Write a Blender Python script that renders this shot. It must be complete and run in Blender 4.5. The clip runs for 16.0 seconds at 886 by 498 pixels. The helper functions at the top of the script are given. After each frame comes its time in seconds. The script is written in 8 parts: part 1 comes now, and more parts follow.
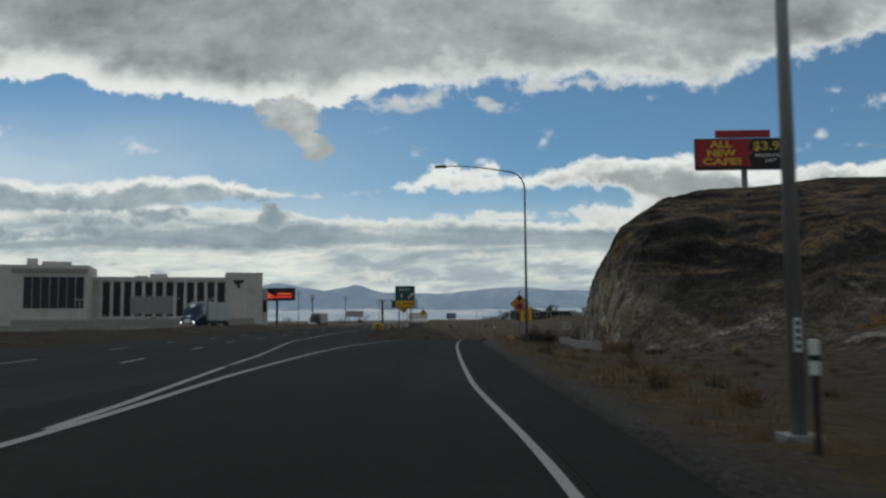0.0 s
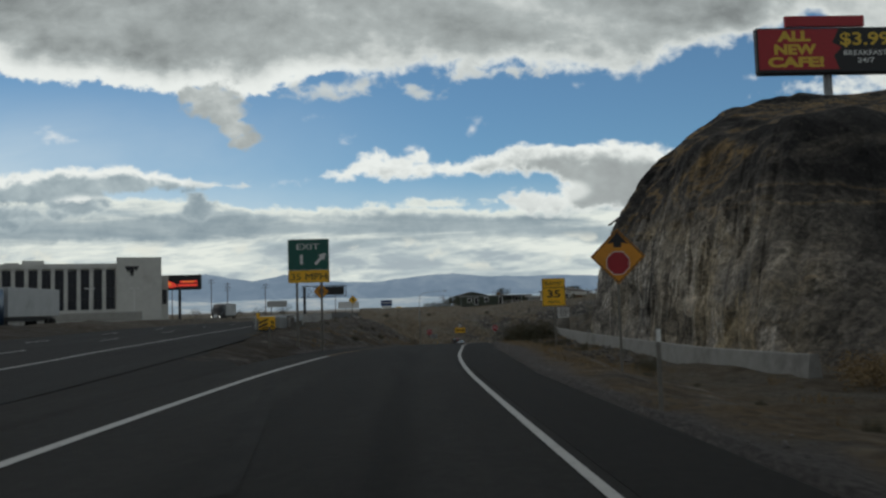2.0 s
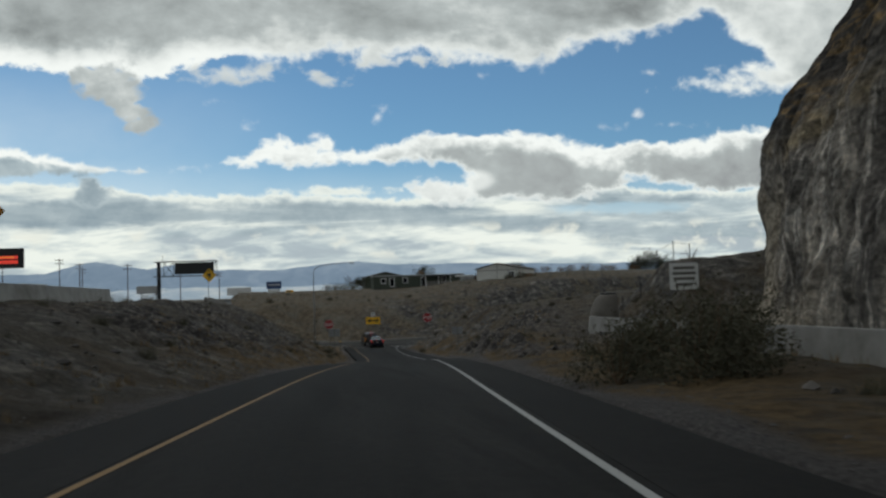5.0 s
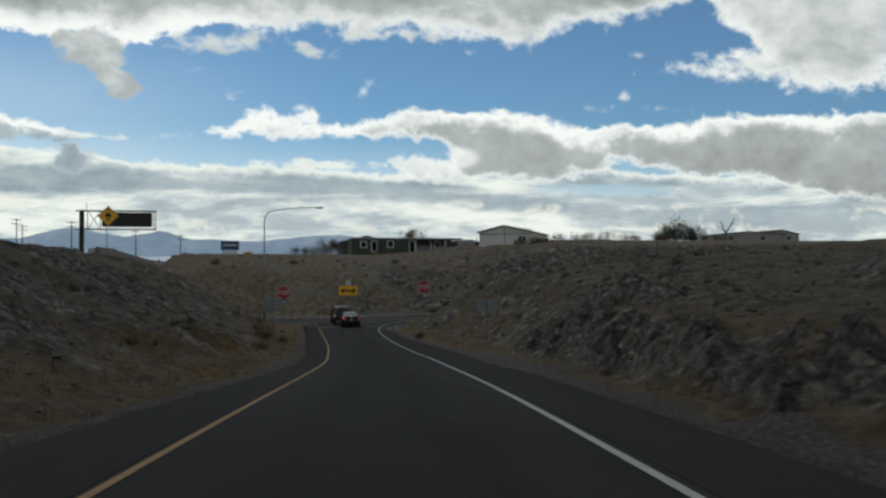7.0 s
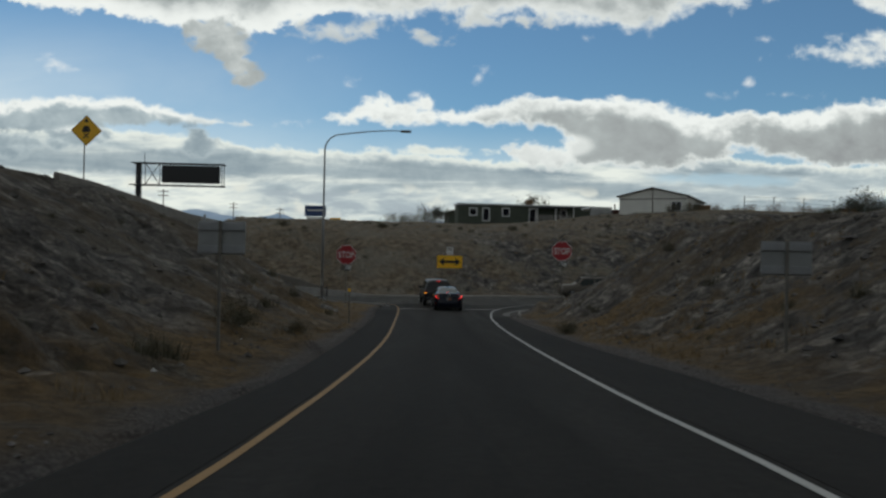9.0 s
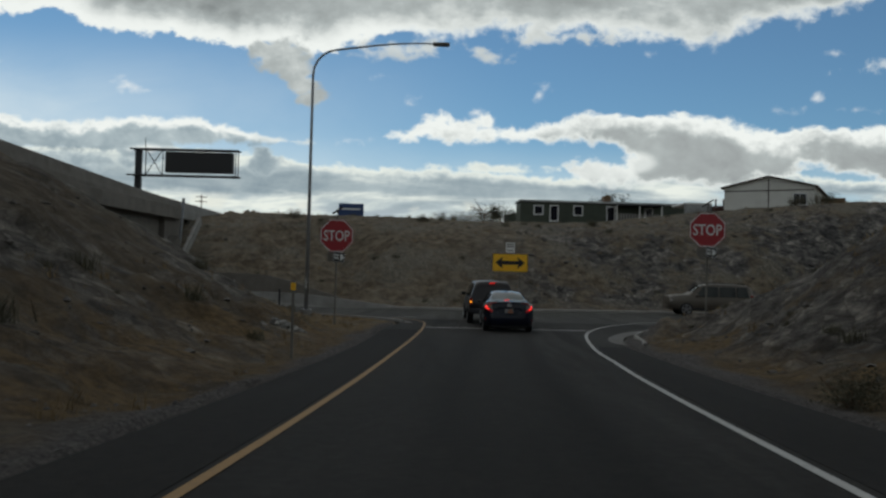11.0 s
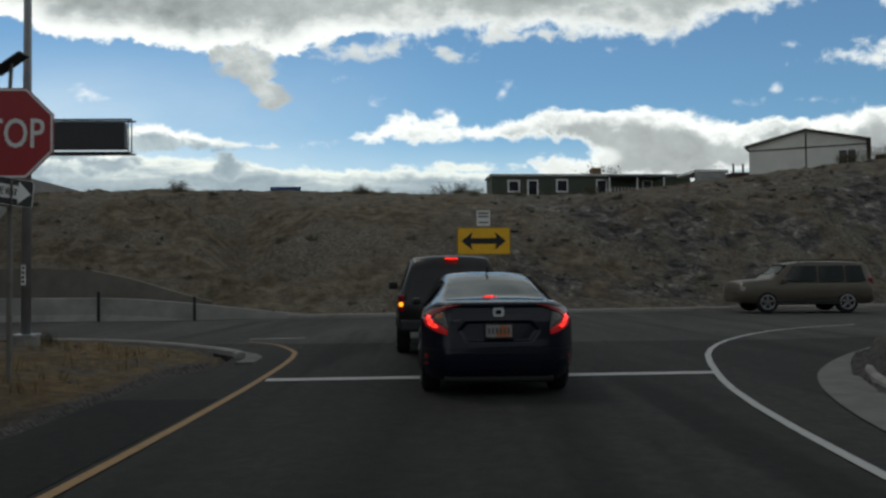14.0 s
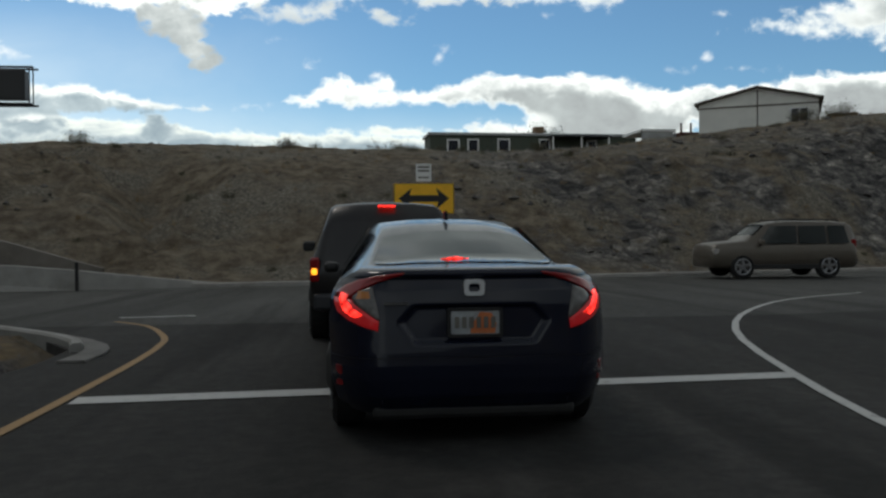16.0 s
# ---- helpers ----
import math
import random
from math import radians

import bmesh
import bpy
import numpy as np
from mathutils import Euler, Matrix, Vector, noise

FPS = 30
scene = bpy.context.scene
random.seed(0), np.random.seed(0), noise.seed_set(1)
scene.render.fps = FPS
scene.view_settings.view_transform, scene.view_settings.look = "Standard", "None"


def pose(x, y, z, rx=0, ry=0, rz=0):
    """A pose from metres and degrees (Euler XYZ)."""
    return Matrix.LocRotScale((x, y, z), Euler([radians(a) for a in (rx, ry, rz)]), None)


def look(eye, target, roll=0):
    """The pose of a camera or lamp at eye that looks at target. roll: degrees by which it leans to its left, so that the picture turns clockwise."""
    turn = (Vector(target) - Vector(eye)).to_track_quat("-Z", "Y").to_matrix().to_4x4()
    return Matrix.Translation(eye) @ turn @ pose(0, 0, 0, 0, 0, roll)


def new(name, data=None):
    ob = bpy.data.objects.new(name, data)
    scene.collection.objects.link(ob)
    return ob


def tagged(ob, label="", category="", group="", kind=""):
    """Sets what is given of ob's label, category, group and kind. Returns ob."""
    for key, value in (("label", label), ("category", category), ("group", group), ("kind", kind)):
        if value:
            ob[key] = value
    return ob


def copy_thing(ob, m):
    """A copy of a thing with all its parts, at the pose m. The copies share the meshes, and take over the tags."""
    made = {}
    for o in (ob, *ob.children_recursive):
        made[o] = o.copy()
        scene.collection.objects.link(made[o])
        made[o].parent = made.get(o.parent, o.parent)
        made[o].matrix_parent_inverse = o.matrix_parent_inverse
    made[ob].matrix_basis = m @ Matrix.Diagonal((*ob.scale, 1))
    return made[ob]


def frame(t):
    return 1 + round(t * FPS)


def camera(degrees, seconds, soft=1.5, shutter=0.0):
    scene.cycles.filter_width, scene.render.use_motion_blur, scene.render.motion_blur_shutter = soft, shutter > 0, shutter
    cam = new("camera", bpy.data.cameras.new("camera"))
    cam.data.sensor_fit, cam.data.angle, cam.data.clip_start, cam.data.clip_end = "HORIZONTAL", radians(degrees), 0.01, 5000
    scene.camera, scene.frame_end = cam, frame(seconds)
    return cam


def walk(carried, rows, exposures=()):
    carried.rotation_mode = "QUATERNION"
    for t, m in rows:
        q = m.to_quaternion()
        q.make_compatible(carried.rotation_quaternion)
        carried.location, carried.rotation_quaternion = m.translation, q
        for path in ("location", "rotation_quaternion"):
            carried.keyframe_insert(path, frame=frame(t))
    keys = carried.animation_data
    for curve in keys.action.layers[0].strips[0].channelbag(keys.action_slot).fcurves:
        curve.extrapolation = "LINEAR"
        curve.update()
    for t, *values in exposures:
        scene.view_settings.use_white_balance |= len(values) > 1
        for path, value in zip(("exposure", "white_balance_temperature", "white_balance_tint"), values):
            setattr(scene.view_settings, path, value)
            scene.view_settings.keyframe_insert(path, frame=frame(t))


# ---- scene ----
cam = camera(55.36, 16.0, 2.5, 0.15)
walk(cam, [
    (0.0, pose(-10.42, -219.06, 8.74, 94.77, 0.43, 1.73)),
    (0.5, pose(-11.21, -207.70, 8.73, 94.59, 1.11, 0.68)),
    (1.0, pose(-11.80, -196.66, 8.80, 94.91, 1.45, -0.73)),
    (1.5, pose(-12.14, -185.86, 8.80, 93.96, 1.34, -1.85)),
    (2.0, pose(-12.39, -175.48, 8.69, 93.86, 1.70, -2.88)),
    (2.5, pose(-12.43, -165.38, 8.57, 94.01, 1.28, -3.81)),
    (3.0, pose(-12.30, -155.69, 8.44, 94.03, 1.53, -4.87)),
    (3.5, pose(-11.75, -145.76, 8.27, 93.60, 1.47, -6.65)),
    (4.0, pose(-11.13, -136.18, 7.98, 93.31, 1.53, -7.75)),
    (4.2, pose(-10.87, -132.36, 7.85, 93.19, 1.66, -8.11)),
    (6.5, pose(-7.18, -90.57, 6.14, 91.94, 1.05, -10.84)),
    (7.0, pose(-6.30, -82.66, 5.65, 91.31, 0.19, -10.60)),
    (7.5, pose(-5.43, -74.85, 5.13, 91.12, -0.02, -9.32)),
    (8.0, pose(-4.55, -67.36, 4.58, 90.46, -0.26, -7.47)),
    (8.5, pose(-3.81, -60.30, 4.01, 89.87, -0.11, -5.68)),
    (9.0, pose(-3.24, -53.63, 3.48, 90.38, -1.14, -3.07)),
    (9.5, pose(-2.84, -47.40, 3.01, 89.41, -2.27, -0.46)),
    (12.0, pose(-1.44, -23.64, 1.83, 93.12, -1.43, 1.08)),
    (12.5, pose(-1.25, -20.10, 1.69, 93.43, -1.32, 0.83)),
    (13.0, pose(-1.12, -16.76, 1.59, 93.56, -1.15, 0.71)),
    (13.5, pose(-0.97, -13.91, 1.53, 92.71, -0.04, 0.88)),
    (14.0, pose(-0.87, -11.58, 1.47, 91.46, 0.40, -1.10)),
    (14.5, pose(-0.79, -9.80, 1.39, 91.15, 0.55, -2.23)),
    (15.0, pose(-0.75, -8.46, 1.36, 90.13, 0.63, -3.66)),
    (15.5, pose(-0.72, -7.71, 1.37, 90.47, 0.44, -5.20)),
    (16.0, pose(-0.73, -7.09, 1.31, 89.08, 0.42, -5.42)),
], [(0.0, -0.15), (3.0, 0.0), (7.0, 0.12), (9.0, 0.0), (12.5, 0.1), (14.5, 0.3), (16.0, 0.38)])

# ---- world, sun ----
SUN_AZ, SUN_EL = -35.0, 52.0   # degrees to the right of ahead, above the horizon
world = bpy.data.worlds.new("sky")
scene.world = world
world.use_nodes = True
wt = world.node_tree
wt.nodes.clear()


def wmath(op, a, b=0.0, c=0.0):
    n = wt.nodes.new("ShaderNodeMath")
    n.operation = op
    for i, v in enumerate((a, b, c)):
        if isinstance(v, (int, float)):
            n.inputs[i].default_value = v
        else:
            wt.links.new(v, n.inputs[i])
    return n.outputs[0]


def wstep(lo, hi, x):
    n = wt.nodes.new("ShaderNodeMapRange")
    n.interpolation_type = "SMOOTHSTEP"
    n.inputs[1].default_value, n.inputs[2].default_value = lo, hi
    wt.links.new(x, n.inputs[0])
    return n.outputs[0]


def wcurve(pts, un):
    """A line v(u) through pts, as a float curve; u from -0.7 to 0.9, v up to 0.5."""
    n = wt.nodes.new("ShaderNodeFloatCurve")
    cv = n.mapping.curves[0]
    pts = sorted(((u + 0.7) / 1.6, v * 2) for u, v in pts)
    while len(cv.points) < len(pts):
        cv.points.new(0.5, 0.5)
    for p, (u, v) in zip(cv.points, pts):
        p.location = (min(max(u, 0), 1), v)
        p.handle_type = "AUTO_CLAMPED"
    n.mapping.update()
    wt.links.new(un, n.inputs["Value"])
    return wmath("MULTIPLY", n.outputs[0], 0.5)


def wnoise(vec, scale, detail, rough=0.55, stretch=(1, 1, 1), warp=0.0):
    m = wt.nodes.new("ShaderNodeMapping")
    m.inputs["Scale"].default_value = stretch
    wt.links.new(vec, m.inputs["Vector"])
    n = wt.nodes.new("ShaderNodeTexNoise")
    n.inputs["Scale"].default_value, n.inputs["Detail"].default_value, n.inputs["Roughness"].default_value = scale, detail, rough
    n.inputs["Distortion"].default_value = warp
    wt.links.new(m.outputs[0], n.inputs["Vector"])
    return n.outputs["Fac"]


tex = wt.nodes.new("ShaderNodeTexCoord")
sep = wt.nodes.new("ShaderNodeSeparateXYZ")
wt.links.new(tex.outputs["Generated"], sep.inputs[0])
ahead = wmath("MAXIMUM", sep.outputs[1], 0.12)
su, sv = wmath("DIVIDE", sep.outputs[0], ahead), wmath("DIVIDE", sep.outputs[2], ahead)
un = wmath("DIVIDE", wmath("ADD", su, 0.7), 1.6)
comb = wt.nodes.new("ShaderNodeCombineXYZ")
wt.links.new(su, comb.inputs[0])
wt.links.new(sv, comb.inputs[1])
flat = comb.outputs[0]


def wmul(a, b):
    return wmath("MULTIPLY", a, b)


def wadd(*terms):
    out = terms[0]
    for x in terms[1:]:
        out = wmath("ADD", out, x)
    return out


def wsub(a, b):
    return wmath("SUBTRACT", a, b)


def wmax(*terms):
    out = terms[0]
    for x in terms[1:]:
        out = wmath("MAXIMUM", out, x)
    return out


def wcolour(fac, a, b, mode="MIX"):
    n = wt.nodes.new("ShaderNodeMix")
    n.data_type, n.blend_type = "RGBA", mode
    for sock, v in ((n.inputs[0], fac), (n.inputs[6], a), (n.inputs[7], b)):
        if isinstance(v, (int, float)):
            sock.default_value = v
        elif isinstance(v, tuple):
            sock.default_value = (*v, 1)
        else:
            wt.links.new(v, sock)
    return n.outputs[2]


def puff(cu_, cv_, a, b):
    q = wmath("POWER", wmath("DIVIDE", wsub(su, cu_), a), 2.0)
    r = wmath("POWER", wmath("DIVIDE", wsub(sv, cv_), b), 2.0)
    return wmul(wsub(1.0, wmath("SQRT", wadd(q, r))), b)


def puffs(rows):
    return wmax(*[puff(*row) for row in rows])


def between(top, bottom):
    """How far inside a cloud lies, between its top line and its base."""
    return wmath("MINIMUM", wsub(top, sv), wsub(sv, bottom))


def tones(shade, light, middle, dark):
    r = wt.nodes.new("ShaderNodeValToRGB")
    els = r.color_ramp.elements
    els.new(0.5)
    for el_, c in zip(els, (light, middle, dark)):
        el_.color = (*c, 1)
    wt.links.new(shade, r.inputs[0])
    return r.outputs[0]


# billows at three sizes, about zero
n1 = wsub(wnoise(flat, 11.0, 8.0, 0.55, (1, 1.5, 1), 0.2), 0.5)
n2 = wsub(wnoise(flat, 36.0, 6.0, 0.6, (1, 1.25, 1), 0.25), 0.5)
n3 = wsub(wnoise(flat, 5.0, 8.0, 0.6, (0.8, 1.7, 1), 0.35), 0.5)
# long flat streaks of the low cloud
s1 = wsub(wnoise(flat, 6.5, 9.0, 0.6, (0.55, 4.2, 1), 0.5), 0.5)
s2 = wsub(wnoise(flat, 21.0, 7.0, 0.6, (0.6, 2.6, 1), 0.5), 0.5)
wob = wadd(wmul(n1, 0.042), wmul(n2, 0.034))
fine = wadd(wmul(n1, 0.018), wmul(n2, 0.026))

WHITE, PALE_GREY, GREY = (0.92, 0.96, 0.925), (0.46, 0.505, 0.50), (0.235, 0.26, 0.26)
CREAM, BLUE_GREY, SLATE = (0.86, 0.91, 0.84), (0.47, 0.555, 0.58), (0.255, 0.33, 0.375)

# the clear sky
sky = wt.nodes.new("ShaderNodeTexSky")
sky.sky_type, sky.sun_disc = "NISHITA", False
sky.altitude, sky.air_density, sky.dust_density, sky.ozone_density = 1300, 1.0, 0.6, 1.5
sky.sun_elevation, sky.sun_rotation = radians(SUN_EL), radians(SUN_AZ)
col = wcolour(1.0, sky.outputs[0], (0.70 * 0.078, 0.97 * 0.078, 1.03 * 0.078), "MULTIPLY")
# thin bright veil low over the left and along the horizon
veil = wmul(wadd(wmul(wstep(0.10, -0.55, su), wstep(0.30, 0.17, sv)), wstep(0.17, 0.07, sv)), wadd(0.55, wmul(n3, 0.9)))
col = wcolour(wmath("MINIMUM", wmath("MAXIMUM", veil, 0.0), 0.9), col, (0.72, 0.82, 0.86))

# 1. the low sheet of cloud: cream streaks, blue-grey between, a white rim on top
lowtop = wcurve([(-0.7, 0.145), (-0.5, 0.142), (-0.37, 0.142), (-0.26, 0.136), (-0.20, 0.130), (-0.10, 0.1225), (-0.03, 0.1225), (0.03, 0.122), (0.10, 0.1165), (0.15, 0.117), (0.19, 0.13),
                 (0.24, 0.145), (0.30, 0.14), (0.42, 0.125), (0.55, 0.12), (0.9, 0.12)], un)
d = wadd(wmax(wsub(lowtop, sv), puff(0.035, 0.1215, 0.075, 0.0085)), fine)
gap = wadd(puff(0.395, 0.097, 0.085, 0.007), wmul(n2, 0.012))
alpha = wmul(wstep(-0.001, 0.006, d), wsub(1.0, wmul(wstep(-0.003, 0.004, gap), 0.8)))
shade = wadd(0.38, wmul(s1, 2.7), wmul(s2, 1.6), wmul(n1, 0.5))
shade = wadd(shade, wmul(wstep(0.0, -0.45, su), -0.16), wmul(wstep(0.25, 0.7, su), 0.12))
shade = wmul(shade, wstep(0.002, 0.016, d))
col = wcolour(alpha, col, tones(shade, CREAM, BLUE_GREY, SLATE))

# 2. the long blue-grey bank within it
bank_top = wcurve([(-0.7, 0.10), (-0.57, 0.106), (-0.47, 0.112), (-0.42, 0.122), (-0.36, 0.118), (-0.27, 0.117), (-0.20, 0.114), (-0.10, 0.111), (0.0, 0.111), (0.10, 0.107), (0.19, 0.105), (0.28, 0.092), (0.4, 0.078), (0.6, 0.082), (0.9, 0.085)], un)
bank_bot = wcurve([(-0.7, 0.078), (-0.5, 0.080), (-0.42, 0.083), (-0.30, 0.086), (-0.2, 0.083), (-0.05, 0.080), (0.08, 0.074), (0.2, 0.071), (0.3, 0.066), (0.4, 0.052), (0.6, 0.045), (0.9, 0.045)], un)
d = wadd(between(bank_top, bank_bot), wmul(n1, 0.020), wmul(n2, 0.014))
soft = wadd(between(bank_top, bank_bot), wmul(s1, 0.09), wmul(n2, 0.02))
alpha = wmul(wmath("MINIMUM", wstep(-0.002, 0.006, d), wstep(-0.010, 0.012, soft)), 0.94)
shade = wadd(0.70, wmul(s1, 1.3), wmul(n2, 0.6), wmul(n1, 0.6), wmul(wstep(0.45, 0.2, su), 0.06))
col = wcolour(alpha, col, tones(shade, CREAM, BLUE_GREY, SLATE))
# thinner grey bars below it, pale heads between
low_bars = wmul(wstep(0.0, 0.09, wadd(s1, wmul(s2, 0.7))), wmul(wstep(0.078, 0.066, sv), wstep(0.030, 0.045, sv)))
col = wcolour(wmul(low_bars, 0.75), col, (0.42, 0.49, 0.53))
heads = wmul(wstep(0.03, 0.14, wadd(wmul(n1, 1.1), wmul(n2, 0.35))), wmul(wstep(0.088, 0.074, sv), wstep(0.035, 0.05, sv)))
col = wcolour(wmul(heads, 0.75), col, (0.83, 0.85, 0.76))

# 3. grey heaps on the bank to the left
heap = wadd(puffs(((-0.43, 0.122, 0.060, 0.013), (-0.395, 0.132, 0.040, 0.012), (-0.37, 0.128, 0.05, 0.012), (-0.475, 0.112, 0.04, 0.008), (-0.235, 0.122, 0.024, 0.010), (-0.237, 0.130, 0.012, 0.010), (-0.58, 0.108, 0.10, 0.008))), wob)
col = wcolour(wstep(-0.003, 0.006, heap), col, tones(wadd(0.38, wmul(wstep(-0.001, 0.010, heap), 0.34), wmul(n2, 0.9), wmul(n1, 0.6)), CREAM, BLUE_GREY, SLATE))

# 4. the flat cloud to the left: a white top, grey below
lefttop = wcurve([(-0.7, 0.178), (-0.568, 0.176), (-0.48, 0.168), (-0.42, 0.172), (-0.335, 0.178), (-0.285, 0.170), (-0.23, 0.156), (-0.173, 0.1475), (-0.13, 0.12), (0.9, 0.1)], un)
leftbot = wcurve([(-0.7, 0.128), (-0.568, 0.131), (-0.45, 0.130), (-0.36, 0.136), (-0.25, 0.145), (-0.173, 0.1465), (-0.13, 0.19), (0.9, 0.22)], un)
d = wadd(between(lefttop, leftbot), fine)
under = wadd(wsub(lefttop, sv), wmul(n1, 0.030), wmul(n2, 0.020))
shade = wadd(wmul(wstep(0.006, 0.018, under), wmul(wstep(0.046, 0.034, under), 0.70)), wmul(n2, 0.9), wmul(s1, 1.0))
col = wcolour(wstep(-0.001, 0.006, d), col, tones(shade, WHITE, BLUE_GREY, SLATE))

# 5. the long cloud: white billowing top, a grey base that thickens to the right
midtop = wcurve([(-0.7, 0.10), (-0.13, 0.12), (-0.088, 0.158), (-0.055, 0.168), (-0.022, 0.186), (0.004, 0.176), (0.05, 0.173), (0.11, 0.179), (0.165, 0.190), (0.235, 0.197),
                 (0.30, 0.190), (0.36, 0.178), (0.43, 0.180), (0.55, 0.196), (0.65, 0.205), (0.8, 0.2), (0.9, 0.19)], un)
midbot = wcurve([(-0.7, 0.22), (-0.13, 0.19), (-0.088, 0.157), (0.0, 0.152), (0.06, 0.153), (0.13, 0.156), (0.175, 0.153), (0.205, 0.138), (0.225, 0.118), (0.30, 0.110), (0.36, 0.112), (0.42, 0.127),
                 (0.48, 0.119), (0.54, 0.114), (0.59, 0.119), (0.65, 0.100), (0.72, 0.094), (0.9, 0.09)], un)
lobe = puffs(((0.175, 0.122, 0.045, 0.016), (0.235, 0.128, 0.05, 0.022), (0.29, 0.122, 0.06, 0.018), (-0.022, 0.178, 0.020, 0.013), (0.03, 0.178, 0.012, 0.010)))
d = wadd(wmax(between(midtop, midbot), lobe), wob)
under = wadd(wsub(midtop, sv), wmul(n1, 0.045), wmul(n2, 0.022))
over = wadd(wsub(sv, midbot), wmul(n1, 0.04), wmul(n2, 0.02))
shade = wadd(wmul(wmul(wstep(0.006, 0.034, under), wstep(-0.14, 0.14, su)), 0.68), wmul(n1, 0.9), wmul(n2, 0.55), wmul(wstep(0.2, 0.65, su), wmul(wstep(0.03, 0.09, under), 0.14)))
shade = wmul(shade, wstep(0.000, 0.014, d))
# bright heads on the left side of the hanging lobe
rim = wadd(puffs(((0.165, 0.122, 0.040, 0.014), (0.205, 0.135, 0.030, 0.016), (0.185, 0.125, 0.03, 0.016))), wmul(n1, 0.02))
shade = wmul(shade, wsub(1.0, wmul(wstep(-0.004, 0.008, rim), 0.75)))
col = wcolour(wstep(-0.002, 0.007, d), col, tones(shade, WHITE, PALE_GREY, (0.30, 0.32, 0.325)))

# 6. the deck overhead, with its bright ragged lower edge
deck = wcurve([(-0.7, 0.30), (-0.57, 0.293), (-0.515, 0.299), (-0.43, 0.277), (-0.36, 0.272), (-0.295, 0.262), (-0.255, 0.256), (-0.21, 0.262), (-0.17, 0.252),
               (-0.14, 0.262), (-0.09, 0.274), (-0.02, 0.279), (0.04, 0.287), (0.08, 0.276), (0.12, 0.281), (0.19, 0.285), (0.245, 0.281), (0.30, 0.279), (0.33, 0.296), (0.38, 0.303), (0.43, 0.314),
               (0.50, 0.342), (0.515, 0.345), (0.55, 0.322), (0.59, 0.296), (0.605, 0.280), (0.67, 0.242), (0.73, 0.240), (0.81, 0.258), (0.9, 0.27)], un)
lobe = puffs(((0.62, 0.262, 0.085, 0.020), (0.545, 0.252, 0.05, 0.009), (0.70, 0.262, 0.10, 0.030)))
scraps = wadd(puffs(((-0.075, 0.263, 0.050, 0.011), (-0.045, 0.264, 0.03, 0.009), (-0.108, 0.257, 0.02, 0.008), (0.018, 0.262, 0.016, 0.008), (0.032, 0.255, 0.020, 0.007), (0.085, 0.284, 0.035, 0.011), (0.155, 0.283, 0.02, 0.008))), wmul(n2, 0.05), wmul(n1, 0.012))
d0 = wmax(wsub(sv, deck), lobe)
d = wadd(d0, wob)
white_edge = wstep(0.02, -0.12, su)
inner = wadd(d0, wmul(n1, 0.045), wmul(n2, 0.018), wmul(wsub(1.0, white_edge), 0.012))
bulk = wadd(0.58, wmul(n3, 1.7), wmul(n1, 0.9), wmul(n2, 0.45), wmul(wstep(0.05, -0.4, su), 0.10))
bulk = wmul(bulk, wsub(1.0, wmul(wstep(0.40, 0.62, su), 0.34)))
shade = wmul(bulk, wstep(0.008, 0.050, inner))
soft_w = wadd(d, wmul(n2, 0.016))
alpha = wadd(wmul(wstep(-0.001, 0.006, d), white_edge), wmul(wstep(-0.006, 0.014, soft_w), wsub(1.0, white_edge)))
col = wcolour(alpha, col, tones(shade, WHITE, PALE_GREY, GREY))
col = wcolour(wmul(wstep(-0.003, 0.012, scraps), 0.9), col, tones(wadd(0.22, wmul(n2, 0.8)), WHITE, PALE_GREY, GREY))

# 7. the grey tail that hangs from it, thinning to the right
tail = wadd(puffs(((-0.238, 0.258, 0.020, 0.018), (-0.216, 0.252, 0.040, 0.023), (-0.199, 0.236, 0.023, 0.019), (-0.192, 0.217, 0.018, 0.017), (-0.184, 0.202, 0.018, 0.010))), wmul(n1, 0.030), wmul(n2, 0.034))
side = wsub(su, wadd(-0.238, wmul(wsub(0.262, sv), 0.75)))
shade = wadd(0.42, wmul(n1, 0.8), wmul(n2, 0.8), wmul(wstep(0.035, -0.02, side), 0.10))
alpha = wmath("MINIMUM", wstep(-0.002, 0.006, tail), wstep(-0.012, 0.006, wadd(tail, wmul(wstep(0.02, 0.05, side), -0.010), wmul(n2, 0.02))))
col = wcolour(alpha, col, tones(shade, WHITE, PALE_GREY, GREY))

# 8. small white puffs
small = wadd(puffs(((-0.395, 0.211, 0.020, 0.009), (-0.42, 0.217, 0.008, 0.004), (0.097, 0.221, 0.012, 0.009), (0.092, 0.212, 0.008, 0.010), (-0.059, 0.203, 0.010, 0.006), (-0.098, 0.230, 0.012, 0.004), (0.42, 0.217, 0.008, 0.009),
                    (-0.125, 0.153, 0.022, 0.0030), (-0.57, 0.232, 0.022, 0.010), (0.018, 0.190, 0.010, 0.008), (0.38, 0.199, 0.014, 0.006), (0.47, 0.202, 0.03, 0.0025), (0.22, 0.262, 0.010, 0.005), (0.44, 0.268, 0.012, 0.004))), wmul(n2, 0.040), -0.002)
col = wcolour(wmul(wstep(-0.003, 0.013, small), wadd(0.72, wmul(wstep(0.1, -0.2, su), 0.25))), col, (0.90, 0.93, 0.92))

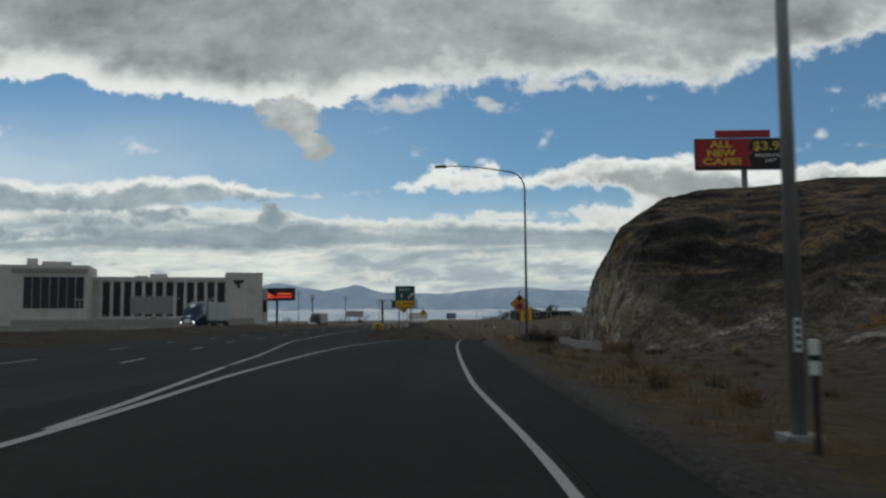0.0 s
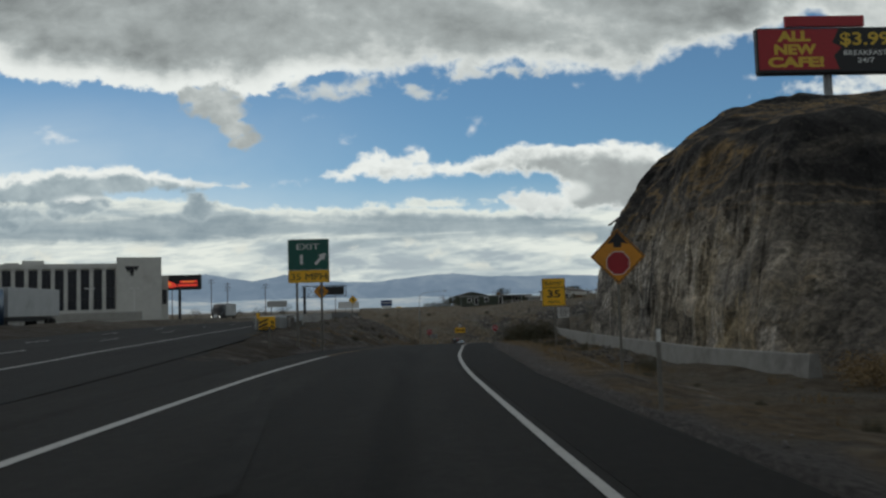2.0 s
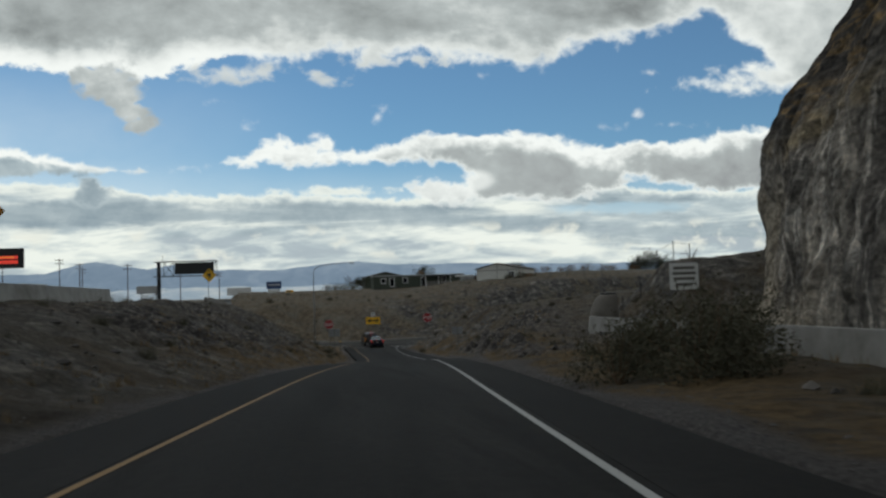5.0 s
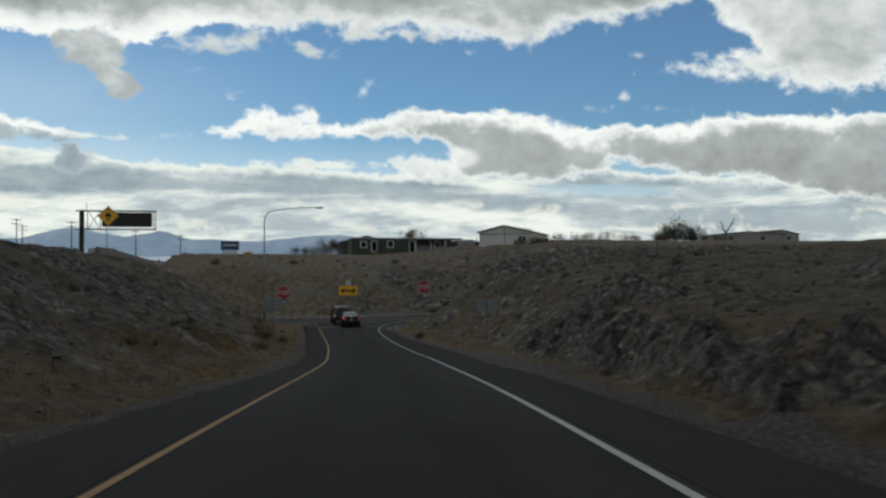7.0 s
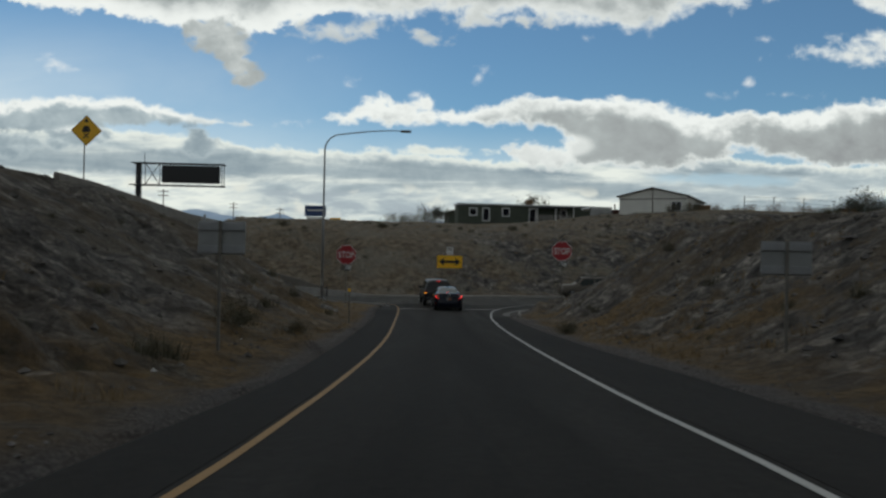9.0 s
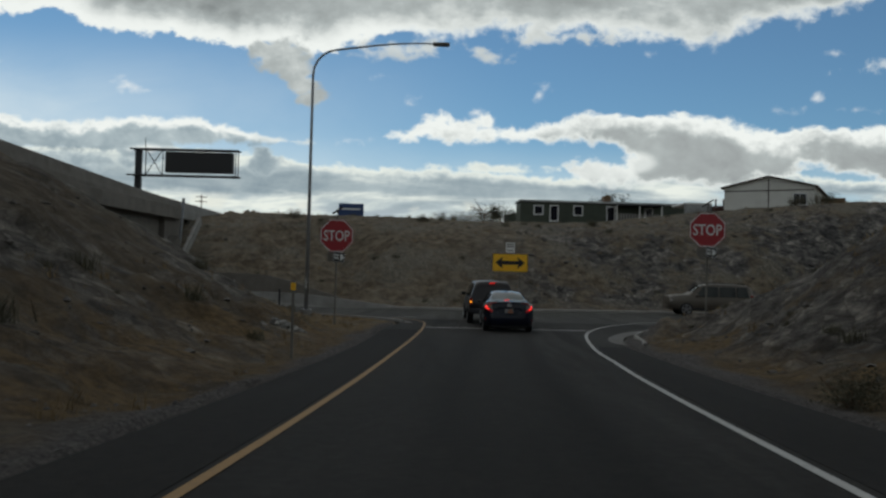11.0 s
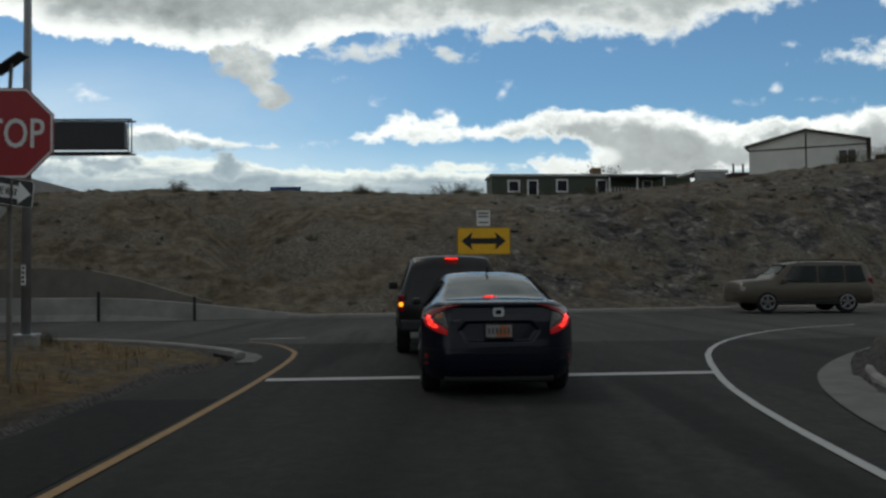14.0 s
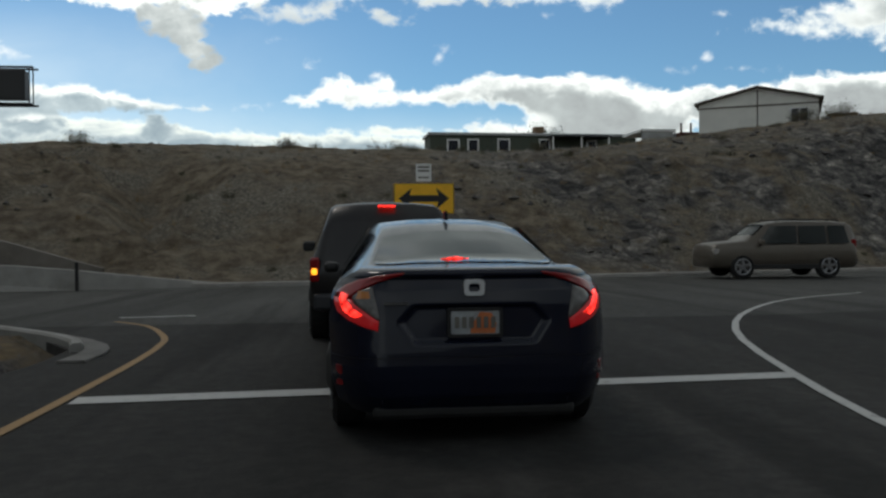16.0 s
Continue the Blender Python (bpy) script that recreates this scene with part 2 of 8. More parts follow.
# elsewhere round the sky, out of view: an added grey deck with gaps, its tones set for the light it gives
n4 = wnoise(tex.outputs["Generated"], 2.6, 8.0, 0.58, (1, 1, 2.2), 0.3)
front = wmul(wstep(0.16, 0.45, sep.outputs[1]), wsub(1.0, wstep(0.42, 0.62, sep.outputs[2])))
clear = wcolour(1.0, sky.outputs[0], (0.74 * 0.075, 1.0 * 0.075, 1.03 * 0.075), "MULTIPLY")
around = wcolour(wstep(0.34, 0.44, n4), clear, tones(wstep(0.36, 0.60, n4), (0.80, 0.83, 0.82), (0.38, 0.42, 0.43), (0.19, 0.215, 0.23)))
# the unseen zenith is dimmed to lower the light on level ground
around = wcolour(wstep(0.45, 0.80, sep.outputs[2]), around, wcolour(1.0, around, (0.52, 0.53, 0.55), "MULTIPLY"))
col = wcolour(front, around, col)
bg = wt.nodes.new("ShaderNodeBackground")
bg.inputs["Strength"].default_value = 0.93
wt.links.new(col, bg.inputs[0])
wout = wt.nodes.new("ShaderNodeOutputWorld")
wt.links.new(bg.outputs[0], wout.inputs[0])

sun = new("sun", bpy.data.lights.new("sun", "SUN"))
sun.data.energy, sun.data.angle, sun.data.color = 0.35, radians(14), (1, 0.95, 0.87)
az, el = radians(SUN_AZ), radians(SUN_EL)
sun.matrix_world = look((300 * math.sin(az) * math.cos(el), 300 * math.cos(az) * math.cos(el), 300 * math.sin(el)), (0, 0, 0))

# ---- materials ----
def material(name, rough=0.8, metal=0.0, spec=0.5):
    m = bpy.data.materials.new(name)
    m.use_nodes = True
    b = m.node_tree.nodes["Principled BSDF"]
    b.inputs["Roughness"].default_value, b.inputs["Metallic"].default_value = rough, metal
    b.inputs["Specular IOR Level"].default_value = spec
    return m, m.node_tree, b


def noise_node(nt, scale, detail=6.0, rough=0.6, stretch=(1, 1, 1), warp=0.0):
    """Noise over the place itself, in metres."""
    g = nt.nodes.new("ShaderNodeNewGeometry")
    mp = nt.nodes.new("ShaderNodeMapping")
    mp.inputs["Scale"].default_value = stretch
    nt.links.new(g.outputs["Position"], mp.inputs["Vector"])
    n = nt.nodes.new("ShaderNodeTexNoise")
    n.inputs["Scale"].default_value, n.inputs["Detail"].default_value = scale, detail
    n.inputs["Roughness"].default_value, n.inputs["Distortion"].default_value = rough, warp
    nt.links.new(mp.outputs[0], n.inputs["Vector"])
    return n.outputs["Fac"]


def ramp_node(nt, fac, stops):
    r = nt.nodes.new("ShaderNodeValToRGB")
    els = r.color_ramp.elements
    while len(els) < len(stops):
        els.new(0.5)
    for el_, (p, c) in zip(els, stops):
        el_.position = p
        el_.color = (*c, 1)
    nt.links.new(fac, r.inputs[0])
    return r.outputs[0]


def mix_node(nt, fac, a, b, mode="MIX"):
    n = nt.nodes.new("ShaderNodeMix")
    n.data_type, n.blend_type = "RGBA", mode
    for sock, v in ((n.inputs[0], fac), (n.inputs[6], a), (n.inputs[7], b)):
        if isinstance(v, (int, float)):
            sock.default_value = v
        elif isinstance(v, tuple):
            sock.default_value = (*v, 1)
        else:
            nt.links.new(v, sock)
    return n.outputs[2]


def bump_node(nt, b, height, strength, dist):
    n = nt.nodes.new("ShaderNodeBump")
    n.inputs["Strength"].default_value, n.inputs["Distance"].default_value = strength, dist
    nt.links.new(height, n.inputs["Height"])
    nt.links.new(n.outputs[0], b.inputs["Normal"])


def step_node(nt, fac, lo, hi):
    n = nt.nodes.new("ShaderNodeMapRange")
    n.interpolation_type = "SMOOTHSTEP"
    n.inputs[1].default_value, n.inputs[2].default_value = lo, hi
    nt.links.new(fac, n.inputs[0])
    return n.outputs[0]


def plain(name, col, rough=0.6, metal=0.0, var=0.12, scale=6.0, dirt=None, bump=0.0, spec=0.5, fine=0.0):
    """A painted, metal or plastic surface with blotches and a little dirt."""
    m, nt, b = material(name, rough, metal, spec)
    n = noise_node(nt, scale, 5.0)
    lo, hi = tuple(c * (1 - var) for c in col), tuple(min(1, c * (1 + var)) for c in col)
    c = ramp_node(nt, n, [(0.3, lo), (0.7, hi)])
    if dirt:
        c = mix_node(nt, step_node(nt, noise_node(nt, scale * 0.23, 7.0, 0.7), 0.5, 0.75), c, dirt)
    nt.links.new(c, b.inputs["Base Color"])
    if bump:
        bump_node(nt, b, noise_node(nt, fine or scale * 6, 4.0), bump, 0.02)
    return m


def lamp_material(name, col, strength):
    m, nt, b = material(name, 0.3)
    b.inputs["Base Color"].default_value = (*col, 1)
    b.inputs["Emission Color"].default_value = (*col, 1)
    b.inputs["Emission Strength"].default_value = strength
    return m


def asphalt(name, base, tracks):
    m, nt, b = material(name, 0.9, 0, 0.12)
    fine = noise_node(nt, 60.0, 3.0, 0.7)
    big = noise_node(nt, 0.5, 6.0, 0.65, (1.0, 0.12, 1))
    c = ramp_node(nt, fine, [(0.25, tuple(v * 0.75 for v in base)), (0.75, tuple(v * 1.3 for v in base))])
    c = mix_node(nt, step_node(nt, big, 0.44, 0.66), c, tuple(v * 1.45 for v in base))
    if tracks:
        worn = noise_node(nt, 0.9, 5.0, 0.6, (1.0, 0.05, 1), 0.3)
        c = mix_node(nt, step_node(nt, worn, 0.52, 0.68), c, tuple(v * 0.74 for v in base))
        wr = nt.nodes.new("ShaderNodeAttribute")
        wr.attribute_name = "wear"
        c = mix_node(nt, wr.outputs["Fac"], c, tuple(v * 0.5 for v in base))
        # brightness raised in the asphalt's colour towards the junction
        gp_ = nt.nodes.new("ShaderNodeNewGeometry")
        sp_ = nt.nodes.new("ShaderNodeSeparateXYZ")
        nt.links.new(gp_.outputs["Position"], sp_.inputs[0])
        c = mix_node(nt, step_node(nt, sp_.outputs[1], -34.0, -4.0), c, mix_node(nt, 1.0, c, (1.42, 1.42, 1.40), "MULTIPLY"))
    c = mix_node(nt, step_node(nt, noise_node(nt, 0.13, 7.0, 0.7), 0.58, 0.72), c, tuple(v * 1.25 for v in base))
    c = mix_node(nt, 0.8, c, ramp_node(nt, noise_node(nt, 7.0, 8.0, 0.8), [(0.36, (0.68, 0.68, 0.68)), (0.5, (1.0, 1.0, 1.0)), (0.64, (1.45, 1.43, 1.4))]), "MULTIPLY")
    nt.links.new(c, b.inputs["Base Color"])
    bump_node(nt, b, noise_node(nt, 90.0, 3.0, 0.7), 0.35, 0.01)
    return m


M_ROAD = asphalt("ramp_asphalt", (0.0200, 0.0196, 0.0190), True)
M_SHOULDER = asphalt("shoulder_asphalt", (0.0145, 0.0141, 0.0137), False)
M_STREET = asphalt("street_asphalt", (0.037, 0.037, 0.0355), True)
M_FREEWAY = asphalt("freeway_asphalt", (0.0175, 0.0175, 0.0175), True)


def blocks(nt, scale, stretch=(1, 1, 1), warp=0.5):
    """Broken rock: a random tone for each block, and how near its edge is."""
    g = nt.nodes.new("ShaderNodeNewGeometry")
    mp = nt.nodes.new("ShaderNodeMapping")
    mp.inputs["Scale"].default_value = stretch
    nt.links.new(g.outputs["Position"], mp.inputs["Vector"])
    nz = nt.nodes.new("ShaderNodeTexNoise")
    nz.inputs["Scale"].default_value, nz.inputs["Detail"].default_value = scale * 0.8, 4.0
    nt.links.new(mp.outputs[0], nz.inputs["Vector"])
    ad = nt.nodes.new("ShaderNodeVectorMath")
    ad.operation = "MULTIPLY_ADD"
    ad.inputs[1].default_value = (warp / scale, warp / scale, warp / scale)
    nt.links.new(nz.outputs["Color"], ad.inputs[0])
    nt.links.new(mp.outputs[0], ad.inputs[2])
    tone = nt.nodes.new("ShaderNodeTexVoronoi")
    rim = nt.nodes.new("ShaderNodeTexVoronoi")
    rim.feature = "DISTANCE_TO_EDGE"
    for v in (tone, rim):
        v.inputs["Scale"].default_value = scale
        nt.links.new(ad.outputs[0], v.inputs["Vector"])
    sp = nt.nodes.new("ShaderNodeSeparateColor")
    nt.links.new(tone.outputs["Color"], sp.inputs[0])
    return sp.outputs[0], rim.outputs["Distance"]


def road_paint(name, col):
    m, nt, b = material(name, 0.7)
    wear = step_node(nt, noise_node(nt, 9.0, 7.0, 0.75), 0.52, 0.72)
    nt.links.new(mix_node(nt, wear, col, tuple(c * 0.45 for c in col)), b.inputs["Base Color"])
    return m


M_WHITE_LINE = road_paint("white_line_paint", (0.38, 0.38, 0.37))
M_YELLOW_LINE = road_paint("yellow_line_paint", (0.25, 0.138, 0.035))


def earth():
    """Dry desert ground: tan soil, grey gravel, rust-brown dry grass, pale far flats."""
    m, nt, b = material("desert_ground", 0.95, 0, 0.2)
    soil = ramp_node(nt, noise_node(nt, 1.3, 8.0, 0.7), [(0.37, (0.075, 0.058, 0.043)), (0.5, (0.135, 0.108, 0.082)), (0.63, (0.215, 0.18, 0.142))])
    gravel = ramp_node(nt, noise_node(nt, 7.0, 6.0, 0.75), [(0.37, (0.065, 0.058, 0.05)), (0.5, (0.14, 0.124, 0.107)), (0.64, (0.28, 0.255, 0.225))])
    c = mix_node(nt, step_node(nt, noise_node(nt, 0.22, 6.0, 0.65, warp=0.5), 0.45, 0.62), soil, gravel)
    grass = ramp_node(nt, noise_node(nt, 4.0, 6.0, 0.7), [(0.38, (0.12, 0.082, 0.043)), (0.62, (0.29, 0.195, 0.098))])
    at = nt.nodes.new("ShaderNodeAttribute")
    at.attribute_name = "grass"
    gmask = nt.nodes.new("ShaderNodeMath")
    gmask.operation = "MULTIPLY"
    nt.links.new(at.outputs["Fac"], gmask.inputs[0])
    nt.links.new(step_node(nt, noise_node(nt, 0.45, 7.0, 0.7), 0.36, 0.52), gmask.inputs[1])
    c = mix_node(nt, gmask.outputs[0], c, grass)
    rk = nt.nodes.new("ShaderNodeAttribute")
    rk.attribute_name = "rock"
    stone = ramp_node(nt, noise_node(nt, 1.1, 9.0, 0.72, (1, 1, 1.4), 0.2), [(0.38, (0.055, 0.055, 0.056)), (0.48, (0.118, 0.114, 0.112)), (0.56, (0.18, 0.171, 0.162)), (0.66, (0.32, 0.302, 0.28))])
    tone, rim = blocks(nt, 1.5, (1, 1, 1.7), 0.9)
    stone = mix_node(nt, 0.75, stone, ramp_node(nt, tone, [(0.0, (0.35, 0.35, 0.37)), (0.6, (0.95, 0.93, 0.9)), (1.0, (1.55, 1.5, 1.43))]), "MULTIPLY")
    tone2, rim2 = blocks(nt, 4.2, (1, 1, 1.5), 0.9)
    stone = mix_node(nt, 0.6, stone, ramp_node(nt, tone2, [(0.0, (0.45, 0.45, 0.46)), (1.0, (1.6, 1.58, 1.5))]), "MULTIPLY")
    stone = mix_node(nt, 1.0, stone, ramp_node(nt, rim, [(0.0, (0.55, 0.55, 0.55)), (0.06, (1.0, 1.0, 1.0))]), "MULTIPLY")
    rm = nt.nodes.new("ShaderNodeMath")
    rm.operation = "MULTIPLY"
    nt.links.new(rk.outputs["Fac"], rm.inputs[0])
    nt.links.new(step_node(nt, noise_node(nt, 0.2, 6.0, 0.68), 0.43, 0.55), rm.inputs[1])
    g = nt.nodes.new("ShaderNodeNewGeometry")
    sx = nt.nodes.new("ShaderNodeSeparateXYZ")
    nt.links.new(g.outputs["Position"], sx.inputs[0])
    # soil brightness put into the colour by place: dark brown along the ramp, pale tan beyond the street
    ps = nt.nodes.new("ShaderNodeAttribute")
    ps.attribute_name = "soil_brightness"
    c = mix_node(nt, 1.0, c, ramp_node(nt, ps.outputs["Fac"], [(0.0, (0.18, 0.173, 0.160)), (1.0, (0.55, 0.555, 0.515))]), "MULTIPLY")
    c = mix_node(nt, 1.0, c, (2.0, 2.0, 2.0), "MULTIPLY")
    c = mix_node(nt, rm.outputs[0], c, stone)
    cg = nt.nodes.new("ShaderNodeAttribute")
    cg.attribute_name = "crag"
    broken = ramp_node(nt, noise_node(nt, 2.6, 8.0, 0.75, (1, 1, 1.6), 0.4), [(0.36, (0.030, 0.028, 0.029)), (0.47, (0.082, 0.076, 0.075)), (0.56, (0.155, 0.143, 0.134)), (0.66, (0.33, 0.30, 0.265))])
    broken = mix_node(nt, 0.6, broken, ramp_node(nt, tone2, [(0.0, (0.4, 0.4, 0.42)), (1.0, (1.7, 1.65, 1.55))]), "MULTIPLY")
    broken = mix_node(nt, step_node(nt, noise_node(nt, 0.9, 7.0, 0.7), 0.55, 0.66), broken, (0.17, 0.128, 0.078))
    c = mix_node(nt, cg.outputs["Fac"], c, broken)
    vg = nt.nodes.new("ShaderNodeAttribute")
    vg.attribute_name = "verge"
    grit = ramp_node(nt, noise_node(nt, 16.0, 5.0, 0.8), [(0.38, (0.050, 0.046, 0.046)), (0.5, (0.105, 0.096, 0.093)), (0.62, (0.20, 0.185, 0.175))])
    c = mix_node(nt, vg.outputs["Fac"], c, grit)
    # ground colour blends to a pale tone from 250 to 900 m ahead
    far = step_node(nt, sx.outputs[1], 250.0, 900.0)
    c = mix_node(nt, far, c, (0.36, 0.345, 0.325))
    nt.links.new(c, b.inputs["Base Color"])
    bump_node(nt, b, noise_node(nt, 3.0, 9.0, 0.75), 1.0, 0.25)
    return m


M_EARTH = earth()


def cliff():
    """Weathered limestone: grey-brown, pale streaks that run down, dark varnish on top."""
    m, nt, b = material("cut_rock", 0.9, 0, 0.25)
    mott = ramp_node(nt, noise_node(nt, 0.55, 9.0, 0.72, (1, 1, 0.8), 0.6), [(0.37, (0.13, 0.12, 0.109)), (0.5, (0.27, 0.248, 0.222)), (0.63, (0.46, 0.42, 0.365))])
    al = nt.nodes.new("ShaderNodeAttribute")
    al.attribute_name = "along"
    gp_ = nt.nodes.new("ShaderNodeNewGeometry")
    sp_ = nt.nodes.new("ShaderNodeSeparateXYZ")
    nt.links.new(gp_.outputs["Position"], sp_.inputs[0])

    def runs(scale, squash, seed):
        """Streaks that run straight down the face."""
        cb = nt.nodes.new("ShaderNodeCombineXYZ")
        mz = nt.nodes.new("ShaderNodeMath")
        mz.operation, mz.inputs[1].default_value = "MULTIPLY", squash
        nt.links.new(sp_.outputs[2], mz.inputs[0])
        nt.links.new(al.outputs["Fac"], cb.inputs[0])
        nt.links.new(mz.outputs[0], cb.inputs[1])
        cb.inputs[2].default_value = seed
        n = nt.nodes.new("ShaderNodeTexNoise")
        n.inputs["Scale"].default_value, n.inputs["Detail"].default_value, n.inputs["Roughness"].default_value, n.inputs["Distortion"].default_value = scale, 6.0, 0.65, 0.08
        nt.links.new(cb.outputs[0], n.inputs["Vector"])
        return n.outputs["Fac"]

    run = runs(2.1, 0.075, 0.0)
    pale = step_node(nt, run, 0.52, 0.585)
    dark = step_node(nt, runs(0.8, 0.06, 7.0), 0.48, 0.56)
    at = nt.nodes.new("ShaderNodeAttribute")
    at.attribute_name = "face"

    def gate(x, k=1.0):
        n = nt.nodes.new("ShaderNodeMath")
        n.operation = "MULTIPLY"
        nt.links.new(x, n.inputs[0])
        nt.links.new(at.outputs["Fac"], n.inputs[1])
        n2_ = nt.nodes.new("ShaderNodeMath")
        n2_.operation = "MULTIPLY"
        nt.links.new(n.outputs[0], n2_.inputs[0])
        n2_.inputs[1].default_value = k
        return n2_.outputs[0]
    c = mix_node(nt, gate(dark, 0.6), mott, (0.075, 0.07, 0.068))
    patch = nt.nodes.new("ShaderNodeMath")
    patch.operation = "MULTIPLY"
    nt.links.new(pale, patch.inputs[0])
    nt.links.new(step_node(nt, noise_node(nt, 0.3, 7.0, 0.7), 0.40, 0.60), patch.inputs[1])
    c = mix_node(nt, gate(patch.outputs[0], 0.9), c, (0.66, 0.62, 0.565))
    tan = step_node(nt, noise_node(nt, 0.085, 5.0, 0.6), 0.47, 0.58)
    c = mix_node(nt, gate(tan, 0.6), c, (0.40, 0.345, 0.265))
    # tan stain where the weathered top meets the fresh cut
    seam = ramp_node(nt, at.outputs["Fac"], [(0.35, (0, 0, 0)), (0.6, (1, 1, 1)), (0.85, (1, 1, 1)), (0.97, (0, 0, 0))])
    ochre = mix_node(nt, 1.0, seam, ramp_node(nt, noise_node(nt, 0.22, 6.0, 0.65), [(0.46, (0, 0, 0)), (0.56, (1, 1, 1))]), "MULTIPLY")
    c = mix_node(nt, gate(ochre, 0.85), c, (0.42, 0.335, 0.205))
    inv = nt.nodes.new("ShaderNodeMath")
    inv.operation = "SUBTRACT"
    inv.inputs[0].default_value = 1.0
    nt.links.new(at.outputs["Fac"], inv.inputs[1])
    # bands of dry grass and dark ledges on the natural slope
    band = noise_node(nt, 0.11, 6.0, 0.6, (0.7, 1.0, 2.8), 0.7)
    top = ramp_node(nt, band, [(0.44, (0.017, 0.016, 0.016)), (0.47, (0.045, 0.041, 0.038)), (0.515, (0.092, 0.081, 0.068)), (0.55, (0.24, 0.16, 0.072)), (0.575, (0.10, 0.088, 0.073)), (0.62, (0.03, 0.027, 0.026))])
    top = mix_node(nt, step_node(nt, noise_node(nt, 1.6, 7.0, 0.75), 0.53, 0.62), top, (0.06, 0.053, 0.047))
    # bare scree with pale outcrops on the lower slope
    sc = nt.nodes.new("ShaderNodeAttribute")
    sc.attribute_name = "scree"
    scree_c = ramp_node(nt, noise_node(nt, 0.8, 9.0, 0.75), [(0.38, (0.06, 0.054, 0.046)), (0.52, (0.118, 0.106, 0.09)), (0.66, (0.20, 0.18, 0.152))])
    scree_c = mix_node(nt, step_node(nt, noise_node(nt, 0.28, 7.0, 0.7), 0.56, 0.64), scree_c, (0.44, 0.405, 0.35))
    scree_c = mix_node(nt, step_node(nt, noise_node(nt, 0.2, 6.0, 0.65, (1, 1, 2.5)), 0.54, 0.62), scree_c, (0.20, 0.125, 0.055))
    top = mix_node(nt, sc.outputs["Fac"], top, scree_c)
    c = mix_node(nt, inv.outputs[0], c, top)
    grit = noise_node(nt, 3.2, 8.0, 0.72, (1, 1, 1.3), 0.3)
    c = mix_node(nt, 0.65, c, ramp_node(nt, grit, [(0.40, (0.45, 0.45, 0.45)), (0.5, (1.0, 1.0, 1.0)), (0.60, (1.75, 1.7, 1.65))]), "MULTIPLY")
    tone, rim = blocks(nt, 0.45, (1, 1, 1.3), 1.0)
    c = mix_node(nt, 0.6, c, ramp_node(nt, tone, [(0.0, (0.5, 0.5, 0.5)), (1.0, (1.5, 1.48, 1.45))]), "MULTIPLY")
    tone2, rim2 = blocks(nt, 1.5, (1, 1, 1.4), 1.0)
    c = mix_node(nt, 0.45, c, ramp_node(nt, tone2, [(0.0, (0.5, 0.5, 0.5)), (1.0, (1.55, 1.52, 1.48))]), "MULTIPLY")
    nt.links.new(c, b.inputs["Base Color"])
    bump_node(nt, b, noise_node(nt, 1.7, 9.0, 0.75, (1, 1, 0.5), 0.5), 0.9, 0.4)
    return m


M_CLIFF = cliff()
M_CONCRETE = plain("concrete", (0.30, 0.29, 0.27), 0.85, 0, 0.2, 1.2, (0.16, 0.145, 0.125), 0.4)
M_CONCRETE_DARK = plain("old_concrete", (0.24, 0.235, 0.22), 0.9, 0, 0.18, 1.5, (0.13, 0.12, 0.11), 0.4)
M_CURB = plain("curb_concrete", (0.32, 0.305, 0.28), 0.85, 0, 0.15, 3.0, (0.22, 0.2, 0.18), 0.4)
M_GALV = plain("galvanised_steel", (0.30, 0.31, 0.32), 0.5, 0.6, 0.12, 3.0, (0.2, 0.2, 0.2))
M_POST = plain("weathered_sign_post", (0.17, 0.16, 0.14), 0.75, 0.2, 0.2, 5.0)
M_STEEL_DARK = plain("dark_steel", (0.035, 0.036, 0.04), 0.55, 0.4, 0.15, 3.0)
M_BLACK = plain("black_paint", (0.012, 0.012, 0.013), 0.5)
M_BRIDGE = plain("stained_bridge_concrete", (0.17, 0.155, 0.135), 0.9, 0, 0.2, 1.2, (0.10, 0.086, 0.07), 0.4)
M_GUTTER = plain("dusty_gutter_concrete", (0.12, 0.116, 0.108), 0.9, 0, 0.2, 2.5, (0.08, 0.075, 0.07), 0.4)
M_YELLOW = plain("sign_yellow_sheeting", (0.92, 0.50, 0.014), 0.45, 0, 0.08, 3.0)
M_ORANGE = plain("faded_sign_orange", (0.66, 0.27, 0.018), 0.5, 0, 0.1, 3.0)
M_RED = plain("sign_red_sheeting", (0.33, 0.012, 0.02), 0.4, 0, 0.08, 3.0)
M_GREEN = plain("sign_green_sheeting", (0.006, 0.10, 0.075), 0.45, 0, 0.1, 3.0)
M_WHITE = plain("white_sheeting", (0.72, 0.72, 0.70), 0.5, 0, 0.06, 3.0)
M_BLUE = plain("sign_blue_sheeting", (0.015, 0.05, 0.16), 0.45, 0, 0.1, 3.0)
M_BACK = plain("sign_back_aluminium", (0.30, 0.31, 0.31), 0.5, 0.5, 0.1, 2.0)

# ---- building helpers ----
def mesh_from(name, verts, faces, mat, smooth=False):
    me = bpy.data.meshes.new(name)
    me.from_pydata([tuple(v) for v in verts], [], [tuple(int(i) for i in f) for f in faces])
    me.materials.append(mat)
    if smooth:
        me.polygons.foreach_set("use_smooth", np.ones(len(me.polygons), dtype=bool))
    me.update()
    return me


def finish(bm, name, mat, smooth=False):
    bmesh.ops.recalc_face_normals(bm, faces=bm.faces)
    me = bpy.data.meshes.new(name)
    bm.to_mesh(me)
    bm.free()
    for mm in (mat if isinstance(mat, (list, tuple)) else [mat]):
        me.materials.append(mm)
    if smooth:
        me.polygons.foreach_set("use_smooth", np.ones(len(me.polygons), dtype=bool))
    return me


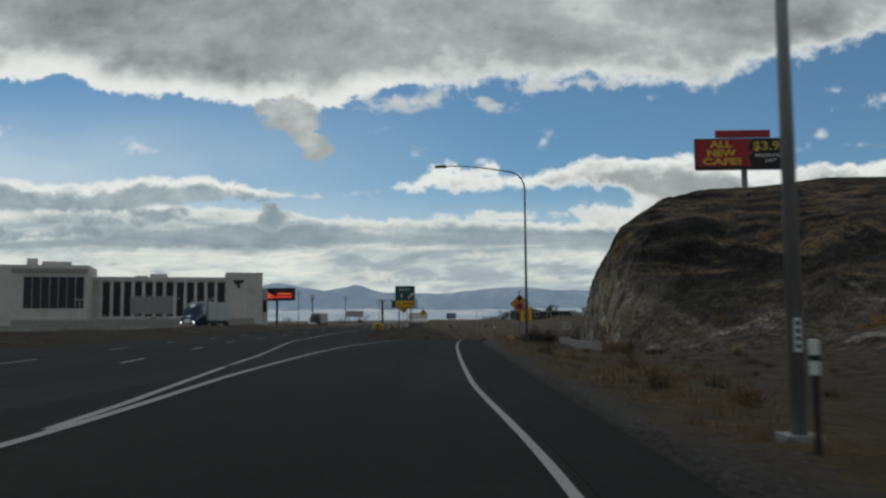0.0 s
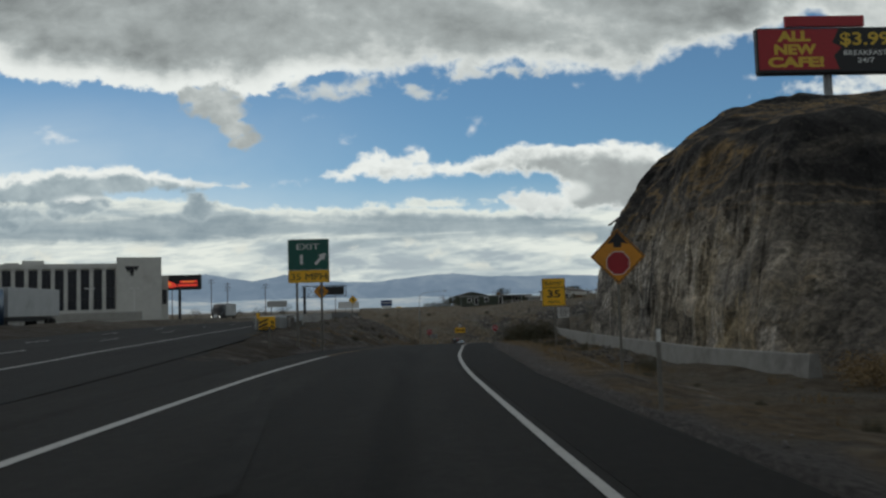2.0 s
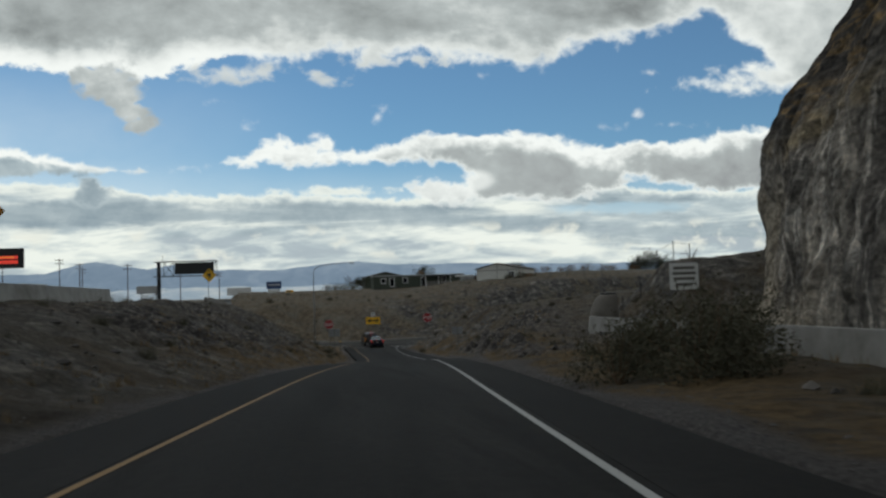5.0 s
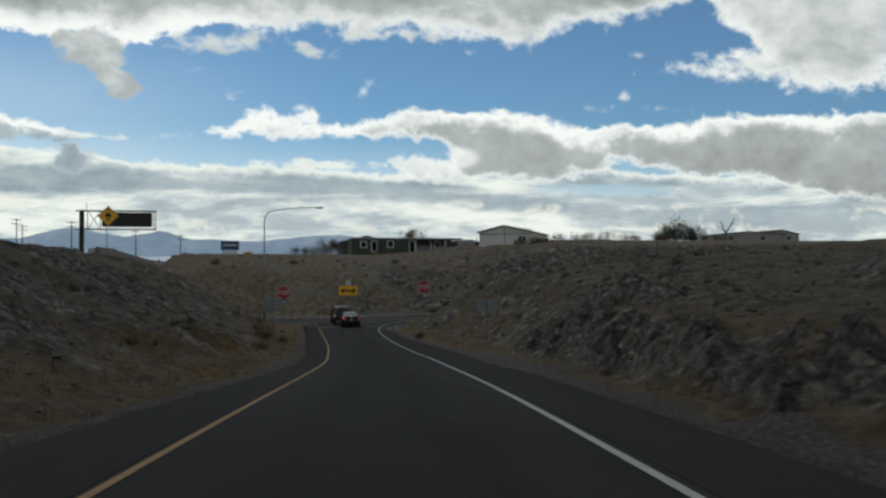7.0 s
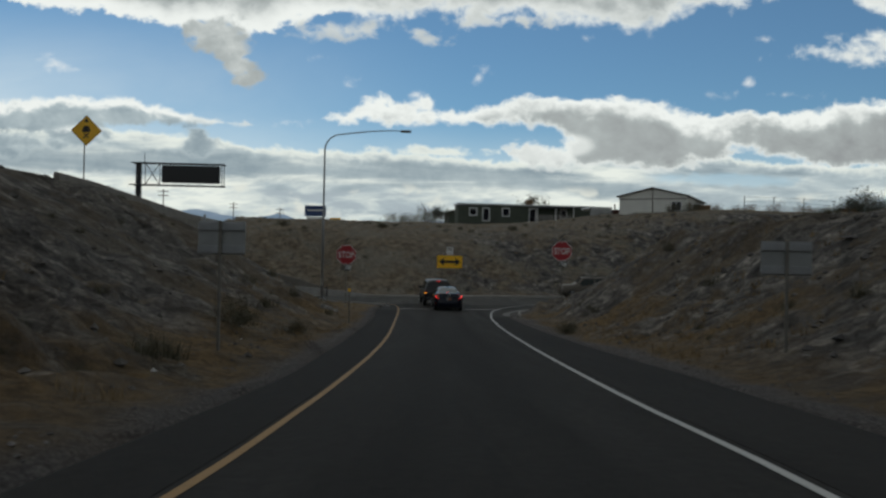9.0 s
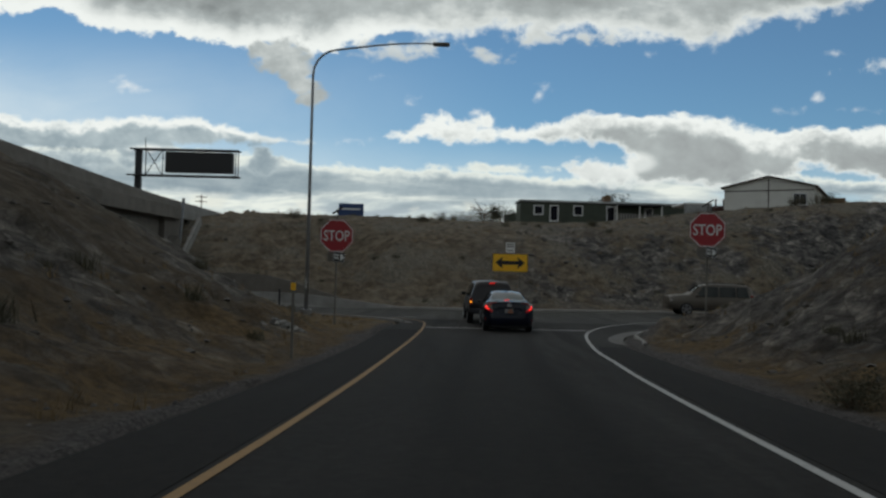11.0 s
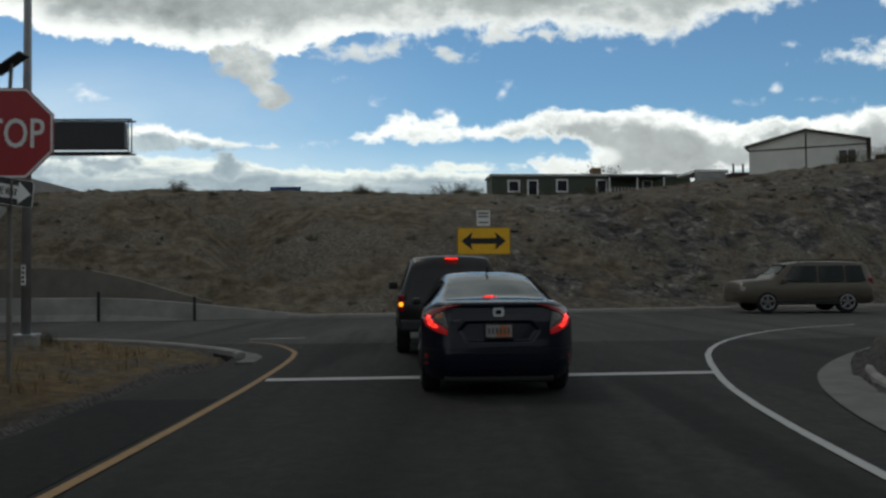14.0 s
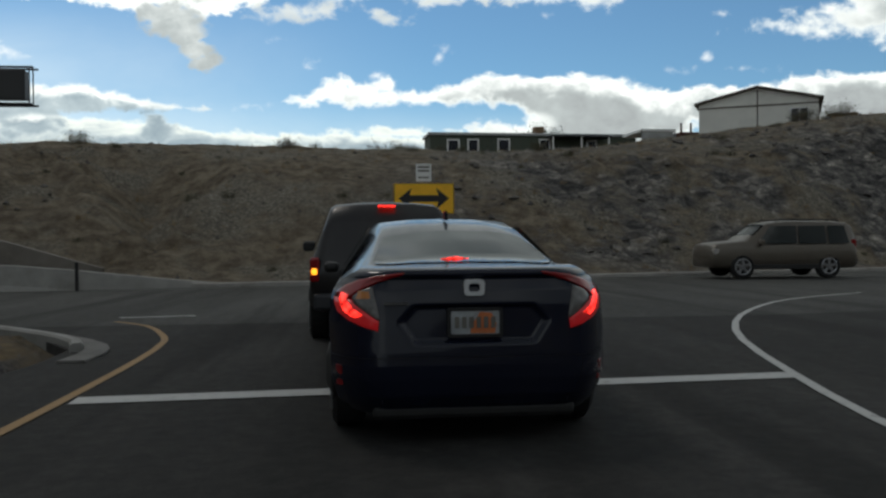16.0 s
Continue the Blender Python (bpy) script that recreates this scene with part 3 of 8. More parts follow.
def part(name, bm, mat, parent, label="", smooth=False, m=None):
    me = bm if isinstance(bm, bpy.types.Mesh) else finish(bm, name, mat, smooth)
    ob = new(name, me)
    if parent is not None:
        ob.parent = parent
    if m is not None:
        ob.matrix_basis = m
    return tagged(ob, label)


def thing(name, m, label, category, group="", kind=""):
    ob = new(name)
    ob.empty_display_size = 0.2
    ob.matrix_basis = m
    return tagged(ob, label, category, group, kind)


def add_box(bm, lo, hi, bevel=0.0, m=None):
    r = bmesh.ops.create_cube(bm, size=1.0)
    vs = r["verts"]
    for v in vs:
        v.co = Vector(((lo[i] + hi[i]) / 2 + v.co[i] * (hi[i] - lo[i])) for i in range(3))
    if m is not None:
        bmesh.ops.transform(bm, matrix=m, verts=vs)
    if bevel:
        es = list({e for v in vs for e in v.link_edges})
        bmesh.ops.bevel(bm, geom=es, offset=bevel, segments=2, affect="EDGES", profile=0.5)
    return bm


def box(lo, hi, bevel=0.0, m=None):
    return add_box(bmesh.new(), lo, hi, bevel, m)


def add_tube(bm, a, b, r1, r2=None, n=12, caps=True):
    a, b = Vector(a), Vector(b)
    r2 = r1 if r2 is None else r2
    d = b - a
    q = d.to_track_quat("Z", "Y").to_matrix().to_4x4()
    bmesh.ops.create_cone(bm, cap_ends=caps, segments=n, radius1=r1, radius2=r2, depth=d.length, matrix=Matrix.Translation((a + b) / 2) @ q)
    return bm


def tube(a, b, r1, r2=None, n=12):
    return add_tube(bmesh.new(), a, b, r1, r2, n)


def sweep(pts, radii, n=10):
    """A round bar along a line of points."""
    bm = bmesh.new()
    pts = [Vector(p) for p in pts]
    rings = []
    for i, p in enumerate(pts):
        d = (pts[min(i + 1, len(pts) - 1)] - pts[max(i - 1, 0)]).normalized()
        s = d.cross(Vector((0, 1, 0)) if abs(d.y) < 0.9 else Vector((1, 0, 0))).normalized()
        t = d.cross(s)
        rings.append([bm.verts.new(p + radii[i] * (math.cos(k * 2 * math.pi / n) * s + math.sin(k * 2 * math.pi / n) * t)) for k in range(n)])
    for r0, r1 in zip(rings, rings[1:]):
        for k in range(n):
            bm.faces.new((r0[k], r0[(k + 1) % n], r1[(k + 1) % n], r1[k]))
    bm.faces.new(rings[0])
    bm.faces.new(rings[-1])
    return bm


def poly(pts, thick, y0=0.0):
    """A plate in the x-z plane, its face at y0 towards -y, its back thick behind."""
    bm = bmesh.new()
    f = [bm.verts.new((x, y0, z)) for x, z in pts]
    k = [bm.verts.new((x, y0 + thick, z)) for x, z in pts]
    bm.faces.new(f)
    bm.faces.new(k[::-1])
    n = len(pts)
    for i in range(n):
        bm.faces.new((f[i], k[i], k[(i + 1) % n], f[(i + 1) % n]))
    return bm


def rounded(w, h, r, cx=0.0, cz=0.0, seg=4):
    out = []
    for sx_, sz_, a0 in ((1, 1, 0), (-1, 1, 90), (-1, -1, 180), (1, -1, 270)):
        for k in range(seg + 1):
            a = radians(a0 + 90 * k / seg)
            out.append((cx + sx_ * (w / 2 - r) + r * math.cos(a), cz + sz_ * (h / 2 - r) + r * math.sin(a)))
    return out


def ngon(n, r, cx=0.0, cz=0.0, a0=0.0):
    return [(cx + r * math.cos(radians(a0 + 360 * k / n)), cz + r * math.sin(radians(a0 + 360 * k / n))) for k in range(n)]


def frame_ring(outer, inner, thick, y0):
    bm = bmesh.new()
    n = len(outer)
    vs = [[bm.verts.new((x, y, z)) for x, z in ring] for ring, y in ((outer, y0), (inner, y0), (outer, y0 + thick), (inner, y0 + thick))]
    for i in range(n):
        j = (i + 1) % n
        bm.faces.new((vs[0][i], vs[0][j], vs[1][j], vs[1][i]))
        bm.faces.new((vs[0][j], vs[0][i], vs[2][i], vs[2][j]))
        bm.faces.new((vs[1][i], vs[1][j], vs[3][j], vs[3][i]))
    return bm


def lettering(body, height, width, cx, cz, y0, mat, bold=0.0):
    """Raised letters on a plate that faces -y, fitted to a width and a capital height."""
    cu = bpy.data.curves.new("lettering", "FONT")
    cu.body, cu.align_x, cu.align_y, cu.extrude, cu.offset = body, "CENTER", "CENTER", 0.004, bold
    cu.resolution_u = 3
    ob = bpy.data.objects.new("lettering", cu)
    scene.collection.objects.link(ob)
    me = bpy.data.meshes.new_from_object(ob.evaluated_get(bpy.context.evaluated_depsgraph_get()))
    bpy.data.objects.remove(ob)
    bpy.data.curves.remove(cu)
    co = np.empty(len(me.vertices) * 3)
    me.vertices.foreach_get("co", co)
    co = co.reshape(-1, 3)
    lo, hi = co.min(0), co.max(0)
    kx, kz = width / (hi[0] - lo[0]), height / (hi[1] - lo[1])
    out = np.stack([cx + (co[:, 0] - (lo[0] + hi[0]) / 2) * kx, y0 - (co[:, 2] - lo[2]) * 0.9, cz + (co[:, 1] - (lo[1] + hi[1]) / 2) * kz], 1)
    me.vertices.foreach_set("co", out.ravel())
    me.materials.clear()
    me.materials.append(mat)
    me.update()
    return me


def hash01(ix, iy, seed):
    h = np.sin(ix * 127.1 + iy * 311.7 + seed * 74.7) * 43758.5453
    return h - np.floor(h)


def vnoise(x, y, seed=0):
    ix, iy = np.floor(x), np.floor(y)
    fx, fy = x - ix, y - iy
    fx, fy = fx * fx * (3 - 2 * fx), fy * fy * (3 - 2 * fy)
    a, b = hash01(ix, iy, seed), hash01(ix + 1, iy, seed)
    c, d = hash01(ix, iy + 1, seed), hash01(ix + 1, iy + 1, seed)
    return (a + (b - a) * fx) * (1 - fy) + (c + (d - c) * fx) * fy - 0.5


def fbm(x, y, octaves=4, seed=0):
    s, a = 0.0, 1.0
    for k in range(octaves):
        s = s + a * vnoise(x * 2 ** k + 17.3 * k, y * 2 ** k - 9.1 * k, seed + k)
        a *= 0.5
    return s


def sm(lo, hi, x):
    t = np.clip((x - lo) / (hi - lo), 0, 1)
    return t * t * (3 - 2 * t)


def line(*pairs):
    a = np.array(pairs, dtype=float)
    return lambda y: np.interp(y, a[:, 0], a[:, 1])


# ---- the plan: the ramp runs down along +y to a stop line at y = 0 ----
ROAD_RAW = line((-400, 7.5), (-208, 7.52), (-186, 7.57), (-175, 7.48), (-165, 7.35), (-155.7, 7.22), (-145.8, 7.05), (-136, 6.76), (-120, 6.16), (-105, 5.55), (-90.6, 4.92),
              (-82.7, 4.43), (-74.8, 3.91), (-67.4, 3.36), (-60.3, 2.79), (-53.6, 2.26), (-47.4, 1.79), (-35, 1.12), (-23.6, 0.61), (-16.8, 0.37), (-9.8, 0.17), (0, 0.0), (30, -0.42), (60, -0.42))


def ROAD_Z(y):
    """The ramp's height, with its grade changes eased."""
    return sum(ROAD_RAW(np.asarray(y, float) + o) for o in (-6, -4, -2, 0, 2, 4, 6)) / 7


WHITE_X = line((-400, -8.2), (-220, -9.5), (-206, -10.1), (-196, -10.6), (-180, -10.95), (-163, -11.0), (-153, -10.7), (-140, -9.8), (-120, -8.2), (-104, -6.6), (-85, -4.4),
               (-77, -3.5), (-62, -1.6), (-54, -0.8), (-41, 0.2), (-31, 0.6), (-17, 1.3), (-8, 1.95), (-1.7, 2.75))
YELLOW_X = line((-400, -14.9), (-215, -15.1), (-205, -15.3), (-195, -15.7), (-175, -16.2), (-158, -15.7), (-148, -15.3), (-138, -14.6), (-125, -13.4), (-104, -11.2), (-83, -8.6),
                (-76, -7.7), (-61, -6.0), (-48, -4.6), (-42, -4.1), (-30, -3.6), (-15, -3.35), (0, -3.1), (2.4, -3.1))
RIGHT_X = line((-400, -6.8), (-220, -8.4), (-200, -9.1), (-178, -9.7), (-158, -9.6), (-140, -8.5), (-128, -7.2), (-110, -5.7), (-85, -3.1), (-72, -1.4), (-60.7, 0.2), (-51, 1.1),
               (-45, 1.9), (-38, 2.3), (-30, 2.4), (-9, 2.8), (-6, 3.0), (-4.5, 3.3), (-2, 4.1), (0, 4.7), (3, 6.7), (6, 9.8), (9, 15), (10, 19))
LEFT_X = line((-400, -16.5), (-205, -16.8), (-160, -17.5), (-133, -16.4), (-124, -15.4), (-104, -12.9), (-81, -10.0), (-73, -9.1), (-60, -7.2), (-48, -5.8), (-39, -5.1), (-19, -4.6),
              (-9, -4.4), (0, -4.5), (2.2, -4.2), (3.5, -4.3), (5, -5.2), (6.5, -6.8), (8, -9.5), (9, -14), (10, -20))
FWY_Z = line((-400, 7.49), (-175, 7.48), (-150, 7.42), (-120, 7.5), (-100, 7.55), (-60, 7.4), (0, 6.8), (25, 6.1), (60, 5.9), (150, 6.2), (600, 7.0))
FWY_LINE = line((-400, -15.1), (-209.5, -15.15), (-207.7, -15.37), (-197.4, -16.74), (-182, -19.05), (-166.6, -21.4), (-145, -23.2), (-121, -24.0), (-96, -24.5), (-40, -25.0), (0, -25.2), (60, -26.6), (140, -29), (600, -50))
FWY_EDGE = line((-400, -17.5), (-205, -17.6), (-160, -18.4), (-135, -19.6), (-121, -20.4), (-96, -21.4), (-40, -22.2), (0, -22.3), (60, -23.8), (140, -26), (600, -47))
STREET_FAR = line((-90, 15.0), (-25, 17.2), (-8, 19.3), (-2.5, 20.4), (2, 22.0), (4.5, 23.1), (8, 24), (20, 27), (30, 31), (80, 47))
STREET_MEAN = line((-90, 15.0), (-25, 17.2), (-8, 19.2), (0, 20.3), (8, 21.4), (20, 22.8), (80, 27))
STREET_NEAR = line((-70, 12), (-20, 10), (-9.5, 8.0), (-6, 6.8), (6, 6.8), (9.5, 7.4), (14, 9.2), (18, 10.2), (70, 24))
BERM_Z = line((-300, 7.2), (-200, 7.1), (-170, 6.7), (-150, 6.0), (-128, 5.8), (-95, 5.3), (-75, 4.9), (-60, 4.6))


def ground_height(x, y):
    zr, xr, xl = ROAD_Z(y), RIGHT_X(y), LEFT_X(y)
    r = x - xr
    # right of the ramp: a low swale along the rock, farther on a cut bank
    swale = zr - 0.03 + (BERM_Z(y) - zr) * sm(0.6, 5.5, r)
    top = np.interp(y, [-85, -60, -35, -10, 5], [6.0, 5.6, 5.6, 5.2, 3.0])
    bank = zr - 0.03 + (top - zr) * sm(1.0, 11.0, r) * 0.95 + np.clip((r - 10) * 0.07, 0, 3.5)
    bank = bank + 0.5 * np.exp(-((y + 47) / 9.0) ** 2) * sm(4, 11, r) + 3.6 * np.exp(-((y + 63) / 6.5) ** 2) * sm(11, 15.5, r)
    cut = sm(-90, -76, y) * (1 - sm(-56, -44, y))
    crag = zr - 0.03 + (np.maximum(top - 0.6, BERM_Z(y)) - zr) * (0.05 * sm(0.3, 1.4, r) + 0.60 * sm(1.4, 3.1, r) + 0.35 * sm(2.8, 11.0, r)) + np.clip((r - 10) * 0.07, 0, 3.5)
    crag = crag + 3.6 * np.exp(-((y + 63) / 6.5) ** 2) * sm(11, 15.5, r)
    bank = bank + (crag - bank) * cut
    right = swale + (bank - swale) * sm(-86, -74, y)
    right = right - 0.75 * np.exp(-((x - 7.2) / 2.6) ** 2 - ((y + 71.5) / 5.0) ** 2)
    # the bank falls to the cross street
    right = right + (ROAD_Z(y) + 0.06 - right) * sm(-16, 5.5, y - 0.12 * np.clip(x - 4, 0, 60))
    # the island behind the corner curb rises away from the road
    right = right + 1.0 * sm(4.7, 8.6, x) * sm(-17, -7, y) * (1 - sm(-1.0, 6.0, y - 0.3 * np.clip(x - 8, 0, 20)))
    # left of the ramp: a bank up to the freeway
    xf = FWY_EDGE(y)
    lr = (xl - x) / np.maximum(xl - xf, 0.5)
    left = zr - 0.03 + (FWY_Z(y) - 0.04 - zr) * sm(0.07, 1.0, lr) ** 0.8
    under = sm(-5.0, 6.5, y + 0.12 * (x + 9)) * (1 - sm(24.5, 33, y))
    left = left + (ROAD_Z(np.minimum(y, 30.0)) + 0.05 - left) * under
    z = np.where(r > 0, right, np.where(x < xl, left, zr - 0.12))
    # beyond the cross street: a long embankment, higher to the right
    yf = STREET_FAR(x)
    e0 = y - yf
    e0 = e0 + (y - STREET_MEAN(x) - e0) * sm(0, 12, e0)
    prof = np.interp(e0, [-1, 0.6, 3.5, 9, 15, 20, 26, 38, 55, 75, 200, 700], [-0.65, -0.52, 0.1, 2.6, 5.0, 6.1, 6.7, 7.5, 8.3, 8.6, 8.0, 6.8])
    # a washed-out gully, a funnel that narrows to its foot
    gw = np.clip(0.2 + 0.36 * (e0 - 4.2), 0, 5.0)
    gx = np.abs(x + 8.3 + 0.22 * (e0 - 4.2) + 0.25 * np.sin(e0 * 0.9))
    prof = prof - 0.72 * np.maximum(gw - gx, 0) * sm(4.0, 6.5, e0) * (1 - sm(11, 20, e0))
    rise = 3.0 * sm(8, 40, x) * sm(4, 24, e0) * (1 - sm(60, 160, e0))
    prof = prof + rise
    over = np.where(x < FWY_EDGE(y), np.where(y > 27, FWY_Z(y) - 0.05, prof), prof)
    z = np.where(y > yf, np.where((x < FWY_EDGE(y)) & (y < 33), np.minimum(prof, FWY_Z(y) - 1.2), over), z)
    # median and the far carriageway
    med = FWY_EDGE(y) - 16.0
    z = np.where(x < med, FWY_Z(y) - 0.15 + 0.75 * np.exp(-((x - med + 6) / 3.5) ** 2), z)
    z = np.where(x < -75, FWY_Z(y) + 0.6 * sm(-75, -100, x), z)
    return z


def road_mask(x, y):
    """1 on pavement."""
    on = (x > LEFT_X(y) - 0.2) & (x < RIGHT_X(y) + 0.1) & (y < 10)
    st = (y > np.maximum(STREET_NEAR(x), 7.2) - 0.1) & (y < STREET_FAR(x) + 0.1)
    fw = (x < FWY_EDGE(y) - 0.5) & (x > FWY_EDGE(y) - 15.5) & ~((y > 2) & (y < 30))
    f2 = (x < -46) & (x > -64) & (y < 400)
    go = (x > FWY_EDGE(y) - 0.5) & (x < LEFT_X(y) + 0.5) & (y < -151)
    return on | st | fw | f2 | go


def spaced(parts):
    out = []
    for a, b, s in parts:
        out.extend(np.arange(a, b, s))
    return np.array(out)


gx = spaced([(-4500, -1500, 750), (-1500, -300, 150), (-300, -80, 12), (-80, -34, 2.0), (-34, -16, 0.55), (-16, 16, 0.32), (16, 30, 0.55), (30, 80, 2.2), (80, 300, 15), (300, 1500, 150), (1500, 4501, 750)])
gy = spaced([(-1500, -300, 200), (-300, -232, 6), (-232, -150, 0.9), (-150, -92, 0.65), (-92, -16, 0.36), (-16, 60, 0.6), (60, 120, 1.5), (120, 400, 12), (400, 1500, 100), (1500, 4900, 500)])
GX, GY = np.meshgrid(gx, gy)
GZ = ground_height(GX, GY)
near_road = road_mask(GX, GY)
rough = 1 - np.clip(sum(np.roll(near_road.astype(float), (i, j), (0, 1)) for i in (-1, 0, 1) for j in (-1, 0, 1)), 0, 1)
rough *= sm(400, 60, np.hypot(GX, GY + 60) - 120)
face_bank = sm(1.5, 6, GX - RIGHT_X(GY)) * sm(-88, -70, GY)
steep = np.clip(np.hypot(*np.gradient(GZ, gy, gx)) * 2.2, 0, 1)
GZ = GZ + rough * (0.30 * fbm(GX * 0.16, GY * 0.16, 3, 3) + 0.14 * fbm(GX * 0.8, GY * 0.8, 3, 8) + steep * 0.55 * np.abs(fbm(GX * 0.45, GY * 0.45, 4, 21)))
outcrop = np.clip(fbm(GX * 0.13, GY * 0.13, 3, 77) * 3.0 + 0.25, 0, 1) * steep * rough * ((GY > -80) & (GY < 70))
GZ = GZ + outcrop * (0.8 * np.abs(fbm(GX * 0.5 + GZ * 0.3, GY * 0.5, 4, 81)) + 0.16 * np.round(fbm(GX * 0.9, GY * 0.9, 2, 83) * 4)) - 0.1 * outcrop


def cells(x, y, seed):
    """A random level for each cell of a broken grid."""
    ix, iy = np.floor(x), np.floor(y)
    best, lev = np.full(x.shape, 9.0), np.zeros(x.shape)
    for i in (-1, 0, 1):
        for j in (-1, 0, 1):
            cx, cy = ix + i, iy + j
            d2 = (x - cx - hash01(cx, cy, seed)) ** 2 + (y - cy - hash01(cx, cy, seed + 1)) ** 2
            near = d2 < best
            best, lev = np.where(near, d2, best), np.where(near, hash01(cx, cy, seed + 2), lev)
    return lev - 0.5


crags = np.clip(sm(1.2, 2.2, GX - RIGHT_X(GY)) * sm(12, 5, GX - RIGHT_X(GY)) * sm(-90, -80, GY) * sm(-36, -50, GY) + 0.55 * sm(3.0, 5.0, LEFT_X(GY) - GX) * sm(-92, -80, GY) * sm(-25, -40, GY), 0, 1) * rough * steep
crags = crags * sm(-0.25, 0.25, fbm(GX * 0.09, GY * 0.09, 3, 87) + 0.2)
warp_x, warp_y = 0.5 * fbm(GX * 0.7, GY * 0.7, 3, 88), 0.5 * fbm(GX * 0.7, GY * 0.7, 3, 89)
GZ = GZ + crags * (0.95 * cells(GX * 0.65 + warp_x, GY * 0.55 + warp_y, 101) + 0.75 * cells(GX * 1.35 + warp_x, GY * 1.15 + warp_y, 107))
GZ = GZ - 0.22 * near_road
nyv, nxv = GX.shape
idx = np.arange(nxv * nyv).reshape(nyv, nxv)
quads = np.stack([idx[:-1, :-1], idx[:-1, 1:], idx[1:, 1:], idx[1:, :-1]], -1).reshape(-1, 4)
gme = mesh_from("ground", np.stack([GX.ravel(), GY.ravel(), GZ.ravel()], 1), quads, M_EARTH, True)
dl, dr = LEFT_X(GY) - GX, GX - RIGHT_X(GY)
grass = np.clip(np.exp(-((dr - 2.4) / 3.0) ** 2) + np.exp(-((dl - 2.2) / 2.6) ** 2) * sm(-96, -72, GY), 0, 1) * (GY < 12)
rocky = np.clip(steep * (0.9 * (GX > RIGHT_X(GY)) + 0.8 * (GX < LEFT_X(GY))) * (GY < 8) + steep * sm(-4, 8, GX) * (GY > 18) * 1.1 + 0.8 * crags, 0, 1) * (GY < 130)
# painted brightness by place: raised beyond the street and right of the ramp
soil_brightness = np.maximum(sm(-14, 14, GY + 0.2 * GX + 12 * fbm(GX * 0.1, GY * 0.1, 3, 91)), 0.5 * (GX > (LEFT_X(GY) + RIGHT_X(GY)) / 2) + 0.42 * (GX <= (LEFT_X(GY) + RIGHT_X(GY)) / 2) * sm(-112, -84, GY))
verge = np.clip(sm(1.05, 0.6, dr + 0.4 * fbm(GX * 0.8, GY * 0.5, 2, 95)) * (dr > -0.3) + sm(0.9, 0.5, dl + 0.4 * fbm(GX * 0.8, GY * 0.5, 2, 96)) * (dl > -0.3) * (GY > -138), 0, 1) * (GY < 2)
for nm, arr in (("grass", grass), ("rock", rocky), ("soil_brightness", soil_brightness), ("verge", verge), ("crag", np.clip(crags * 2.2, 0, 1))):
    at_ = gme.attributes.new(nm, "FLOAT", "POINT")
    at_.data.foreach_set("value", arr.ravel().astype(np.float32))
crag_quad = crags.ravel()[quads].mean(1) > 0.06
flags = np.ones(len(gme.polygons), dtype=bool)
flags[crag_quad] = False
gme.polygons.foreach_set("use_smooth", flags)
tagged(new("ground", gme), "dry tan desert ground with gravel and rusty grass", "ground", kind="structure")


def strip(name, ys, xa, xb, za, mat, label, lift=0.0, n=3, kind="structure", category="road"):
    """A sheet between two lines along y, lift above the given height, with a small depth at its rims."""
    vs, fs = [], []
    for y in ys:
        a, b = float(xa(y)), float(xb(y))
        vs.append((a, y, float(za(y)) + lift - 0.18))
        for k in range(n + 1):
            vs.append((a + (b - a) * k / n, y, float(za(y)) + lift))
        vs.append((b, y, float(za(y)) + lift - 0.18))
    w = n + 3
    for i in range(len(ys) - 1):
        for k in range(w - 1):
            fs.append((i * w + k, i * w + k + 1, (i + 1) * w + k + 1, (i + 1) * w + k))
    return tagged(new(name, mesh_from(name, vs, fs, mat)), label, category, kind=kind)


ys_ramp = np.concatenate([np.arange(-260, -10, 2.0), np.arange(-10, 10.1, 0.5)])
ramp_ob = strip("road", ys_ramp, LEFT_X, RIGHT_X, ROAD_Z, M_ROAD, "dark worn asphalt exit ramp sloping down", 0.0, 36)
rc = np.array([v.co for v in ramp_ob.data.vertices])
lane = (WHITE_X(rc[:, 1]) + YELLOW_X(rc[:, 1])) / 2 + 0.25 * fbm(rc[:, 1] * 0.02, rc[:, 1] * 0.0, 2, 66)
wear = sum(k_ * np.exp(-((rc[:, 0] - lane - o) / w_) ** 2) for o, w_, k_ in ((0.75, 0.26, 0.9), (-0.8, 0.3, 0.7), (0.0, 0.5, 0.35))) * np.clip(0.75 + 1.1 * fbm(rc[:, 0] * 0.15, rc[:, 1] * 0.05, 3, 67), 0, 1)
ramp_ob.data.attributes.new("wear", "FLOAT", "POINT").data.foreach_set("value", np.clip(wear, 0, 1).astype(np.float32))
strip("freeway_road", np.concatenate([np.arange(-400, 4.1, 4.0)]), lambda y: FWY_EDGE(y) - 15.0, FWY_EDGE, FWY_Z, M_FREEWAY,
      "grey worn asphalt freeway lanes", -0.02)
vs, fs = [], []
gore_y = np.arange(-260, -145.9, 2.0)
for y in gore_y:
    a, b = float(FWY_EDGE(y)) - 0.2, float(LEFT_X(y)) + 0.3
    k_ = float(sm(-152, -146, y))
    if a > b:
        b = a + 0.02
    b = b + (a - b) * k_ * 0.9
    for k in range(7):
        t = k / 6
        vs.append((a + (b - a) * t, y, (float(FWY_Z(y)) - 0.014) * (1 - t) + (float(ROAD_Z(y)) + (float(FWY_Z(y)) - float(ROAD_Z(y))) * k_ * 0.8 + 0.006) * t - (0.012 if k in (0, 6) else 0.0)))
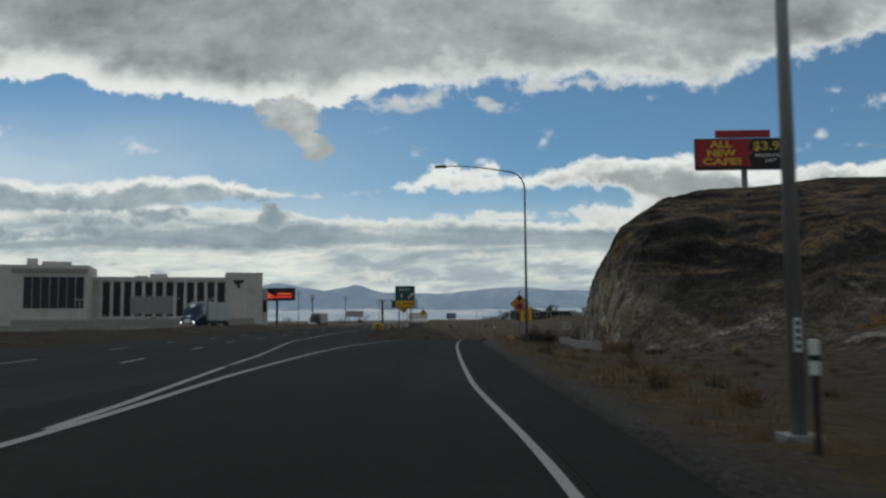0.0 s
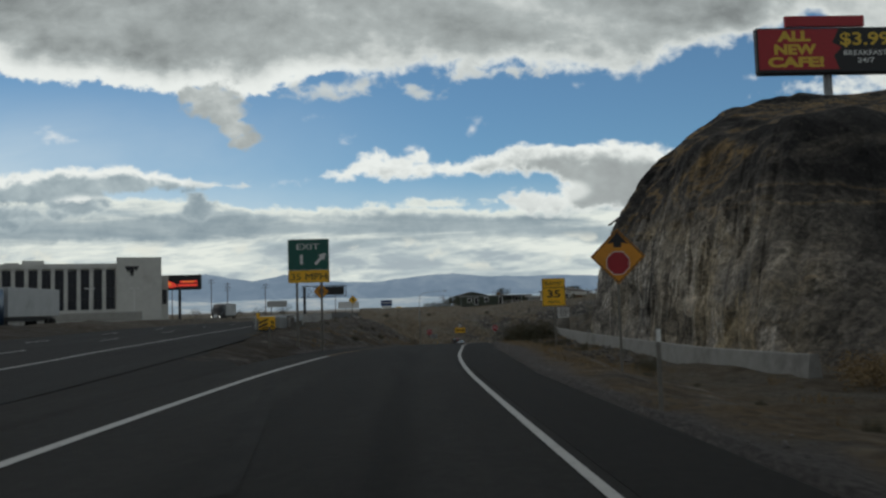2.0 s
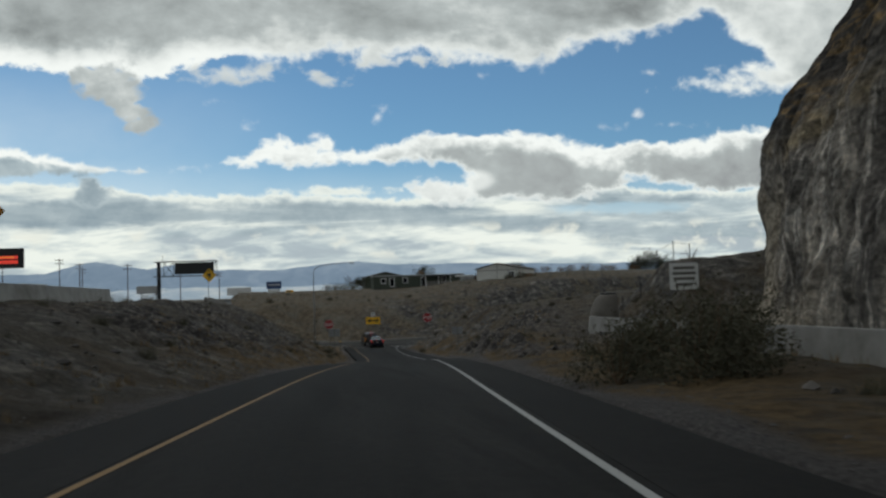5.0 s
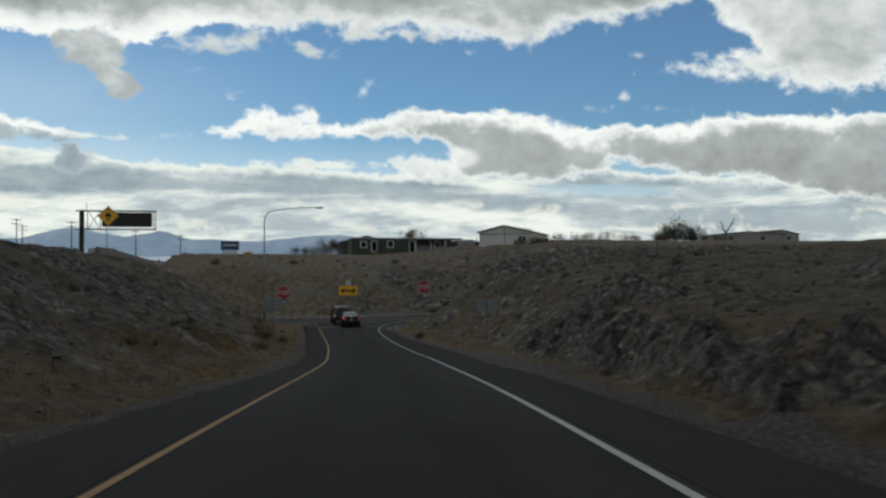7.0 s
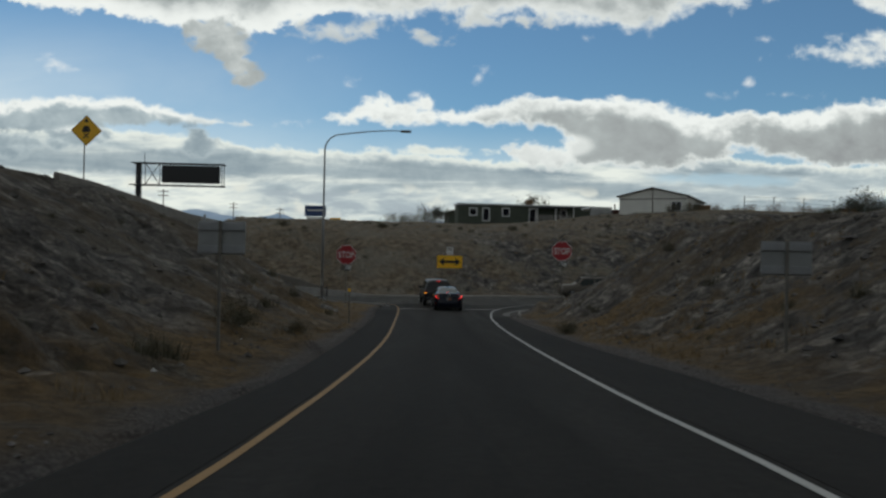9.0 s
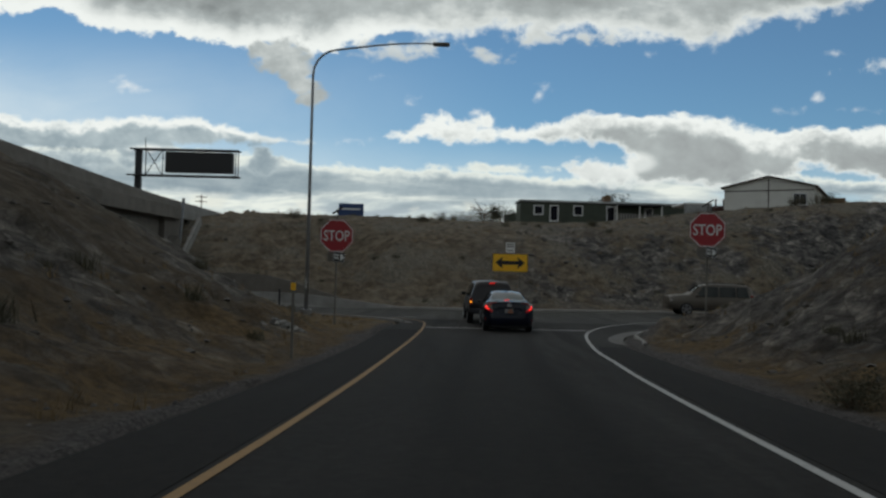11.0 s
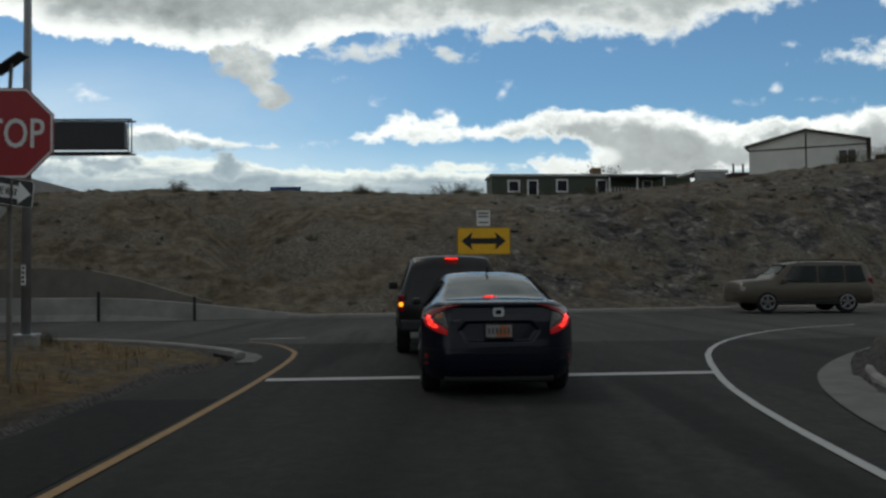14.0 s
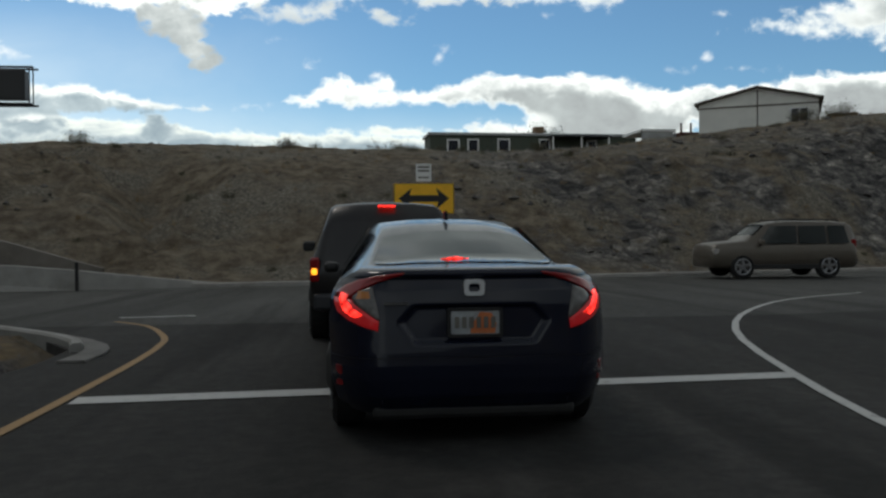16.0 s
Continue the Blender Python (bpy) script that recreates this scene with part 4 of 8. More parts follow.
for i in range(len(gore_y) - 1):
    for k in range(6):
        a = i * 7 + k
        fs.append((a, a + 1, a + 8, a + 7))
tagged(new("gore_road", mesh_from("gore_road", vs, fs, M_ROAD)), "dark asphalt gore between the freeway and the ramp", "road", kind="structure")
strip("freeway_road_beyond", np.arange(29.5, 300, 6.0), lambda y: FWY_EDGE(y) - 15.0, FWY_EDGE, FWY_Z, M_FREEWAY, "grey worn asphalt freeway beyond the bridge", -0.02)
strip("opposite_carriageway", np.arange(-300, 400, 8.0), lambda y: -64 + 0 * y, lambda y: -46 + 0 * y, FWY_Z, M_FREEWAY, "grey asphalt opposite carriageway beyond the median", 0.02)
vs, fs = [], []
xs_st = np.arange(-70, 71, 2.0)
for x in xs_st:
    y0_, y1_ = float(STREET_NEAR(x)), float(STREET_FAR(x))
    for k in range(7):
        y = y0_ + (y1_ - y0_) * k / 6
        vs.append((x, y, float(ROAD_Z(y)) + 0.004))
for i in range(len(xs_st) - 1):
    for k in range(6):
        a = i * 7 + k
        fs.append((a, a + 7, a + 8, a + 1))
tagged(new("cross_street_road", mesh_from("cross_street_road", vs, fs, M_STREET)), "dark asphalt cross street", "road", kind="structure")

# ---- rock hill beside the ramp ----
BASE = np.array([(110, -30, 7.5), (60, -48, 7.5), (34, -60, 7), (18, -69, 6.4), (12.0, -78, 5.9), (8.0, -87, 5.3), (5.9, -98, 5.2), (4.2, -112, 5.4), (3.2, -128, 5.6), (2.6, -141, 5.7),
                 (4.5, -150, 5.9), (11, -157, 6.4), (24, -163, 6.8), (44, -168, 7.0), (75, -172, 7.2), (120, -176, 7.2)])
CORE = np.array([(110, -70), (66, -80), (48, -88), (38, -92), (32, -94), (30, -95), (28, -97), (28, -100), (28, -102), (30, -103), (32, -104), (36, -104), (44, -104), (56, -104), (80, -104), (120, -104)])
RIM = np.array([26, 26.5, 27, 27.4, 27.5, 27.5, 27.5, 27.5, 27.5, 27.5, 27.5, 27.5, 27.5, 27.5, 27, 27])
STEEP = np.array([0, 0.1, 0.4, 0.85, 1, 1, 1, 1, 1, 0.8, 0.22, 0.08, 0.02, 0, 0, 0])
seg = np.concatenate([[0], np.cumsum(np.hypot(*np.diff(BASE[:, :2], axis=0).T))])
nu, nv = 720, 130
su_ = np.concatenate([np.linspace(seg[0], seg[3], 40)[:-1], np.linspace(seg[3], seg[12], 600)[:-1], np.linspace(seg[12], seg[-1], nu - 638)])
nu = len(su_)
bx, by, bz = (np.interp(su_, seg, BASE[:, i]) for i in range(3))
ux, uy = (np.interp(su_, seg, CORE[:, i]) for i in range(2))
kern = np.ones(17) / 17
for arr in (bx, by, ux, uy):
    arr[8:-8] = np.convolve(arr, kern, "valid")
stp = np.interp(su_, seg, STEEP)
vv = np.linspace(0, 1, nv)
co_ = np.interp(vv, [0, 0.2, 0.38, 0.46, 0.6, 0.75, 0.9, 1], [0, 0.6, 1.5, 2.55, 6.4, 12.2, 18.8, 25])
cz_ = np.interp(vv, [0, 0.2, 0.38, 0.46, 0.6, 0.75, 0.9, 1], [0, 0.22, 0.38, 0.47, 0.71, 0.90, 0.98, 1.0])
so_ = np.interp(vv, [0, 0.2, 0.4, 0.6, 0.8, 1], [0, 9, 21, 33, 45, 57])
sz_ = np.interp(vv, [0, 0.2, 0.4, 0.6, 0.8, 1], [0, 0.10, 0.36, 0.66, 0.90, 1.0])
U, V = np.meshgrid(np.arange(nu), np.arange(nv), indexing="ij")
SP = stp[U]
off = SP * co_[V] + (1 - SP) * so_[V]
zf = SP * cz_[V] + (1 - SP) * sz_[V]
dx, dy = ux - bx, uy - by
dl_ = np.hypot(dx, dy)
dx, dy = dx / dl_, dy / dl_
off = off * (1 - 0.15 * np.exp(-((by[U] + 87) / 13.0) ** 2))
off = np.minimum(off, dl_[U] * (0.9 + 0.1 * vv[V]))
TOPZ = np.interp(su_, seg, RIM)[U]
HX, HY = bx[U] + dx[U] * off, by[U] + dy[U] * off
HZ = bz[U] - 0.6 + (TOPZ - bz[U] + 0.6) * zf
# the brow slopes down towards the start of the ramp
brow = 16.3 + 0.13 * (HX - 5) + 0.185 * (HY + 141)
brow = brow + 1.7 * np.exp(-((HX - 20) / 8.0) ** 2 - ((HY + 102) / 12.0) ** 2) - 1.2 * np.exp(-((HX - 24) / 7.0) ** 2 - ((HY + 119) / 8.0) ** 2) - 1.0 * np.exp(-((HX - 9) / 5.0) ** 2 - ((HY + 122) / 9.0) ** 2) - 0.7 * sm(30, 38, HX)
HZ = brow - 1.2 * np.logaddexp(0, (brow - HZ) / 1.2)
S_ = su_[U]
flute = fbm(S_ * 0.35, HZ * 0.05, 4, 31) * 1.5 + fbm(S_ * 1.2, HZ * 0.15, 3, 37) * 0.5
lump = fbm(S_ * 0.12, HZ * 0.14, 5, 41) * 2.2 + np.abs(fbm(S_ * 0.4, HZ * 0.5, 4, 47)) * 0.9
amp = sm(0, 0.06, V / nv)
groove = -0.55 * np.exp(-(fbm(S_ * 0.7, HZ * 0.04, 3, 33) / 0.09) ** 2) * sm(0.02, 0.3, fbm(S_ * 0.09, HZ * 0.12, 3, 35) + 0.25)
levels = np.round(fbm(S_ * 0.55, HZ * 0.35, 3, 43) * 7) / 7
push = amp * (SP * (0.5 * flute + 0.42 * lump + 0.5 * groove + 0.55 * levels - 0.4) + (1 - SP) * (0.85 * (lump - 0.3) + 1.1 * levels))
HX, HY = HX - dx[U] * push, HY - dy[U] * push
HZ = HZ + amp * (0.45 * fbm(HX * 0.25, HY * 0.25, 4, 51) + (1 - SP * 0.7) * 0.7 * np.abs(fbm(HX * 0.09, HY * 0.35, 4, 57)))
cap = np.stack([ux, uy, np.minimum(TOPZ[:, 0], 16.3 + 0.13 * (ux - 5) + 0.185 * (uy + 141)) + 0.1], 1)
hv = np.concatenate([np.stack([HX.ravel(), HY.ravel(), HZ.ravel()], 1), cap])
ii = np.arange(nu * nv).reshape(nu, nv)
hf = np.stack([ii[:-1, :-1], ii[1:, :-1], ii[1:, 1:], ii[:-1, 1:]], -1).reshape(-1, 4)
last = np.stack([ii[:-1, -1], ii[1:, -1], nu * nv + 1 + np.arange(nu - 1), nu * nv + np.arange(nu - 1)], -1)
# the flat top between the two arms of the brow
tx = np.linspace(28.5, 118, 46)
north = np.interp(tx, [28, 30, 32, 38, 48, 66, 110, 120], [-97, -95, -94, -92, -88, -80, -70, -69]) + 1.5
top_pts = [(x, n_ + (-105.0 - n_) * j / 9, min(26.9, 15.9 + 0.13 * (x - 5) + 0.185 * (n_ + (-105.0 - n_) * j / 9 + 141)) + 0.5 * float(fbm(np.array(x * 0.15), np.array(j * 0.7), 3, 99))) for x, n_ in zip(tx, north) for j in range(10)]
t0 = len(hv)
hv = np.concatenate([hv, np.array(top_pts)])
tt = t0 + np.arange(46 * 10).reshape(46, 10)
tq = np.stack([tt[:-1, :-1], tt[:-1, 1:], tt[1:, 1:], tt[1:, :-1]], -1).reshape(-1, 4)
hme = mesh_from("rock_hill", hv, np.concatenate([hf, last, tq]), M_CLIFF, False)
face_w = np.concatenate([(SP ** 1.6 * sm(0.50, 0.32, V / nv + 0.12 * fbm(S_ * 0.06, HZ * 0.1, 3, 93))).ravel(), np.zeros(nu + 460)])
hme.attributes.new("face", "FLOAT", "POINT").data.foreach_set("value", face_w.astype(np.float32))
scree = np.concatenate([((1 - SP) * sm(0.42, 0.12, V / nv + 0.25 * fbm(S_ * 0.05, HZ * 0.1, 3, 97))).ravel(), np.zeros(nu + 460)])
hme.attributes.new("scree", "FLOAT", "POINT").data.foreach_set("value", scree.astype(np.float32))
hme.attributes.new("along", "FLOAT", "POINT").data.foreach_set("value", np.concatenate([S_.ravel(), su_, np.repeat(tx, 10)]).astype(np.float32))
tagged(new("rock_hill", hme), "steep grey limestone hill with a pale streaked cut face", "rock hill", kind="structure")

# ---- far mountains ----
# distance haze painted as a blue glow on the mountains and foothills
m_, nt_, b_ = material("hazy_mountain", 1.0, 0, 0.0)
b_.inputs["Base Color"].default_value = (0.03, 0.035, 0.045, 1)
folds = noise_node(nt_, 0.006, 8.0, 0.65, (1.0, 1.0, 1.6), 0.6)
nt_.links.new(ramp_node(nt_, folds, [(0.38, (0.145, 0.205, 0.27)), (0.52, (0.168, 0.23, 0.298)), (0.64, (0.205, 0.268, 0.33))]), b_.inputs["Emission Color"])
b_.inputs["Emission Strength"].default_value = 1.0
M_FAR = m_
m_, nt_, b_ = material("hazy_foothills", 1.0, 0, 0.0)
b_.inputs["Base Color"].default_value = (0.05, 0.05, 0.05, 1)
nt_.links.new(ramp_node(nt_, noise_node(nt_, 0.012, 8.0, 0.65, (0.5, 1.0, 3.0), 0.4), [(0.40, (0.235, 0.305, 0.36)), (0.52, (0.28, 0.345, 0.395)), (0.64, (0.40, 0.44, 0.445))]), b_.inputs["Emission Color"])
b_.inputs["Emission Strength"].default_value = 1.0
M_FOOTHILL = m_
RIDGE = line((-1.2, 0.03), (-0.7, 0.04), (-0.5, 0.03), (-0.35, 0.036), (-0.30, 0.037), (-0.27, 0.046), (-0.247, 0.051), (-0.22, 0.043), (-0.185, 0.038), (-0.145, 0.046), (-0.113, 0.035), (-0.026, 0.033), (0.028, 0.041),
             (0.061, 0.042), (0.114, 0.036), (0.2, 0.036), (0.4, 0.03), (0.8, 0.035), (1.3, 0.02))
us = np.linspace(-1.2, 1.3, 260)
vs, fs = [], []
for i, u in enumerate(us):
    h = 4300 * (float(RIDGE(u)) + 0.0022 * float(fbm(np.array(u * 45.0), np.array(0.5), 4, 5)))
    vs += [(4300 * u, 4300, -40), (4300 * u, 4330, 7 + h * 0.5), (4330 * u, 4450, 7 + h), (4500 * u, 4800, -40)]
    if i:
        for k in range(3):
            a = (i - 1) * 4 + k
            fs.append((a, a + 4, a + 5, a + 1))
vs2, fs2 = [], []
for i, u in enumerate(us):
    h = 3900 * (0.0165 + 0.010 * float(fbm(np.array(u * 7.0), np.array(3.5), 4, 9)) + 0.0016 * float(fbm(np.array(u * 60.0), np.array(0.5), 3, 15)))
    vs2 += [(3900 * u, 3900, -40), (3920 * u, 3930, 7 + h * 0.6), (3940 * u, 3990, 7 + h), (4000 * u, 4200, -40)]
    if i:
        for k in range(3):
            a = (i - 1) * 4 + k
            fs2.append((a, a + 4, a + 5, a + 1))
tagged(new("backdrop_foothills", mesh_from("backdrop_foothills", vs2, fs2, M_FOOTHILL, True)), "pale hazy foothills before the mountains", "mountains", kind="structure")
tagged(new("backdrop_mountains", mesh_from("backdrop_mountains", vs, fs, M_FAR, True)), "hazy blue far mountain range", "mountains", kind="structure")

# ---- road markings ----
def painted_line(name, pts, width, mat, label, height=None, lift=0.009):
    """A flat painted line along points (x, y)."""
    pts = [Vector(p) for p in pts]
    vs, fs = [], []
    for i, p in enumerate(pts):
        d = (pts[min(i + 1, len(pts) - 1)] - pts[max(i - 1, 0)]).normalized()
        s = Vector((d.y, -d.x)) * width / 2
        for q_ in (p - s, p + s):
            vs.append((q_.x, q_.y, float((height or ROAD_Z)(q_.y)) + lift))
        if i:
            fs.append((2 * i - 2, 2 * i - 1, 2 * i + 1, 2 * i))
    return tagged(new(name, mesh_from(name, vs, fs, mat)), label, "road marking", kind="structure")


def bez(p0, p1, p2, n=14):
    p0, p1, p2 = Vector(p0), Vector(p1), Vector(p2)
    return [((1 - t) ** 2 * p0 + 2 * t * (1 - t) * p1 + t * t * p2) for t in (k / n for k in range(n + 1))]


def spline(pts, step=1.0):
    """A smooth line through points (x, y)."""
    p = [Vector(q_) for q_ in pts]
    p = [2 * p[0] - p[1]] + p + [2 * p[-1] - p[-2]]
    out = []
    for i in range(1, len(p) - 2):
        a, b, c, d = p[i - 1:i + 3]
        n = max(2, int((c - b).length / step))
        m1 = (c - a) / max((c - a).length, 1e-6) * (c - b).length
        m2 = (d - b) / max((d - b).length, 1e-6) * (c - b).length
        for k in range(n):
            t = k / n
            out.append((2 * t ** 3 - 3 * t ** 2 + 1) * b + (t ** 3 - 2 * t ** 2 + t) * m1 + (3 * t ** 2 - 2 * t ** 3) * c + (t ** 3 - t ** 2) * m2)
    return out + [p[-2]]


def smooth_x(fn, y, w=5.0):
    return float(np.mean([fn(y + o) for o in np.linspace(-w, w, 7)]))


edge_pts = [(-8.9, -260), (-9.25, -230), (-9.66, -213), (-10.35, -202), (-10.92, -180), (-10.93, -159.5), (-10.59, -149.8), (-9.81, -139.8), (-8.71, -126.4), (-6.6, -105), (-4.39, -84.9), (-3.45, -77.1), (-1.6, -61.7), (-0.17, -47.7),
            (0.08, -42.2), (0.46, -34), (0.88, -25.5), (1.28, -17.4), (1.52, -13.7), (1.72, -10.2), (2.36, -4.3), (2.8, -1.6), (3.27, 0.35), (4.1, 3.2), (5.1, 5.6), (6.5, 8), (8.6, 10.6), (11.5, 12.6)]
ep_ = np.array([tuple(p) for p in spline(edge_pts)])
ys_sh = np.concatenate([np.arange(-260, -12, 2.0), np.arange(-12, -8.4, 0.5)])
strip("shoulder_road", ys_sh, lambda y: np.interp(y, ep_[:, 1], ep_[:, 0]) + 0.12, lambda y: RIGHT_X(y) - 0.03, ROAD_Z, M_SHOULDER, "darker asphalt shoulder beside the edge line", 0.005, 2)
painted_line("edge_line", [p + Vector((-0.045, 0)) for p in spline(edge_pts)], 0.10, M_WHITE_LINE, "white painted edge line curving into the cross street")
gore_pts = [(-14.9, -260), (-15.0, -225), (-15.08, -210), (-15.73, -199.2), (-16.1, -177.6), (-15.75, -157.8), (-15.27, -148.6), (-15.05, -144.6)]
painted_line("gore_line", spline(gore_pts), 0.17, M_WHITE_LINE, "white painted gore line")
yellow_pts = [(-15.05, -144.5), (-14.56, -138.5), (-13.44, -124.8), (-11.1, -104), (-8.63, -83.4), (-7.72, -76), (-6.03, -61), (-4.67, -47.9), (-4.40, -43.9), (-4.14, -39.6), (-3.84, -33.8), (-3.58, -27), (-3.42, -20), (-3.31, -13.5), (-3.15, -5), (-3.12, -1.3), (-3.14, 0.5), (-3.19, 2.5), (-3.34, 4.3),
              (-3.65, 5.4), (-4.13, 6.6), (-4.88, 7.55)]
yp_ = np.array([tuple(p) for p in spline(yellow_pts)])
strip("shoulder_road", np.arange(-140, -1.5, 2.0), lambda y: LEFT_X(y) + 0.03, lambda y: np.interp(y, yp_[:, 1], yp_[:, 0]) - 0.12, ROAD_Z, M_SHOULDER, "darker asphalt shoulder beside the yellow line", 0.005, 2)
painted_line("yellow_edge_line", spline(yellow_pts), 0.095, M_YELLOW_LINE, "yellow painted left edge line")


def gore_height(y):
    a, b = float(FWY_EDGE(y)) - 0.2, float(LEFT_X(y)) + 0.3
    t = min(max((smooth_x(FWY_LINE, y, 1.5) - a) / max(b - a, 0.05), 0.0), 1.0) if y < -150 else 0.0
    return (float(FWY_Z(y)) - 0.014) * (1 - t) + (float(ROAD_Z(y)) + 0.006) * t


painted_line("freeway_edge_line", [(smooth_x(FWY_LINE, y, 1.5), y) for y in np.arange(-209.5, 3, 3.0)], 0.15, M_WHITE_LINE, "white freeway edge line", gore_height, 0.007)
painted_line("stop_line", [(-3.04, -0.14), (0, 0.08), (3.2, 0.31)], 0.32, M_WHITE_LINE, "white painted stop line across the ramp")
painted_line("short_line", [(-5.0, 8.2), (-3.75, 8.45)], 0.14, M_WHITE_LINE, "short white line at the street corner", None, 0.02)
for off_ in (-3.7, -7.4):
    for k, y in enumerate(np.arange(-230, 0, 12.2)):
        painted_line("lane_dash", [(float(FWY_LINE(yy)) + off_, yy) for yy in (y, y + 1.5, y + 3.05)], 0.14, M_WHITE_LINE, "white lane dash on the freeway", FWY_Z, 0.012)


m_, nt_, b_ = material("rubber_streak", 0.85, 0, 0.12)
nt_.links.new(ramp_node(nt_, noise_node(nt_, 5.0, 6.0, 0.75, (1, 0.2, 1)), [(0.40, (0.010, 0.0098, 0.0096)), (0.62, (0.0195, 0.019, 0.0185))]), b_.inputs["Base Color"])
M_RUBBER = m_
for pts, w_ in (([(-16.3, -153.0), (-15.6, -155.4), (-15.05, -158.2), (-14.4, -163.1), (-13.95, -167.0), (-13.7, -169.4)], 0.24), ([(-16.6, -150.4), (-16.2, -152.2), (-16.0, -154.2)], 0.2), ([(-15.3, -155.0), (-14.95, -156.4), (-14.8, -158.0)], 0.14)):
    painted_line("tyre_mark", spline(pts, 0.5), w_, M_RUBBER, "dark rubber skid mark across the gore", None, 0.0078)

# ---- kerbs ----
def kerb(name, pts, width, h, mat, label, height=ROAD_Z, round_=0.03, category="curb", base=-0.2):
    """A raised stone along points (x, y); pts are its front rim."""
    pts = [Vector(p) for p in pts]
    prof = [(0, base), (0, h - round_), (round_, h), (width - round_, h), (width, h - round_), (width, base)]
    vs, fs = [], []
    n = len(prof)
    for i, p in enumerate(pts):
        d = (pts[min(i + 1, len(pts) - 1)] - pts[max(i - 1, 0)]).normalized()
        s = Vector((-d.y, d.x))
        for o, z in prof:
            q_ = p + s * o
            vs.append((q_.x, q_.y, float(height(p.y)) + z))
        if i:
            for k in range(n - 1):
                fs.append(((i - 1) * n + k, i * n + k, i * n + k + 1, (i - 1) * n + k + 1))
    fs.append(tuple(range(n)))
    fs.append(tuple(range((len(pts) - 1) * n, len(pts) * n))[::-1])
    return tagged(new(name, mesh_from(name, vs, fs, mat)), label, category, kind="structure")


far_pts = [(x, float(STREET_FAR(x)) - 0.05) for x in np.arange(-6, 71, 2.0)]
kerb("far_curb", far_pts, 0.25, 0.16, M_CURB, "pale concrete curb along the cross street")


def resample(pts, n):
    a = np.array([tuple(p) for p in pts], dtype=float)
    q_ = np.concatenate([[0], np.cumsum(np.hypot(*np.diff(a, axis=0).T))])
    t = np.linspace(0, q_[-1], n)
    return np.stack([np.interp(t, q_, a[:, i]) for i in range(2)], 1)


# the gutter is a sheet between its rim and the curb round the island's nose
rim_ = spline([(3.0, -7.6), (2.79, -7.3), (2.74, -6.3), (2.9, -4.95), (3.22, -3.5), (3.95, -1.25), (4.95, 0.8), (6.9, 3.6), (10, 6.9), (18, 10.6)], 0.4)
inner_ = spline([(3.04, -7.5), (3.02, -7.2), (3.18, -6.0), (3.48, -4.6), (3.95, -3.0), (4.75, -0.7), (5.6, 1.0), (7.3, 3.5), (10.3, 6.6), (18.2, 9.95)], 0.4)
curb_ = spline([(3.36, -7.9), (3.66, -6.2), (3.8, -5.0), (4.12, -3.0), (4.85, -0.7), (5.7, 0.95), (7.4, 3.4), (10.4, 6.5), (18.2, 9.85)], 0.4)
ra, ca = resample(rim_, 46), resample(inner_, 46)
vs, fs = [], []
for i in range(46):
    for k in range(4):
        p = ra[i] + (ca[i] - ra[i]) * (k / 3)
        vs.append((p[0], p[1], float(ROAD_Z(p[1])) + (0.014, 0.02, 0.03, 0.034)[k]))
    if i:
        for k in range(3):
            fs.append((4 * i - 4 + k, 4 * i - 3 + k, 4 * i + 1 + k, 4 * i + k))
tagged(new("corner_gutter", mesh_from("corner_gutter", vs, fs, M_GUTTER)), "pale concrete gutter round the corner", "gutter", kind="structure")
kerb("corner_curb", [tuple(p) for p in curb_][::-1], 0.13, 0.11, M_CONCRETE_DARK, "pale concrete corner curb")
left_corner = [tuple(p) for p in spline([(-4.4, -2.6), (-4.1, -0.6), (-3.9, 0.6), (-3.76, 1.6), (-3.7, 2.9), (-3.95, 3.9), (-4.8, 5.1), (-6.7, 6.9), (-9.45, 8.2), (-20, 10.2)], 0.5)]
kerb("corner_gutter", left_corner[9:], 0.3, 0.03, M_GUTTER, "pale concrete gutter round the corner", round_=0.01)
gut = [Vector(p) for p in left_corner[11:]]
kb = []
for i, p in enumerate(gut):
    d = (gut[min(i + 1, len(gut) - 1)] - gut[max(i - 1, 0)]).normalized()
    kb.append(p + Vector((-d.y, d.x)) * 0.29)
kerb("corner_curb", [tuple(p) for p in kb], 0.16, 0.11, M_CONCRETE_DARK, "pale concrete corner curb")


# ---- concrete barriers ----
def barrier(name, pts, heights, h, mat, label, w0=0.6, w1=0.18, category="barrier"):
    """A safety-shaped wall along points (x, y) with a foot height for each."""
    pts = [Vector(p) for p in pts]
    prof = [(-w0 / 2, -0.5), (-w0 / 2, 0.08), (-w1 / 2 - 0.07, 0.3), (-w1 / 2, h - 0.02), (-w1 / 2 + 0.02, h), (w1 / 2 - 0.02, h), (w1 / 2, h - 0.02), (w1 / 2 + 0.07, 0.3), (w0 / 2, 0.08), (w0 / 2, -0.5)]
    n = len(prof)
    vs, fs = [], []
    for i, p in enumerate(pts):
        d = (pts[min(i + 1, len(pts) - 1)] - pts[max(i - 1, 0)]).normalized()
        s = Vector((-d.y, d.x))
        for o, z in prof:
            q_ = p + s * o
            vs.append((q_.x, q_.y, heights[i] + z))
        if i:
            for k in range(n - 1):
                fs.append(((i - 1) * n + k, i * n + k, i * n + k + 1, (i - 1) * n + k + 1))
    fs += [tuple(range(n)), tuple(range((len(pts) - 1) * n, len(pts) * n))[::-1]]
    return tagged(new(name, mesh_from(name, vs, fs, mat)), label, category, kind="structure")


